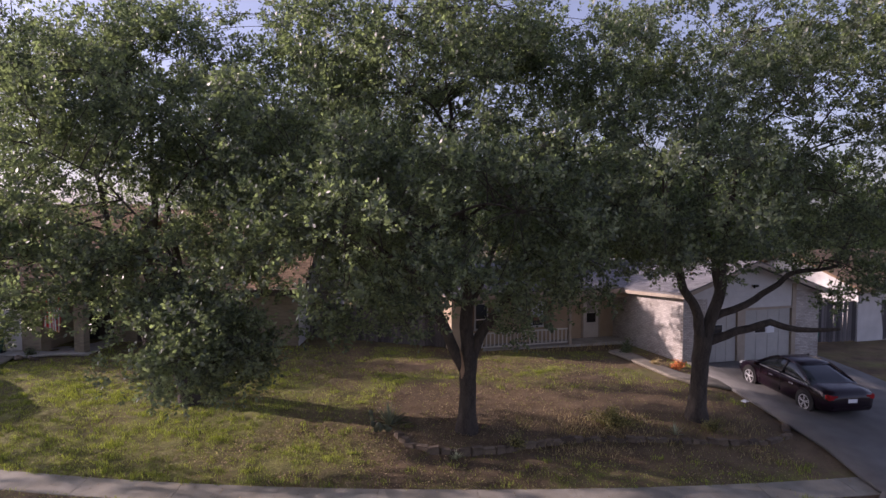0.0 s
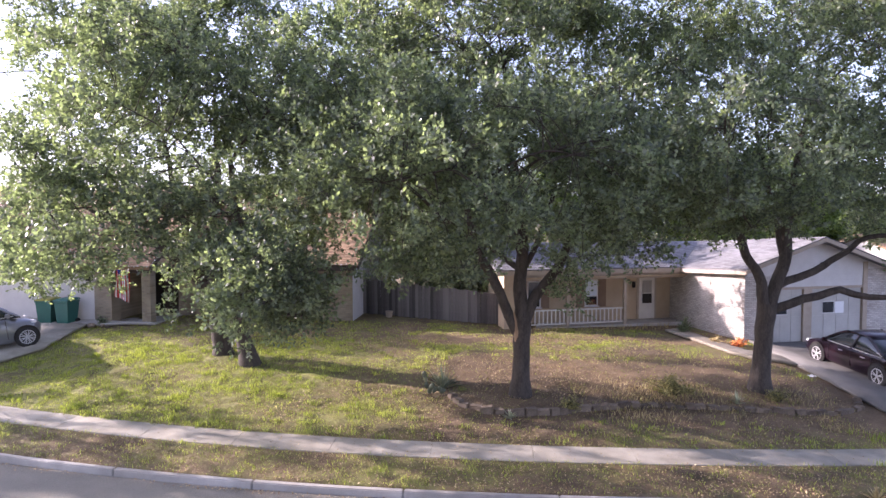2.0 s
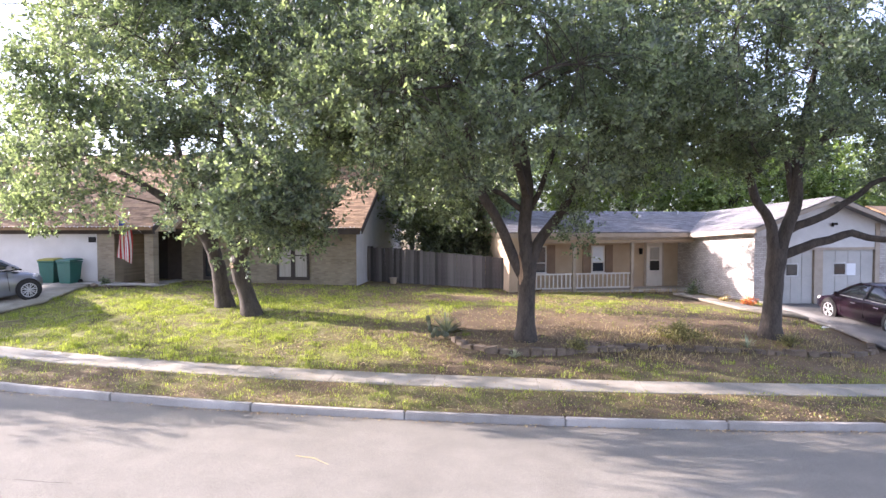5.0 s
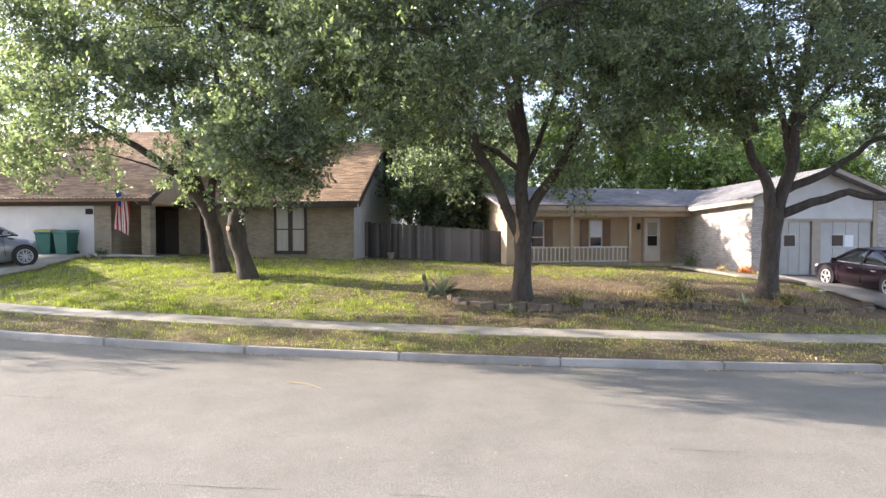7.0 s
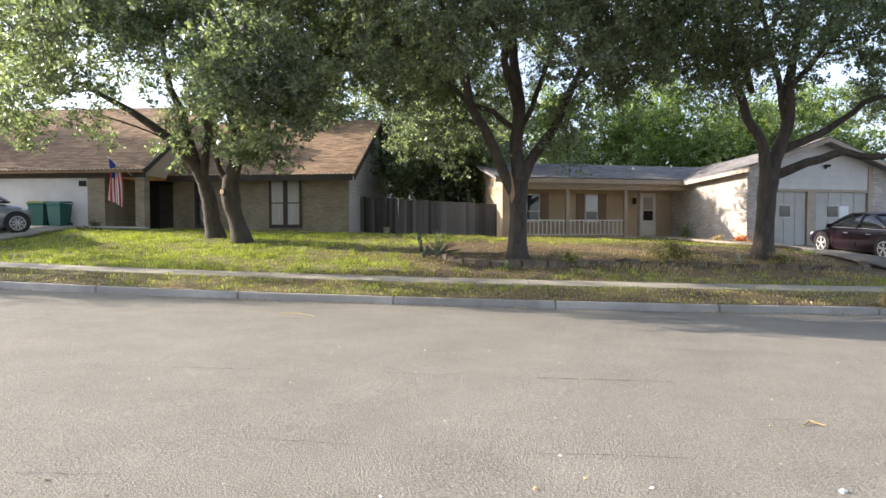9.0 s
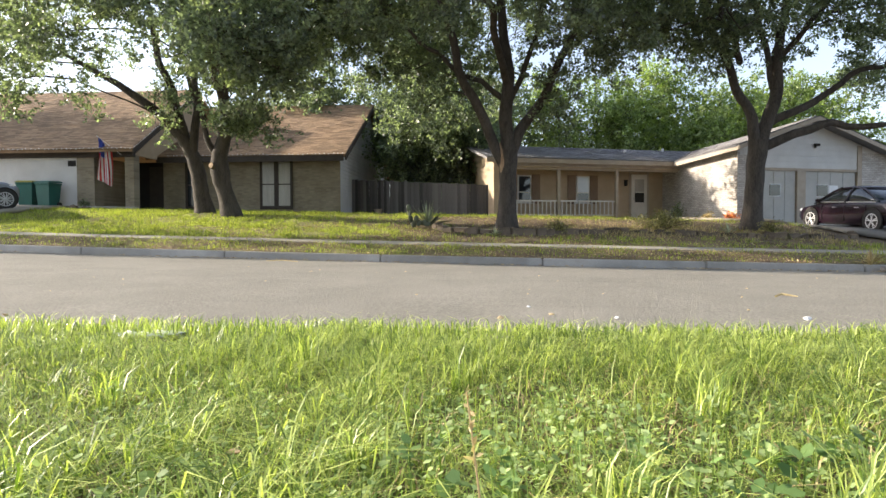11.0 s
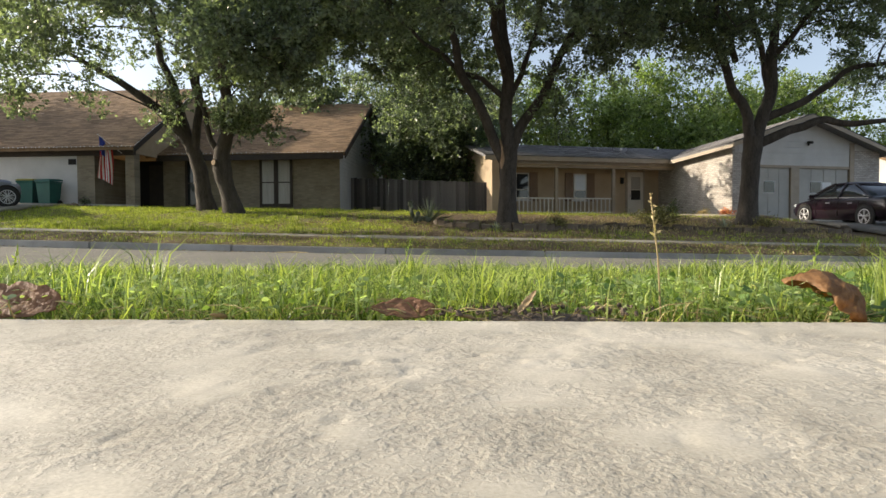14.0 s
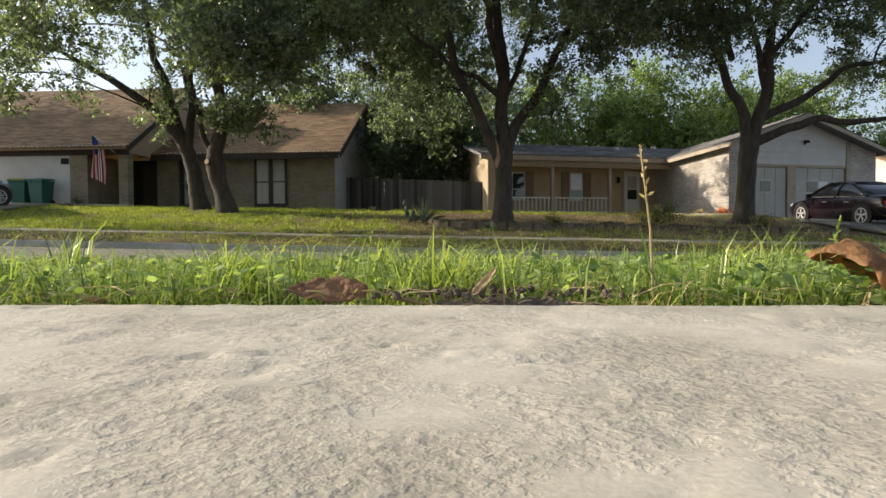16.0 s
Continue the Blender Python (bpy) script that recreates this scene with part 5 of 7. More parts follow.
fence(-6.25, 28.5, 0.35, 26.6, 2.68, 2.22, "weathered grey board fence between the two houses", 46)
fence(17.6, 30.4, 26, 33, 2.3, 2.2, "dark weathered board fence beside the garage", 56)

# ---- house further along the street ----
def house_far():
    h = thing("house", "white neighbouring house with sunlit tan roof", "house", pose(21.5, 31.5, 0, 0, 0, 20))
    part("wall", boxes((0, 11, 0, 8, 0.1, 3.0)), M_WHITE, h)
    bm = slab(bmesh.new(), (-0.5, -0.6, 2.9), (11.5, -0.6, 2.9), (11.5, 4, 4.7), (-0.5, 4, 4.7), 0.12)
    slab(bm, (-0.5, 4, 4.7), (11.5, 4, 4.7), (11.5, 8.6, 2.9), (-0.5, 8.6, 2.9), 0.12)
    part("roof", bm, M_SHINGLE_T, h, "tan shingle roof")
    part("gable", prism(bmesh.new(), [(0, 3.0), (8, 3.0), (4, 4.55)], "x", 0.0, 0.1), M_WHITE, h)


house_far()

# ---- drives and walks ----
def paving(name, rows, label, material, lift=0.03, owner=None):
    """A concrete surface between two edges given as rows of (xa, ya, xb, yb)."""
    verts, faces, n = [], [], 6
    keys = []
    for i in range(len(rows) - 1):
        for k in range(5):
            keys.append([rows[i][c] + (rows[i + 1][c] - rows[i][c]) * k / 5 for c in range(4)])
    keys.append(rows[-1])
    for xa, ya, xb, yb in keys:
        for j in range(n + 1):
            x, y = xa + (xb - xa) * j / n, ya + (yb - ya) * j / n
            verts.append((x, y, zl(x, y) + lift))
    for i in range(len(keys) - 1):
        for j in range(n):
            a = i * (n + 1) + j
            faces.append((a, a + 1, a + n + 2, a + n + 1))
    ob = mesh_of(name, verts, faces, material, owner, smooth=True)
    m = ob.modifiers.new("thickness", "SOLIDIFY")
    m.thickness, m.offset = 0.1, -1
    return tagged(ob, label, "drive" if "drive" in name else "path", kind="structure")


paving("driveway", [(10.0, 25.2, 16.9, 27.3), (10.2, 22.8, 17.0, 24.5), (10.5, 20.0, 17.0, 21), (11.0, 17.3, 17.2, 18), (11.0, 15.0, 17.4, 15.6), (9.6, 13.6, 18.2, 14.3), (8.0, 12.95, 19, 13.5)], "grey concrete driveway before the garage doors", M_DRIVE)
paving("driveway", [(-26, 23.7, -16.6, 24.0), (-26, 21.8, -16.2, 22.0), (-26, 19.6, -15.7, 19.8), (-25.5, 16, -17.2, 17), (-25.5, 14, -18.6, 15.2)], "pale concrete driveway with a parked car", M_WALK2)
paving("path", [(7.2, 26.4, 7.9, 26.9), (7.95, 24.3, 8.65, 24.5), (8.5, 22.6, 9.2, 23.0), (9.1, 21.8, 10.1, 22.6), (10.4, 21.6, 10.6, 22.5)], "narrow dusty concrete path from porch to driveway", M_PATH, 0.02)
paving("path", [(-17.4, 23.2, -17.4, 23.95), (-16, 23.2, -16.3, 23.95), (-15, 23.7, -15, 23.95), (-13.9, 23.75, -14.0, 23.95)], "pale concrete path before the entry", M_WALK, 0.035)

# ---- garden edging of rough blocks ----
def edging():
    line = np.array([(-1.25, 17.2), (-0.95, 16.75), (-0.3, 16.42), (0.6, 16.4), (1.7, 16.6), (3.0, 17.1), (4.6, 17.4), (6.5, 17.5), (8.4, 17.45), (9.6, 17.6), (10.4, 18.1), (10.65, 18.8)])
    seg = np.linalg.norm(np.diff(line, axis=0), axis=1)
    far = np.concatenate([[0], np.cumsum(seg)])
    w = thing("garden_edging", "low curved edging of rough tan and grey blocks", "edging")
    kinds = []
    for k in range(5):
        bm = boxes((-0.15, 0.15, -0.1, 0.1, -0.1, 0.17), bevel=0.02)
        for v in bm.verts:
            v.co += Vector(rng.normal(0, 0.012, 3))
        me = bpy.data.meshes.new("stone")
        bm.to_mesh(me)
        bm.free()
        me.materials.append(M_STONE)
        kinds.append(me)
    d = 0.0
    while d < far[-1]:
        x, y = np.interp(d, far, line[:, 0]), np.interp(d, far, line[:, 1])
        x2, y2 = np.interp(d + 0.1, far, line[:, 0]), np.interp(d + 0.1, far, line[:, 1])
        o = new("stone", kinds[rng.integers(5)])
        o.parent = w
        k = rng.uniform(0.7, 1.25)
        o.matrix_world = pose(x, y, zl(x, y) + rng.uniform(-0.04, 0.02) - 0.03 * (x > 4), rng.normal(0, 5), rng.normal(0, 6), math.degrees(math.atan2(y2 - y, x2 - x)) + rng.normal(0, 9)) @ Matrix.Diagonal((k, 1, rng.uniform(0.68, 0.98), 1))
        d += 0.3 * k


edging()

# ---- cars ----
def loft(bm, rings, caps=True):
    made = [[bm.verts.new(p) for p in r] for r in rings]
    for a, b in zip(made, made[1:]):
        for i in range(len(a)):
            j = (i + 1) % len(a)
            bm.faces.new((a[i], a[j], b[j], b[i]))
    if caps:
        bm.faces.new(made[0])
        bm.faces.new(made[-1][::-1])
    bmesh.ops.recalc_face_normals(bm, faces=bm.faces)
    return bm


def car(label, paint, m, length=4.75, hatch=False, tall=1.0):
    c = thing("car", label, "car", m)
    hl = length / 2
    belt = [(-hl, 0.62, 0.72, 0.42), (-hl + 0.06, 0.8, 0.9, 0.3), (-hl + 0.35, 0.87, 0.97, 0.24), (-hl + 0.8, 0.9, 0.99, 0.2), (-0.4, 0.91, 0.95, 0.18), (0.6, 0.91, 0.93, 0.18),
            (0.98, 0.9, 0.92, 0.18), (hl - 0.9, 0.89, 0.85, 0.2), (hl - 0.4, 0.84, 0.76, 0.22), (hl - 0.1, 0.72, 0.66, 0.28), (hl, 0.5, 0.58, 0.36)]
    rings = []
    for x, w, top, low in belt:
        mid = (top + low) / 2
        half = [(w * 0.86, low), (w * 0.97, low + 0.1), (w, mid), (w * 0.985, top - 0.1), (w * 0.93, top - 0.02), (w * 0.6, top + 0.015)]
        rings.append([(x, y, z) for y, z in half] + [(x, -y, z) for y, z in half[::-1]])
    part("body", loft(bmesh.new(), rings), paint, c, "glossy painted body", True)
    rear = -hl + (0.3 if hatch else 0.75)
    line = [(rear, 0.97, 0.74, 0.94), (rear + 0.5, 1.22, 0.7, 0.94), (rear + 0.95, 1.4, 0.62, 0.94), (-0.3, 1.455, 0.6, 0.94), (0.2, 1.44, 0.6, 0.94), (0.6, 1.3, 0.62, 0.93), (1.15, 0.98, 0.68, 0.92), (1.3, 0.93, 0.7, 0.9)]
    rings, tops = [], []
    for x, top, w, low in line:
        k = (top - low) / 0.5
        lower = 0.86 - 0.02 * k
        upper = 0.86 - 0.26 * min(max(k, 0), 1)
        half = [(lower, low - 0.03), ((lower + upper) / 2 + 0.02, (low + top) / 2), (upper, top - 0.02), (upper * 0.6, top)]
        rings.append([(x, y, z) for y, z in half] + [(x, -y, z) for y, z in half[::-1]])
    part("cabin_glass", loft(bmesh.new(), rings), M_GLASS, c, "dark glass cabin windows", True)
    bm = bmesh.new()
    rows = [(rear + 0.9, 1.4), (rear + 1.2, 1.455), (-0.1, 1.475), (0.25, 1.455), (0.45, 1.39)]
    rings = []
    for x, z in rows:
        half = [(0.63, z - 0.06), (0.58, z - 0.005), (0.3, z + 0.02)]
        rings.append([(x, y, zz) for y, zz in half] + [(x, -y, zz) for y, zz in half[::-1]])
    part("roof", loft(bm, rings), paint, c, smooth=True)
    for sd in (1, -1):
        for path in ([(1.22, 0.84, 0.93), (0.62, 0.66, 1.3), (0.3, 0.6, 1.43)], [(rear + 0.1, 0.82, 0.98), (rear + 0.55, 0.72, 1.22), (rear + 1.0, 0.61, 1.41)], [(-0.18, 0.865, 0.93), (-0.22, 0.74, 1.2), (-0.25, 0.62, 1.43)]):
            v, f = [], []
            tube([(x, y * sd, z) for x, y, z in path], [0.04] * 3, 6, v, f)
            mesh_of("pillar", v, f, paint, c, smooth=True)
        part("trim", boxes((-1.45, 1.1, sd * 0.855 - 0.012, sd * 0.855 + 0.012, 0.935, 0.96)), M_RIM, c, "chrome window strip")
        part("mirror", boxes((0.85, 1.0, sd * 0.98 - 0.09, sd * 0.98 + 0.09, 0.93, 1.06), bevel=0.03), paint, c)
        for x in (-0.75, 0.25):
            part("door_handle", boxes((x - 0.1, x + 0.1, sd * 0.915 - 0.015, sd * 0.915 + 0.015, 0.76, 0.79), bevel=0.008), M_RIM, c)
        for x in (-0.2, 0.85, -1.1):
            part("door_seam", boxes((x - 0.005, x + 0.005, sd * 0.905 - 0.01, sd * 0.905 + 0.008, 0.32, 0.86)), M_DARK, c)
        part("headlight", boxes((hl - 0.5, hl - 0.16, sd * 0.66 - 0.12, sd * 0.66 + 0.12, 0.6, 0.72), bevel=0.04), M_LENS, c)
        part("tail_light", boxes((-hl + 0.02, -hl + 0.22, sd * 0.66 - 0.17, sd * 0.66 + 0.17, 0.68, 0.86), bevel=0.03), M_RED, c)
        for x in (-1.4, 1.4):
            v, f = [], []
            y0 = sd * 0.76
            ring = [(0.2, 0.06), (0.3, 0.1), (0.335, 0.08), (0.335, -0.08), (0.3, -0.1)]
            n = 28
            for i in range(n):
                a = 2 * math.pi * i / n
                for rr, yy in ring:
                    v.append((x + rr * math.cos(a), y0 + sd * (yy + 0.08), 0.335 + rr * math.sin(a)))
            k = len(ring)
            for i in range(n):
                for j in range(k - 1):
                    f.append((i * k + j, i * k + j + 1, ((i + 1) % n) * k + j + 1, ((i + 1) % n) * k + j))
            wheel = mesh_of("wheel", v, f, M_TYRE, c, "black tyre on an alloy rim", True)
            v, f = [], []
            face = [(0.195, 0.1), (0.215, 0.155), (0.232, 0.168), (0.245, 0.16)]
            for i in range(n):
                a = 2 * math.pi * i / n
                for rr, yy in face:
                    v.append((x + rr * math.cos(a), y0 + sd * yy, 0.335 + rr * math.sin(a)))
            k = len(face)
            for i in range(n):
                for j in range(k - 1):
                    f.append((i * k + j, i * k + j + 1, ((i + 1) % n) * k + j + 1, ((i + 1) % n) * k + j))
            tube([(x, y0 + sd * 0.13, 0.335), (x, y0 + sd * 0.168, 0.335), (x, y0 + sd * 0.172, 0.335)], [0.06, 0.052, 0.001], 16, v, f)
            for i in range(5 if not hatch else 8):
                for da in (-0.17, 0.17):
                    a = 2 * math.pi * i / (5 if not hatch else 8) + 0.3
                    e = a + da
                    tube([(x + 0.045 * math.cos(a), y0 + sd * 0.152, 0.335 + 0.045 * math.sin(a)), (x + 0.22 * math.cos(e), y0 + sd * 0.15, 0.335 + 0.22 * math.sin(e))], [0.021, 0.016], 5, v, f)
            mesh_of("rim", v, f, M_RIM, wheel, "silver multi-spoke rim", True)
            bm = bmesh.new()
            bmesh.ops.create_cone(bm, cap_ends=True, segments=28, radius1=0.24, radius2=0.24, depth=0.02, matrix=Matrix.Translation((x, y0 + sd * 0.11, 0.335)) @ Matrix.Rotation(radians(90), 4, "X"))
            part("hub", bm, M_DARK, wheel)
            bm = bmesh.new()
            bmesh.ops.create_cone(bm, cap_ends=True, segments=28, radius1=0.39, radius2=0.39, depth=0.05, matrix=Matrix.Translation((x, sd * 0.89, 0.36)) @ Matrix.Rotation(radians(90), 4, "X"))
            part("wheel_arch", bm, M_DARK, c)
    part("number_plate", boxes((-hl - 0.012, -hl + 0.02, -0.16, 0.16, 0.6, 0.72)), M_PAPER, c)
    part("bumper", boxes((-hl - 0.02, -hl + 0.2, -0.72, 0.72, 0.36, 0.5), bevel=0.04), paint, c)
    for ch in c.children:
        if not ch.name.startswith("wheel"):
            for v in ch.data.vertices:
                v.co.z *= tall
    return c


def parked(wheel, heading, side, label, paint, length, hatch):
    """Stands a car so that one front wheel is at a given place."""
    hx, hy = math.cos(radians(heading)), math.sin(radians(heading))
    cx = wheel[0] - 1.4 * hx + side * 0.84 * hy
    cy = wheel[1] - 1.4 * hy - side * 0.84 * hx
    zf, zb = zl(cx + 1.4 * hx, cy + 1.4 * hy), zl(cx - 1.4 * hx, cy - 1.4 * hy)
    return car(label, paint, pose(cx, cy, (zf + zb) / 2 + 0.03, 0, -math.degrees(math.atan2(zf - zb, 2.8)), heading), length, hatch, 1.2 if hatch else 0.98)


parked((11.6, 22.8), 99, 1, "dark maroon sedan parked on the driveway", M_MAROON, 4.75, False)
parked((-16.35, 19.95), 50, -1, "silver hatchback parked on the driveway", M_SILVER, 3.85, True)

# ---- wheeled bins ----
def wheeled_bin(x, y, turn, lid):
    b = thing("wheeled_bin", "green plastic wheeled bin with a " + ("yellow-edged" if lid else "green") + " lid", "bin", pose(x, y, zl(x, y) + 0.03, 0, 0, turn), "bins")
    w0, w1 = 0.24, 0.31
    rings = []
    for z, w in ((0.04, w0), (0.5, 0.275), (0.9, 0.3), (0.93, 0.325), (0.98, 0.325)):
        rings.append([(-w, -w * 1.05, z), (w, -w * 1.05, z), (w, w * 1.1, z), (-w, w * 1.1, z)])
    part("body", loft(bmesh.new(), rings), M_BIN, b)
    rings = [[(-w, -w * 1.08, z), (w, -w * 1.08, z), (w, w * 1.12, z + 0.03), (-w, w * 1.12, z + 0.03)] for z, w in ((0.985, 0.335), (1.02, 0.33), (1.06, 0.26))]
    part("lid", loft(bmesh.new(), rings), M_LID if lid else M_BIN, b)
    part("handle", boxes((-0.22, 0.22, 0.34, 0.42, 0.94, 0.98), bevel=0.01), M_BIN, b)
    for sd in (-1, 1):
        bm = bmesh.new()
        bmesh.ops.create_cone(bm, cap_ends=True, segments=16, radius1=0.12, radius2=0.12, depth=0.05, matrix=Matrix.Translation((sd * 0.28, 0.25, 0.12)) @ Matrix.Rotation(radians(90), 4, "Y"))
        part("wheel", bm, M_TYRE, b)
    return b


wheeled_bin(-18.2, 23.3, 8, True)
wheeled_bin(-17.42, 23.35, -4, False)
wheeled_bin(17.6, 29.2, 18, False)

# ---- flag on a slanted pole ----
def flag():
    f = thing("flag", "striped flag hanging from a slanted white pole", "flag", Matrix.Translation((-14.6, 23.95, 3.3)))
    v, k = [], []
    tube([(0, 0, 0), (-0.85, -0.45, 0.8)], [0.014, 0.012], 8, v, k)
    mesh_of("pole", v, k, M_WHITE, f, smooth=True)
    rows, n = 13, 16
    for i in range(rows):
        q = []
        for j in range(n):
            pts = []
            for a, b in ((i, j), (i + 1, j), (i + 1, j + 1), (i, j + 1)):
                u, w = a / rows, b / n
                x = -0.8 + 0.5 * u * (0.7 + 0.3 * w) - 0.12 * w + 0.05 * math.sin(7 * u + 3 * w)
                y = -0.42 + 0.25 * u + 0.06 * math.sin(13 * u + 2.0 * w)
                z = 0.74 - 0.45 * u * (1 - 0.4 * w) - 1.6 * w - 0.12 * u * w
                pts.append((x, y, z))
            if i < 7 and j < 6:
                continue
            q.append(pts)
        me = quads("stripe", np.array(q), M_FLAG_RED if i % 2 == 0 else M_FLAG_WHITE, f)
    q = []
    for i in range(7):
        for j in range(6):
            pts = []
            for a, b in ((i, j), (i + 1, j), (i + 1, j + 1), (i, j + 1)):
                u, w = a / rows, b / n
                pts.append((-0.8 + 0.5 * u * (0.7 + 0.3 * w) - 0.12 * w + 0.05 * math.sin(7 * u + 3 * w), -0.42 + 0.25 * u + 0.06 * math.sin(13 * u + 2.0 * w), 0.74 - 0.45 * u * (1 - 0.4 * w) - 1.6 * w - 0.12 * u * w))
            q.append(pts)
    quads("canton", np.array(q), M_FLAG_BLUE, f, "deep blue corner field")


flag()

# ---- plants on the front lawn ----
def blades(name, at, height, width, lean, material, parent=None, seed=0, label=""):
    """Bent grass blades, each a strip that ends in a tip."""
    r = np.random.default_rng(seed)
    n = len(at)
    b = r.uniform(0, 2 * math.pi, n)
    a = b + math.pi / 2 + r.normal(0, 0.12, n)
    side = np.stack([np.cos(a), np.sin(a), 0 * a], 1)
    way = np.stack([np.cos(b), np.sin(b), 0 * b], 1)
    h = height[:, None]
    bend = way * h * (lean * r.uniform(0.2, 1.0, n))[:, None]
    up = np.array([0, 0, 1.0])
    w = width[:, None] * 0.5
    mid = at + up * h * 0.55 + bend * 0.3
    tip = at + up * h * (1 - 0.25 * lean * r.uniform(0.2, 1.2, n))[:, None] + bend if lean > 1.6 else at + up * h * (1 - 0.25 * lean) + bend
    q = np.stack([at - side * w, at + side * w, mid + side * w * 0.8, mid - side * w * 0.8, tip], 1)
    me = bpy.data.meshes.new(name)
    me.vertices.add(n * 5)
    me.vertices.foreach_set("co", np.ascontiguousarray(q, dtype=np.float32).ravel())
    corner = (np.arange(n, dtype=np.int32)[:, None] * 5 + np.array([0, 1, 2, 3, 3, 2, 4], np.int32)).ravel()
    me.loops.add(n * 7)
    me.loops.foreach_set("vertex_index", corner)
    me.polygons.add(n * 2)
    me.polygons.foreach_set("loop_start", (np.arange(n, dtype=np.int32)[:, None] * 7 + np.array([0, 4], np.int32)).ravel())
    me.update(calc_edges=True)
    me.materials.append(material)
    ob = new(name, me)
    if parent:
        ob.parent = parent
    return tagged(ob, label, kind="stuff")


def scatter(n, x0, x1, y0, y1, keep, seed):
    r = np.random.default_rng(seed)
    x, y = r.uniform(x0, x1, n), r.uniform(y0, y1, n)
    k = r.uniform(size=n) < keep(x, y)
    x, y = x[k], y[k]
    return np.stack([x, y, land(x, y)], 1)


at = scatter(560000, -19, 11, 12.3, 26.5, lambda x, y: green(x, y) * ~bare(x, y) * np.clip(2.2 * rough(x, y, 9.0, 86) * rough(x, y, 21.0, 87) + 0.12, 0, 1), 21)
r_ = np.random.default_rng(3)
blades("lawn_grass", at, r_.uniform(0.035, 0.1, len(at)) * (0.5 + 0.9 * rough(at[:, 0], at[:, 1], 4.0, 18)), r_.uniform(0.007, 0.015, len(at)), 1.1, M_LAWN, None, 4, "thin yellow-green lawn grass")
at = scatter(1500, -18, 10.5, 14.6, 25.5, lambda x, y: green(x, y) * ~bare(x, y) * (0.35 + rough(x, y, 3.0, 88)), 24)
tuft = np.repeat(at, 26, axis=0) + np.random.default_rng(25).normal(size=(26 * len(at), 3)) * np.array([0.11, 0.06, 0.0])
tuft[:, 2] = land(tuft[:, 0], tuft[:, 1])
blades("lawn_tufts", tuft, r_.uniform(0.08, 0.19, len(tuft)), r_.uniform(0.009, 0.016, len(tuft)), 0.7, M_LAWN, None, 6, "taller tufts of unmown lawn grass")
at = scatter(70000, -20, 11, 12.3, 27.5, lambda x, y: (0.6 * rough(x, y, 0.9, 8) + 0.4 * (y < kerb_y(x) + 1.5)) * ~bare(x, y), 22)
blades("lawn_straw", at, r_.uniform(0.02, 0.05, len(at)), r_.uniform(0.006, 0.012, len(at)), 1.2, M_STRAW, None, 5, "dry straw-coloured grass")


def fallen(name, at, size, material, seed, label):
    r = np.random.default_rng(seed)
    n = len(at)
    nrm = r.normal(size=(n, 3)) * 0.35 + np.array([0, 0, 1.0])
    nrm /= np.linalg.norm(nrm, axis=1)[:, None]
    u = np.cross(nrm, r.normal(size=(n, 3)))
    u /= np.linalg.norm(u, axis=1)[:, None]
    w = np.cross(nrm, u)
    l = size * r.uniform(0.6, 1.4, n)[:, None]
    c = at + np.array([0, 0, 0.02])
    return tagged(quads(name, np.stack([c - u * l, c + w * l * 0.5, c + u * l, c - w * l * 0.5], 1), material, None, label), kind="stuff")


def shed(x, y):
    mid = np.exp(-((x - 0.5) / 7.5) ** 2)
    return (0.15 + 0.75 * mid) * rough(x, y, 1.3, 9) * ~bare(x, y)


fallen("fallen_leaves", scatter(80000, -14, 11, 12.35, 25, shed, 23), 0.026, M_LITTER, 6, "tan fallen oak leaves on the lawn")
fallen("fallen_leaves", scatter(26000, -13, 9, 11.6, 14.6, lambda x, y: np.exp(-((y - kerb_y(x) + 0.07) / 0.12) ** 2) * (y < kerb_y(x) - 0.02) * (0.15 + 0.85 * rough(x, y, 2.0, 84)), 24), 0.024, M_LITTER, 7, "dry leaves in the gutter")
fallen("fallen_leaves", scatter(4000, -12, 11, 13.4, 16.2, lambda x, y: 0.5 * rough(x, y, 1.5, 85) * (np.abs(y - kerb_y(x) - 1.87) < 0.5), 25), 0.022, M_LITTER, 8, "dry leaves blown onto the pavement")


at = scatter(4500, 2.2, 9.6, 16.9, 19.0, lambda x, y: 0.75 * rough(x, y, 2.2, 61) ** 2 * ~bare(x, y), 62)
blades("bed_weeds", at, r_.uniform(0.06, 0.22, len(at)), r_.uniform(0.006, 0.014, len(at)), 1.2, M_TWIGGY, None, 63, "low weedy plants behind the edging")
at = scatter(5000, 1.5, 9.9, 16.4, 19.2, lambda x, y: 0.75 * rough(x, y, 1.7, 64) ** 2 * ~bare(x, y), 65)
blades("bed_straw", at, r_.uniform(0.06, 0.24, len(at)), r_.uniform(0.008, 0.016, len(at)), 1.2, M_STRAW, None, 66, "dry weeds behind the edging")


def yucca(x, y, size, seed, material, label, count=34):
    r = np.random.default_rng(seed)
    t = thing("yucca", label, "plant", Matrix.Translation((x, y, zl(x, y))))
    q = []
    for i in range(count):
        a, up = r.uniform(0, 6.28), r.uniform(0.25, 1.45)
        d = np.array([math.cos(a) * math.cos(up), math.sin(a) * math.cos(up), math.sin(up)])
        l = size * r.uniform(0.7, 1.1)
        s_ = np.array([-math.sin(a), math.cos(a), 0]) * 0.018
        m = d * l * 0.5
        tip = d * l + np.array([0, 0, -0.12 * l * math.cos(up)])
        q.append([-s_, s_, m + s_, tip, m - s_])
    quads("leaf_rosette", np.array(q), material, t, "stiff pointed grey-green blades", 5)
    return t


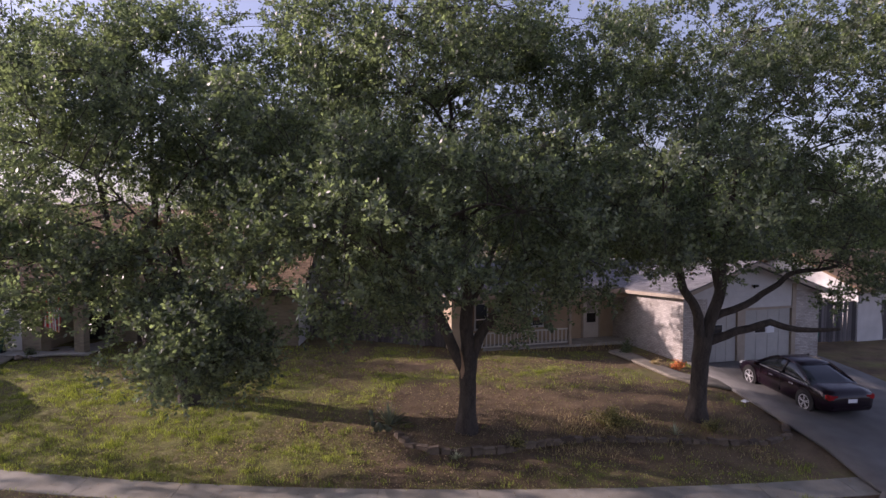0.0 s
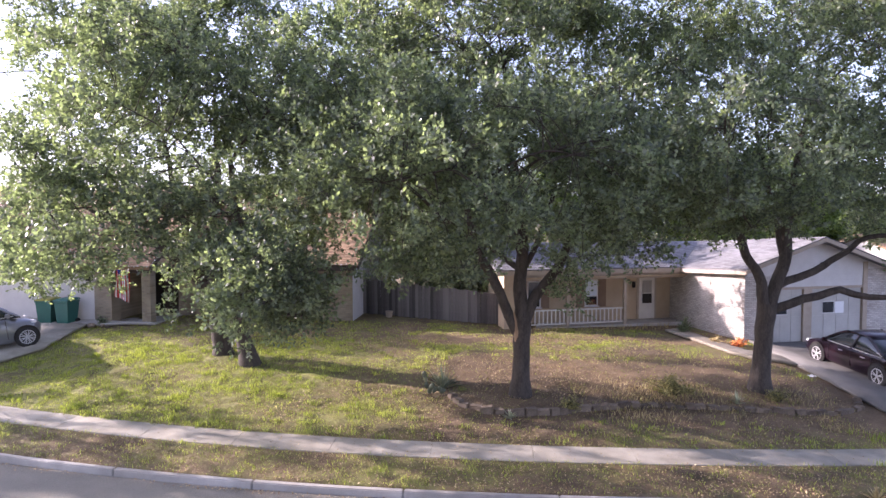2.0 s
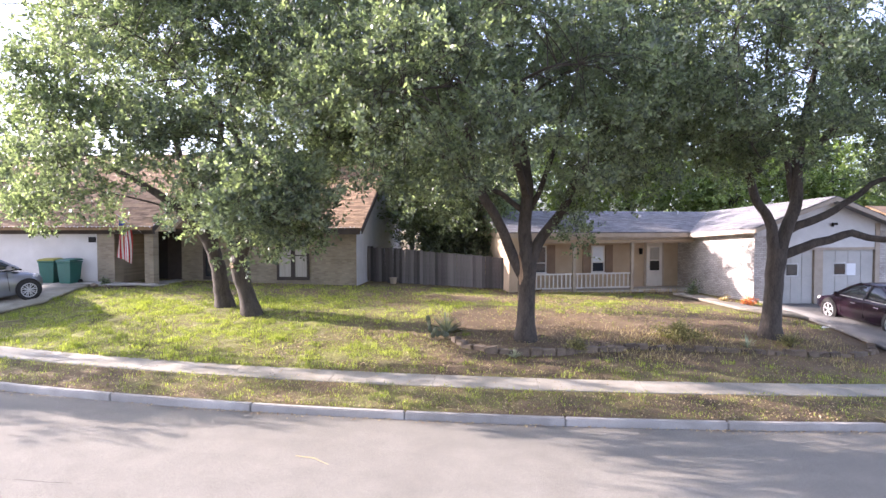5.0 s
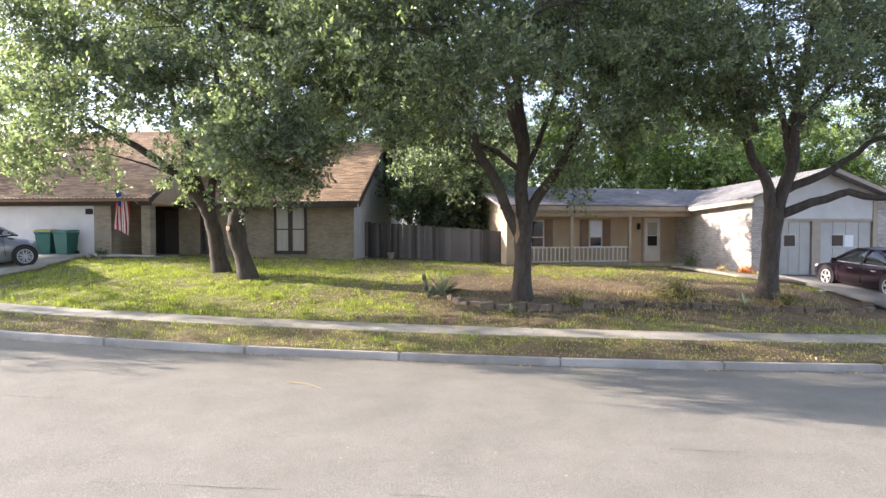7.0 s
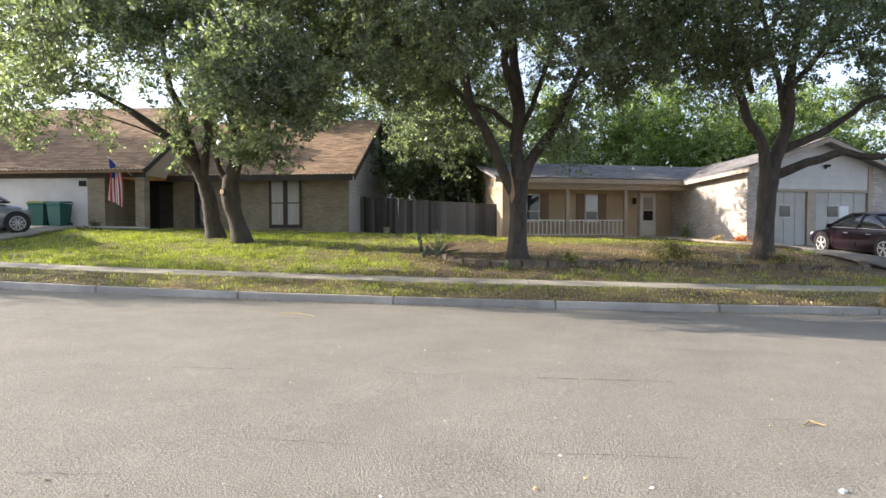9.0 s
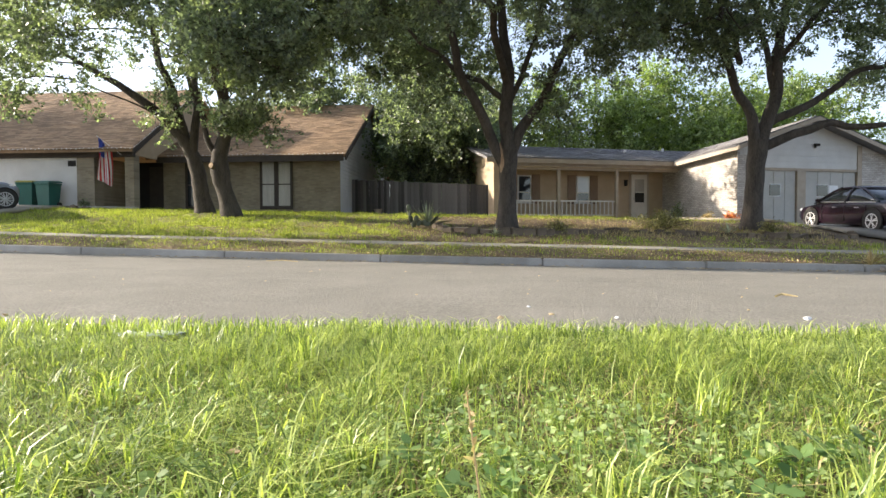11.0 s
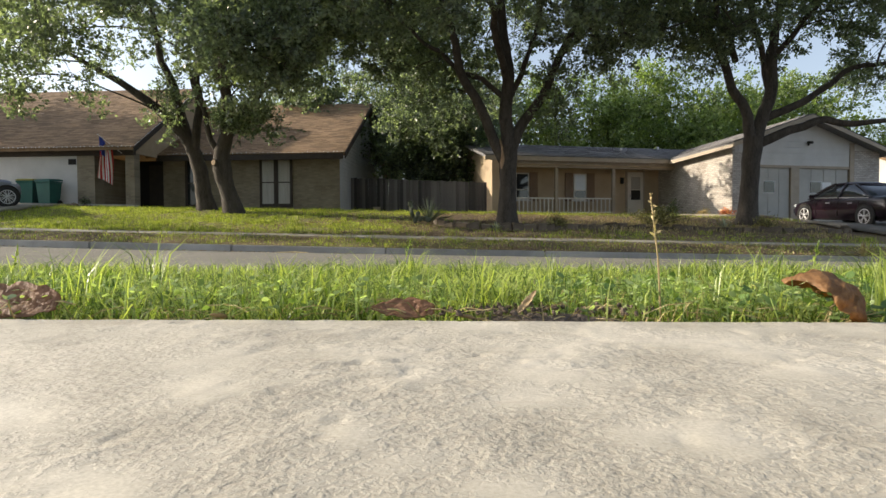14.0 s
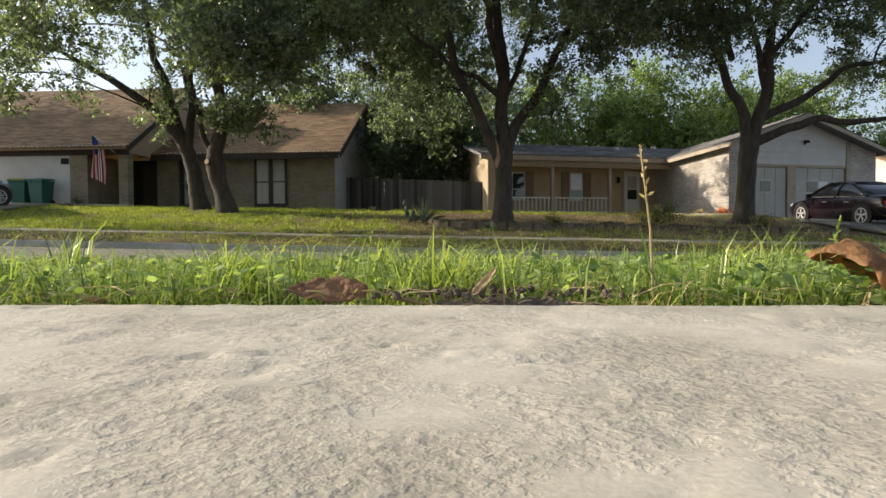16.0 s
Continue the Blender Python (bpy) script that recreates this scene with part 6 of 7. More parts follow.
def prickly_pear(x, y, seed):
    r = np.random.default_rng(seed)
    t = thing("prickly_pear", "small prickly pear cactus with flat green pads", "cactus", Matrix.Translation((x, y, zl(x, y))))
    spots = [(0, 0, 0.14, 0), (-0.12, 0, 0.36, -15), (-0.16, 0.02, 0.6, 5), (0.2, 0, 0.18, 30), (0.36, 0.05, 0.2, 60), (0.1, -0.08, 0.34, 20), (0.5, 0, 0.14, 80), (-0.2, 0.02, 0.78, -5)]
    spots = [(a * 0.75, b, c * 0.72, d) for a, b, c, d in spots]
    for px, py, pz, tilt in spots:
        bm = bmesh.new()
        bmesh.ops.create_icosphere(bm, subdivisions=2, radius=1, matrix=pose(px, py, pz, 0, tilt, r.uniform(-40, 40)) @ Matrix.Diagonal((0.075, 0.025, 0.11, 1)))
        part("pad", bm, M_CACTUS, t, smooth=True)
    return t


prickly_pear(-1.95, 17.5, 1)
yucca(-1.6, 17.95, 0.8, 2, M_YUCCA, "spiky grey-green yucca on the lawn", 46)
yucca(0.35, 16.1, 0.3, 3, M_YUCCA, "small pale spiky plant before the edging", 18)
yucca(6.9, 17.9, 0.45, 4, M_YUCCA, "pale spiky plant behind the edging", 16)


def shrub(x, y, wide, high, seed, label, material, n=1400, leafsize=0.05):
    r = np.random.default_rng(seed)
    t = thing("shrub", label, "shrub", Matrix.Translation((x, y, zl(x, y))))
    v, f = [], []
    tips = []
    for i in range(26):
        a, k = r.uniform(0, 6.28), r.uniform(0.1, 1)
        tip = (math.cos(a) * wide * k, math.sin(a) * wide * k * 0.7, high * r.uniform(0.5, 1.05) * (1.1 - 0.5 * k))
        tube([(0, 0, -0.05), (tip[0] * 0.4, tip[1] * 0.4, tip[2] * 0.6), tip], [0.012, 0.008, 0.003], 4, v, f)
        tips.append(tip)
    mesh_of("stems", v, f, M_BARK, t)
    tips = np.array(tips)
    c = tips[r.integers(0, len(tips), n)] * r.uniform(0.35, 1.05, (n, 1)) + r.normal(0, 0.07, (n, 3))
    d = r.normal(size=(n, 3))
    d /= np.linalg.norm(d, axis=1)[:, None]
    e = np.cross(d, r.normal(size=(n, 3)))
    e /= np.linalg.norm(e, axis=1)[:, None]
    tagged(quads("foliage", np.stack([c - d * leafsize, c + e * leafsize * 0.4, c + d * leafsize, c - e * leafsize * 0.4], 1), material, t), kind="stuff")
    return t


shrub(5.2, 18.3, 0.95, 0.6, 5, "loose twiggy olive shrub behind the edging", M_TWIGGY, 1800, 0.04)
shrub(2.0, 16.75, 0.35, 0.4, 6, "small olive shrub at the edging", M_TWIGGY, 500, 0.04)
shrub(8.2, 18.2, 0.4, 0.4, 8, "dry olive weeds at a tree foot", M_TWIGGY, 500, 0.04)
shrub(7.9, 26.1, 0.3, 0.7, 9, "thin dark shrub beside the path", M_LEAF, 500)
for x, y, k in ((8.55, 24.35, 10), (9.1, 23.75, 11), (9.4, 24.2, 12)):
    t = shrub(x, y, 0.26, 0.3, k, "low flowering plant against the brick wall", M_FLOWER if k != 10 else M_STRAW, 320, 0.045)
yucca(8.9, 13.2, 0.45, 14, M_LAWN, "tuft of long grass at the kerb end", 40)
yucca(7.9, 13.1, 0.35, 15, M_STRAW, "dry grass tuft at the kerb end", 40)


def pot(x, y):
    t = thing("bucket", "small pale bucket standing by the fence", "bucket", Matrix.Translation((x, y, zl(x, y))))
    bm = bmesh.new()
    bmesh.ops.create_cone(bm, cap_ends=True, segments=20, radius1=0.13, radius2=0.17, depth=0.28, matrix=Matrix.Translation((0, 0, 0.14)))
    part("body", bm, M_TANTRIM, t, smooth=False)
    bm = bmesh.new()
    bmesh.ops.create_cone(bm, cap_ends=False, segments=20, radius1=0.18, radius2=0.18, depth=0.03, matrix=Matrix.Translation((0, 0, 0.27)))
    part("rim", bm, M_TANTRIM, t)


pot(-4.9, 27.8)

# ---- the near grass strip ----
def strip_keep(x, y):
    soil = np.exp(-(((x - 0.13) / 0.1) ** 2 + ((y - 0.48) / 0.06) ** 2))
    return np.clip(0.72 + 0.35 * np.clip((y - 0.5) / 0.3, 0, 1) + 0.3 * rough(x, y, 9, 31) - 0.95 * soil, 0, 1)


at = scatter(118000, -1.7, 1.7, 0.462, NEAR_KERB, strip_keep, 41)
r_ = np.random.default_rng(42)
tall = (0.35 + 0.7 * rough(at[:, 0], at[:, 1], 7, 33)) * (0.45 + 0.95 * rough(at[:, 0], at[:, 1], 38, 34)) * r_.uniform(0.7, 1.35, len(at)) * np.clip(0.5 + (at[:, 1] - 0.465) / 0.2, 0.5, 1.0)
blades("verge_grass", at, r_.uniform(0.02, 0.071, len(at)) * tall, r_.uniform(0.001, 0.0026, len(at)), 2.3, M_GRASS, None, 43, "short bright green sunlit grass")
at = scatter(74000, -7, 7, 0.465, NEAR_KERB + 0.01, lambda x, y: (np.abs(x) > 1.62) * np.clip((8.2 - np.abs(x)) / 5, 0, 1) * (0.35 + 0.9 * rough(x, y, 3.0, 46)), 44)
blades("verge_grass", at, r_.uniform(0.025, 0.065, len(at)), r_.uniform(0.004, 0.009, len(at)), 1.3, M_GRASS, None, 45, "short bright green sunlit grass")
at = scatter(9000, -4, 4, NEAR_KERB - 0.2, NEAR_KERB + 0.015, lambda x, y: np.full(x.shape, 1.0), 54)
blades("verge_grass", at, r_.uniform(0.03, 0.07, len(at)), r_.uniform(0.002, 0.004, len(at)), 1.1, M_GRASS, None, 55, "longer grass hanging over the kerb")
at = scatter(16000, -1.3, 1.3, 0.458, 1.3, lambda x, y: np.clip(0.12 + 0.5 * np.exp(-(y - 0.46) / 0.09) * rough(x, y, 8, 88) * (0.35 + 0.65 * (x > 0.2)), 0, 1), 46)
blades("verge_straw", at, r_.uniform(0.01, 0.05, len(at)), r_.uniform(0.001, 0.0024, len(at)), 2.6, M_STRAW, None, 47, "dry straw between the grass")
at = scatter(900, -1.6, 1.6, 0.47, 1.75, lambda x, y: np.full(x.shape, 0.8), 48)
blades("verge_seed_stalks", at, r_.uniform(0.05, 0.098, len(at)), r_.uniform(0.0012, 0.002, len(at)), 0.6, M_GRASS, None, 49, "thin tall grass stalks")


def clover(count, seed, far, leaf0, leaf1, tall, material, keep):
    """Broad-leaved weeds: low stems with small pointed leaves."""
    r = np.random.default_rng(seed)
    at = scatter(count, -1.3, 1.3, 0.462, far, keep, seed + 2)
    q, st = [], []
    for p in at:
        h = r.uniform(0.014, tall)
        for i in range(int(r.integers(4, 10))):
            a = r.uniform(0, 6.28)
            d = np.array([math.cos(a), math.sin(a), r.uniform(-0.2, 0.7)])
            l = r.uniform(leaf0, leaf1)
            s_ = np.array([-math.sin(a), math.cos(a), r.normal(0, 0.3)]) * l * r.uniform(0.3, 0.45)
            b = p + np.array([0, 0, h * r.uniform(0.35, 1.0)]) + d * 0.003
            q.append([b, b + d * l * 0.3 + s_ * 0.9, b + d * l * 0.7 + s_ * 0.8, b + d * l, b + d * l * 0.7 - s_ * 0.8, b + d * l * 0.3 - s_ * 0.9])
        lean = r.normal(0, 0.006, 3)
        st.append([p + (-0.0007, 0, 0), p + (0.0007, 0, 0), p + (0.0005, 0, h) + lean, p + (-0.0005, 0, h) + lean])
    tagged(quads("verge_weeds", np.array(q), material, None, "small broad-leaved green weeds", 6), kind="stuff")
    tagged(quads("weed_stems", np.array(st), material, None, "thin green weed stems"), kind="stuff")


clover(3200, 51, 1.0, 0.004, 0.0105, 0.05, M_WEED, lambda x, y: 0.2 + 0.8 * rough(x, y, 7, 52))
clover(420, 71, 0.8, 0.009, 0.019, 0.045, M_DOCK, lambda x, y: 0.9 * rough(x, y, 5, 72) ** 2 + 0.5 * (np.abs(x - 0.62) < 0.3))


def dead_leaf(x, y, z, length, width, start, end, turn, label, material, cup=0.25, twist=30.0, roll=0.0):
    """A large dry leaf. Its midrib leaves the ground at the angle start and bends on to the angle end; the blade is cupped and crinkled."""
    t = thing("dead_leaf", label, "leaf", pose(x, y, z, roll, 0, turn), "large dead leaves")
    verts, faces, n, m = [], [], 18, 8
    p = Vector((0, 0, 0.002))
    for i in range(n + 1):
        u = i / n
        a = radians(start + (end - start) * u)
        d = Vector((math.cos(a), 0, math.sin(a)))
        nrm = Vector((-math.sin(a), 0, math.cos(a)))
        w = width * (math.sin(math.pi * min(1, 0.06 + 0.92 * u)) ** 0.65) * (1.1 - 0.3 * u)
        c = radians(twist * (u - 0.3))
        across = Vector((0, 1, 0)) * math.cos(c) + nrm * math.sin(c)
        lift = nrm * math.cos(c) - Vector((0, 1, 0)) * math.sin(c)
        for j in range(m + 1):
            k = j / m * 2 - 1
            crinkle = 0.028 * width * (math.sin(17 * u + 4 * k) + math.sin(31 * u - 7 * k) * 0.6)
            w_ = w * (1 + 0.09 * math.sin(26 * u + 2 * k) + 0.06 * math.sin(47 * u))
            verts.append(tuple(p + across * (k * w_ * 0.5) + lift * (cup * w * k * k + crinkle)))
        p = p + d * (length / n)
    for i in range(n):
        for j in range(m):
            a = i * (m + 1) + j
            faces.append((a, a + 1, a + m + 2, a + m + 1))
    ob = mesh_of("blade", verts, faces, material, t, smooth=True)
    sol = ob.modifiers.new("thickness", "SOLIDIFY")
    sol.thickness = 0.0007
    v, f = [], []
    tube([(-0.018, 0.002, 0.0), (-0.006, 0, 0.003), (0.004, 0, 0.003)], [0.0008, 0.001, 0.0007], 6, v, f)
    mesh_of("stalk", v, f, M_STRAW, t)
    return t


dead_leaf(0.435, 0.466, -0.004, 0.104, 0.07, 88, 226, -25, "large curled brown dead leaf standing in the grass", M_DEAD, 0.34, 30)
dead_leaf(0.503, 0.463, -0.004, 0.034, 0.012, 8, 24, 165, "small orange fallen leaf at the pavement edge", M_ORANGE, 0.3, 10)
dead_leaf(0.016, 0.47, 0.007, 0.066, 0.026, -2, 6, 177, "flat dark brown dead leaf at the pavement edge", M_DEADRED, 0.12, 15, -50)
dead_leaf(-0.385, 0.472, 0.014, 0.135, 0.046, -4, 6, 177, "long reddish-brown dead leaf beside the pavement", M_DEADRED, 0.12, 20, -55)
dead_leaf(0.10, 0.475, 0.001, 0.035, 0.012, 25, 60, 40, "pale narrow curled leaf at the pavement edge", M_LITTER, 0.3, 10)
dead_leaf(0.60, 0.49, 0.0, 0.06, 0.035, 10, 40, 120, "brown dead leaf among weeds", M_DEAD, 0.3, 20)
for i in range(40):
    dead_leaf(rng.uniform(-1.2, 1.3), 0.47 + rng.uniform(0, 1) ** 2 * 0.25, -0.004, rng.uniform(0.014, 0.035), rng.uniform(0.007, 0.014), rng.uniform(0, 12), rng.uniform(10, 40), rng.uniform(0, 360), "small dry leaf scrap at the pavement edge", M_LITTER, 0.3, 20)


def stalk(x, y, h, lean, seed, label, material):
    t = thing("grass_stalk", label, "grass", Matrix.Translation((x, y, float(land(x, y)))))
    v, f = [], []
    tube([(0, 0, -0.01), (lean * 0.3, 0, h * 0.5), (lean, 0, h)], [0.0011, 0.0009, 0.0006], 6, v, f)
    mesh_of("stem", v, f, material, t)
    r = np.random.default_rng(seed)
    q = []
    for i in range(26):
        u = 0.62 + 0.38 * i / 26
        p = np.array([lean * u ** 1.5, 0, h * u])
        d = r.normal(0, 1, 3) * 0.003 + np.array([0, 0, 0.005])
        s_ = np.cross(d, r.normal(size=3))
        s_ = s_ / (np.linalg.norm(s_) + 1e-9) * 0.0013
        q.append([p, p + d * 0.5 + s_, p + d, p + d * 0.5 - s_])
    quads("seed_head", np.array(q), material, t)


stalk(0.25, 0.5, 0.138, -0.012, 1, "tall dry straw-coloured grass stalk", M_STRAW)
stalk(-0.1, 1.06, 0.11, 0.02, 2, "tall green grass stalk with seeds", M_GRASS)
stalk(0.52, 0.74, 0.09, 0.012, 3, "green grass stalk with seeds", M_GRASS)
stalk(-0.55, 0.6, 0.085, 0.015, 4, "green grass stalk with seeds", M_GRASS)

def tuft(x, y, h, n, seed):
    r = np.random.default_rng(seed)
    px, py = x + r.normal(0, 0.012, n), y + r.normal(0, 0.012, n)
    at = np.stack([px, py, land(px, py)], 1)
    blades("grass_tuft", at, r.uniform(0.4, 1.0, n) * h, r.uniform(0.0014, 0.0028, n), 0.8, M_GRASS, None, seed, "tall green grass tuft at the pavement edge")


for i, (x, y, h) in enumerate(((-0.42, 0.56, 0.1), (0.5, 0.53, 0.095), (0.56, 0.6, 0.1), (-0.2, 0.62, 0.07), (0.12, 0.7, 0.07), (0.36, 0.62, 0.075), (-0.6, 0.66, 0.09), (0.8, 0.7, 0.1), (0.66, 0.85, 0.08), (-0.75, 0.72, 0.1), (-0.5, 0.85, 0.115), (-0.3, 0.95, 0.085), (0.75, 0.85, 0.11), (0.55, 0.95, 0.1), (-0.95, 0.8, 0.12), (1.0, 0.9, 0.12), (0.2, 1.1, 0.09), (-0.1, 1.25, 0.1))):
    tuft(x, y, 1.25 * h, 46, 60 + i)


def lying_straw(count, seed):
    """Broken dry stems lying criss-cross at the foot of the grass."""
    r = np.random.default_rng(seed)
    q = []
    for i in range(count):
        x, y = r.uniform(-0.9, 1.0), 0.462 + 0.16 * r.uniform() ** 1.7
        a, l, w = r.normal(0, 0.7), r.uniform(0.012, 0.05), r.uniform(0.0004, 0.0008)
        z = float(land(x, y)) + r.uniform(0.004, 0.02)
        d = np.array([math.cos(a), math.sin(a) * 0.6, r.normal(0, 0.18)])
        s_ = np.array([0, 0.5, 0.8]) * w
        p = np.array([x, y, z])
        sag = np.array([0, 0, 0.08 * l])
        q.append([p - d * l / 2 - s_, p - d * l / 2 + s_, p + sag + s_, p + sag - s_])
        q.append([p + sag - s_, p + sag + s_, p + d * l / 2 + s_ * 0.6, p + d * l / 2 - s_ * 0.6])
    tagged(quads("lying_straw", np.array(q), M_STRAW, None, "broken dry stems lying at the pavement edge"), kind="stuff")


lying_straw(260, 91)


def soil_patch():
    """Bare dark soil with clods between the grass and the pavement."""
    r = np.random.default_rng(77)
    bm = bmesh.new()
    n = 26
    grid = []
    for i in range(n + 1):
        row = []
        for j in range(9):
            x, y = 0.0 + 0.27 * i / n, 0.452 + 0.1 * j / 8
            edge = math.sin(math.pi * i / n) * math.sin(math.pi * (0.12 + 0.85 * j / 8))
            row.append(bm.verts.new((x, y, float(land(x, y)) - 0.006 + 0.014 * edge + r.uniform(0, 0.006) * edge)))
        grid.append(row)
    for i in range(n):
        for j in range(8):
            bm.faces.new((grid[i][j], grid[i + 1][j], grid[i + 1][j + 1], grid[i][j + 1]))
    for i in range(90):
        x, y, k = r.uniform(0.02, 0.25), r.uniform(0.46, 0.54), r.uniform(0.0015, 0.005)
        bmesh.ops.create_icosphere(bm, subdivisions=1, radius=k, matrix=pose(x, y, 0.004 + 0.3 * k, r.uniform(0, 90), r.uniform(0, 90), 0) @ Matrix.Diagonal((1, 0.8, 0.6, 1)))
    o = part("soil_patch", bm, M_DIRT, None, "bare dark soil with small clods")
    tagged(o, "bare dark soil with small clods beside the pavement", "soil", kind="stuff")


soil_patch()

# ---- cracks in the asphalt ----
def crack(x0, x1, y, drift, wide, seed):
    """A thin wandering dark line on the road, broken here and there."""
    r = np.random.default_rng(seed)
    n = int((x1 - x0) / 0.05)
    walk_ = np.cumsum(r.normal(0, 0.006, n + 1))
    xs = np.linspace(x0, x1, n + 1)
    ys = y + drift * (xs - x0) + walk_ - np.linspace(0, walk_[-1], n + 1)
    w = wide * np.clip(r.uniform(0.2, 1.2, n + 1) * (1.5 * rough(xs, ys, 3.0, seed) - 0.35), 0.0, 1) * 0.7
    verts = [(x, v + sd * h, zl(x, v) + 0.004) for x, v, h in zip(xs, ys, w) for sd in (-0.5, 0.5)]
    faces = [(2 * i, 2 * i + 2, 2 * i + 3, 2 * i + 1) for i in range(n) if w[i] > 0.12 * wide]
    ob = mesh_of("road_crack", verts, faces, M_TAR)
    tagged(ob, "thin dark crack across worn asphalt", "crack", "cracks in the road", "structure")


for x0, x1, y, drift, wide in ((-4.6, 2.2, 5.5, 0.01, 0.03), (-1.6, 1.2, 3.78, -0.03, 0.011), (-3.2, -1.9, 3.1, 0.05, 0.012), (1.5, 4.2, 4.5, 0.06, 0.014), (-7.5, -2.5, 8.2, -0.02, 0.03), (2.0, 7.0, 7.2, 0.03, 0.025)):
    crack(x0, x1, y, drift, wide, int(1000 + 10 * y))

# ---- small litter on the road ----
def pebble(x, y, k, material, label):
    t = bmesh.new()
    bmesh.ops.create_icosphere(t, subdivisions=1, radius=k, matrix=Matrix.Diagonal((1, 0.7, 0.5, 1)))
    for v in t.verts:
        v.co += Vector(rng.normal(0, 0.15 * k, 3))
    o = part("litter", t, material, None, label)
    o.location = (x, y, zl(x, y) + 0.3 * k)
    tagged(o, label, "litter", "litter on the road")


for x, y, k in ((1.84, 3.3, 0.022), (0.89, 3.26, 0.014), (0.69, 2.54, 0.013), (-0.65, 2.66, 0.014), (0.47, 3.66, 0.012), (-0.47, 3.03, 0.012)):
    pebble(x, y, k, M_PAPER, "small pale scrap lying on the asphalt")
for x, y, k in ((-2.24, 3.06, 0.016), (0.3, 3.19, 0.016), (0.57, 3.35, 0.014)):
    pebble(x, y, k, M_LITTER, "small dry leaf scrap on the asphalt")
for i in range(40):
    pebble(rng.uniform(-4, 5), rng.uniform(2.2, 7.5), rng.uniform(0.005, 0.011), M_LITTER, "small dry leaf scrap on the asphalt")
for x, y, a, l in ((-3.06, 9.6, -25, 0.7), (2.24, 4.4, 5, 0.14)):
    v, f = [], []
    tube([(-l / 2, 0, 0.01), (0, 0.05, 0.02), (l / 2, -0.02, 0.01)], [0.006, 0.008, 0.004], 5, v, f)
    o = mesh_of("twig", v, f, M_STRAW)
    o.matrix_world = pose(x, y, zl(x, y), 0, 0, a)
    tagged(o, "thin dry twig lying on the asphalt", "twig")


# ---- loose sheets ----
def crumpled(x, y, wide, deep, high, turn, seed, name, label, material):
    """A thin sheet lying in folds."""
    r = np.random.default_rng(seed)
    n, m = 16, 8
    ph = r.uniform(0, 6.28, 6)
    verts = []
    for i in range(n + 1):
        for j in range(m + 1):
            u, v = i / n - 0.5, j / m - 0.5
            fold = math.sin(11 * u + ph[0]) * math.cos(7 * v + ph[1]) + 0.6 * math.sin(23 * u + 9 * v + ph[2])
            verts.append((u * wide * (1 + 0.15 * math.sin(9 * v + ph[3])), v * deep * (1 + 0.2 * math.sin(8 * u + ph[4])), high * (0.35 + 0.3 * fold) + r.normal(0, high * 0.05)))
    faces = [(i * (m + 1) + j, (i + 1) * (m + 1) + j, (i + 1) * (m + 1) + j + 1, i * (m + 1) + j + 1) for i in range(n) for j in range(m)]
    ob = mesh_of(name, verts, faces, material, smooth=True)
    ob.matrix_world = pose(x, y, zl(x, y) + 0.002, 0, 0, turn)
    sol = ob.modifiers.new("thickness", "SOLIDIFY")
    sol.thickness = 0.002
    tagged(ob, label, "litter")


crumpled(-0.68, 1.72, 0.17, 0.07, 0.016, 8, 5, "plastic_sheet", "crumpled greyish white plastic lying in the grass", M_PAPER)
crumpled(10.33, 20.63, 0.34, 0.22, 0.03, 30, 6, "paper_scrap", "flat white paper scrap lying beside the driveway", M_PAPER)

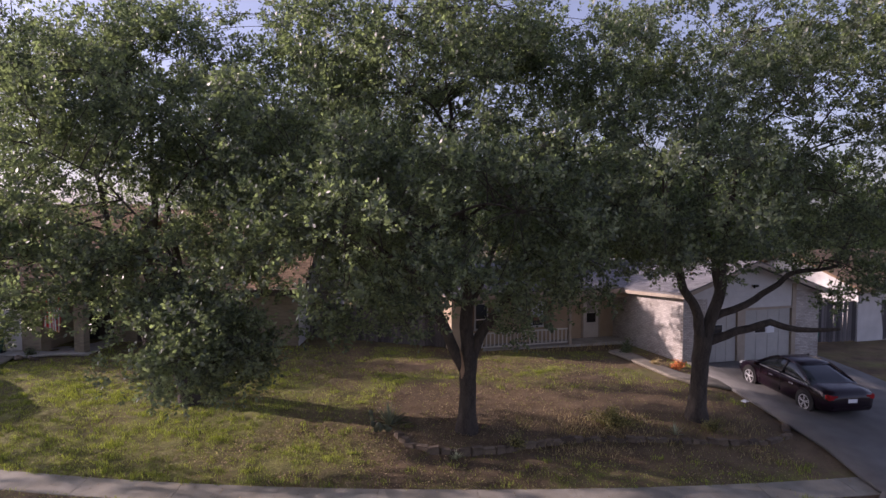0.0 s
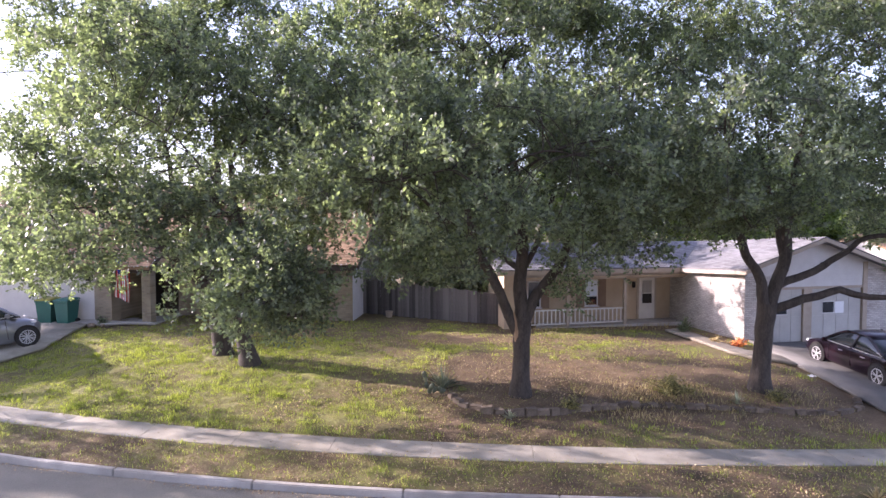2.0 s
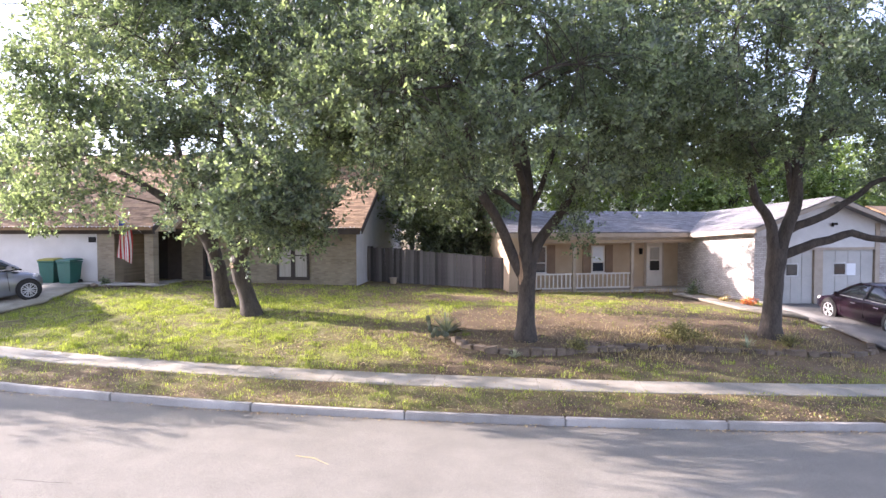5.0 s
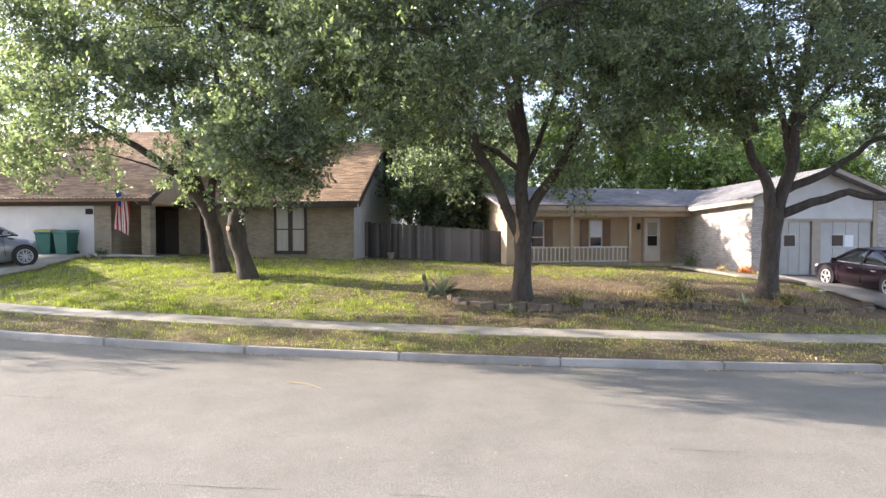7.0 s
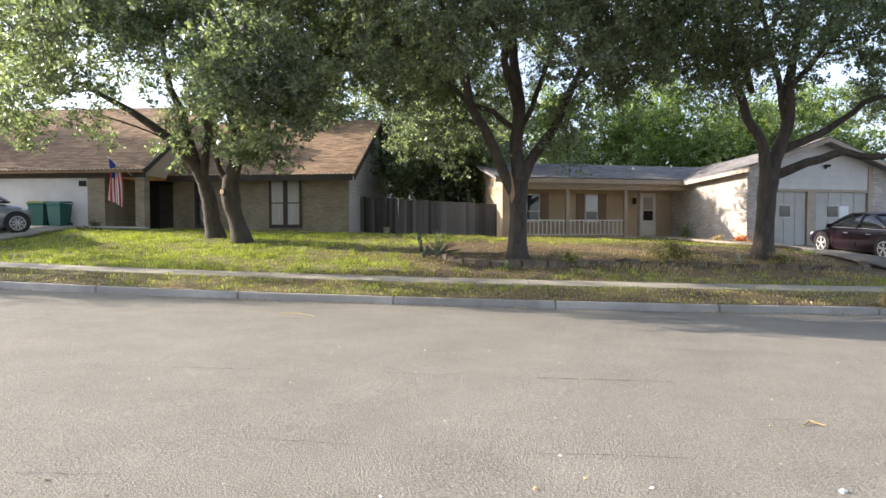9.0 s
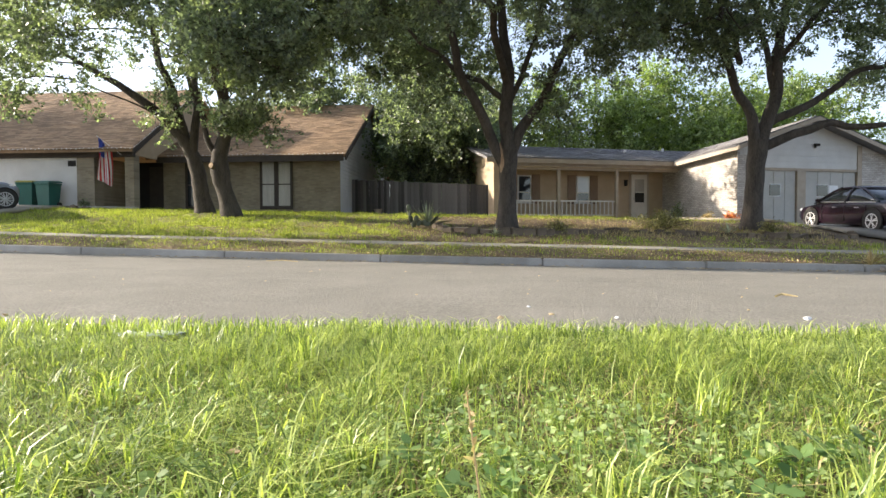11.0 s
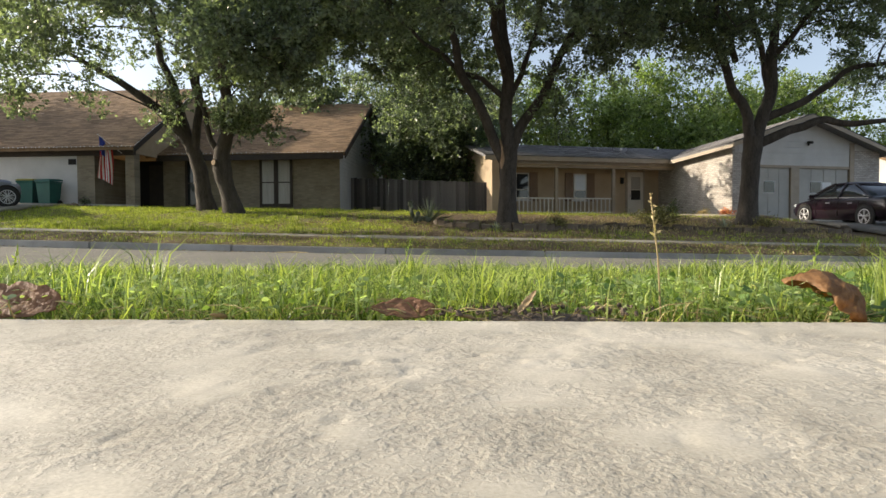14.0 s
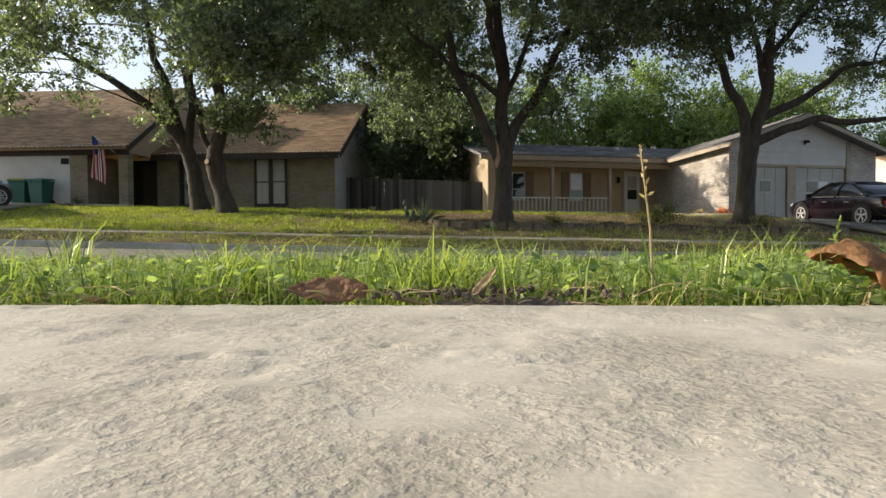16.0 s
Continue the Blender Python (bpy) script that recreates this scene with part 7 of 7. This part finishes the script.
# ---- string of small lights along the eaves ----
def string_lights():
    t = thing("string_lights", "string of small white bulbs along roof edges", "lights", pose(-6.3, 26.4, 0))
    r = np.random.default_rng(21)
    runs = (((-21.0, -2.9, 3.6), (-7.66, -2.9, 3.6)), ((-7.62, -2.9, 3.6), (-7.62, 2.9, 7.24)), ((-7.5, -0.62, 3.55), (0.36, -0.62, 3.55)))
    bm = bmesh.new()
    v, f = [], []
    for a, b in runs:
        a, b = Vector(a), Vector(b)
        n = int((b - a).length / 0.19)
        tube([tuple(a.lerp(b, i / 12)) for i in range(13)], [0.004] * 13, 4, v, f)
        for i in range(n):
            p = a.lerp(b, (i + r.uniform(0.3, 0.7)) / n) + Vector((0, -0.015, r.uniform(-0.02, 0.02)))
            bmesh.ops.create_icosphere(bm, subdivisions=1, radius=0.021, matrix=Matrix.Translation(p))
    tagged(part("bulbs", bm, M_PAPER, t), kind="stuff")
    mesh_of("cable", v, f, M_WHITE, t)


string_lights()

# ---- rocks and a pot beside the entry path ----
def rock(x, y, k, seed):
    r = np.random.default_rng(seed)
    bm = bmesh.new()
    bmesh.ops.create_icosphere(bm, subdivisions=2, radius=k, matrix=Matrix.Diagonal((1.2, 0.9, 0.65, 1)))
    for v in bm.verts:
        v.co *= 1 + r.normal(0, 0.09)
    o = part("rock", bm, M_STONE)
    o.matrix_world = pose(x, y, zl(x, y) + 0.4 * k, 0, 0, r.uniform(0, 360))
    tagged(o, "rough tan rock beside the entry path", "rock", "rocks beside the path")


for i, (x, y, k) in enumerate(((-16.6, 23.05, 0.13), (-16.2, 23.1, 0.17), (-15.8, 23.2, 0.12), (-15.5, 23.05, 0.1), (-16.95, 22.95, 0.1))):
    rock(x, y, k, 30 + i)
shrub(-15.95, 23.4, 0.2, 0.45, 33, "small dark potted plant beside the entry path", M_LEAF, 260, 0.05)

# ---- dry stalks at the foot of the porch ----
q_ = np.random.default_rng(52)
lx, ly = q_.uniform(-8.2, -1.0, 500), q_.uniform(2.7, 3.6, 500)
c_, s_ = math.cos(radians(18)), math.sin(radians(18))
px, py = 9.85 + lx * c_ - ly * s_, 24.95 + lx * s_ + ly * c_
blades("porch_weeds", np.stack([px, py, land(px, py)], 1), q_.uniform(0.08, 0.34, 500), q_.uniform(0.008, 0.016, 500), 0.7, M_STRAW, None, 53, "dry pale weeds along the porch foot")
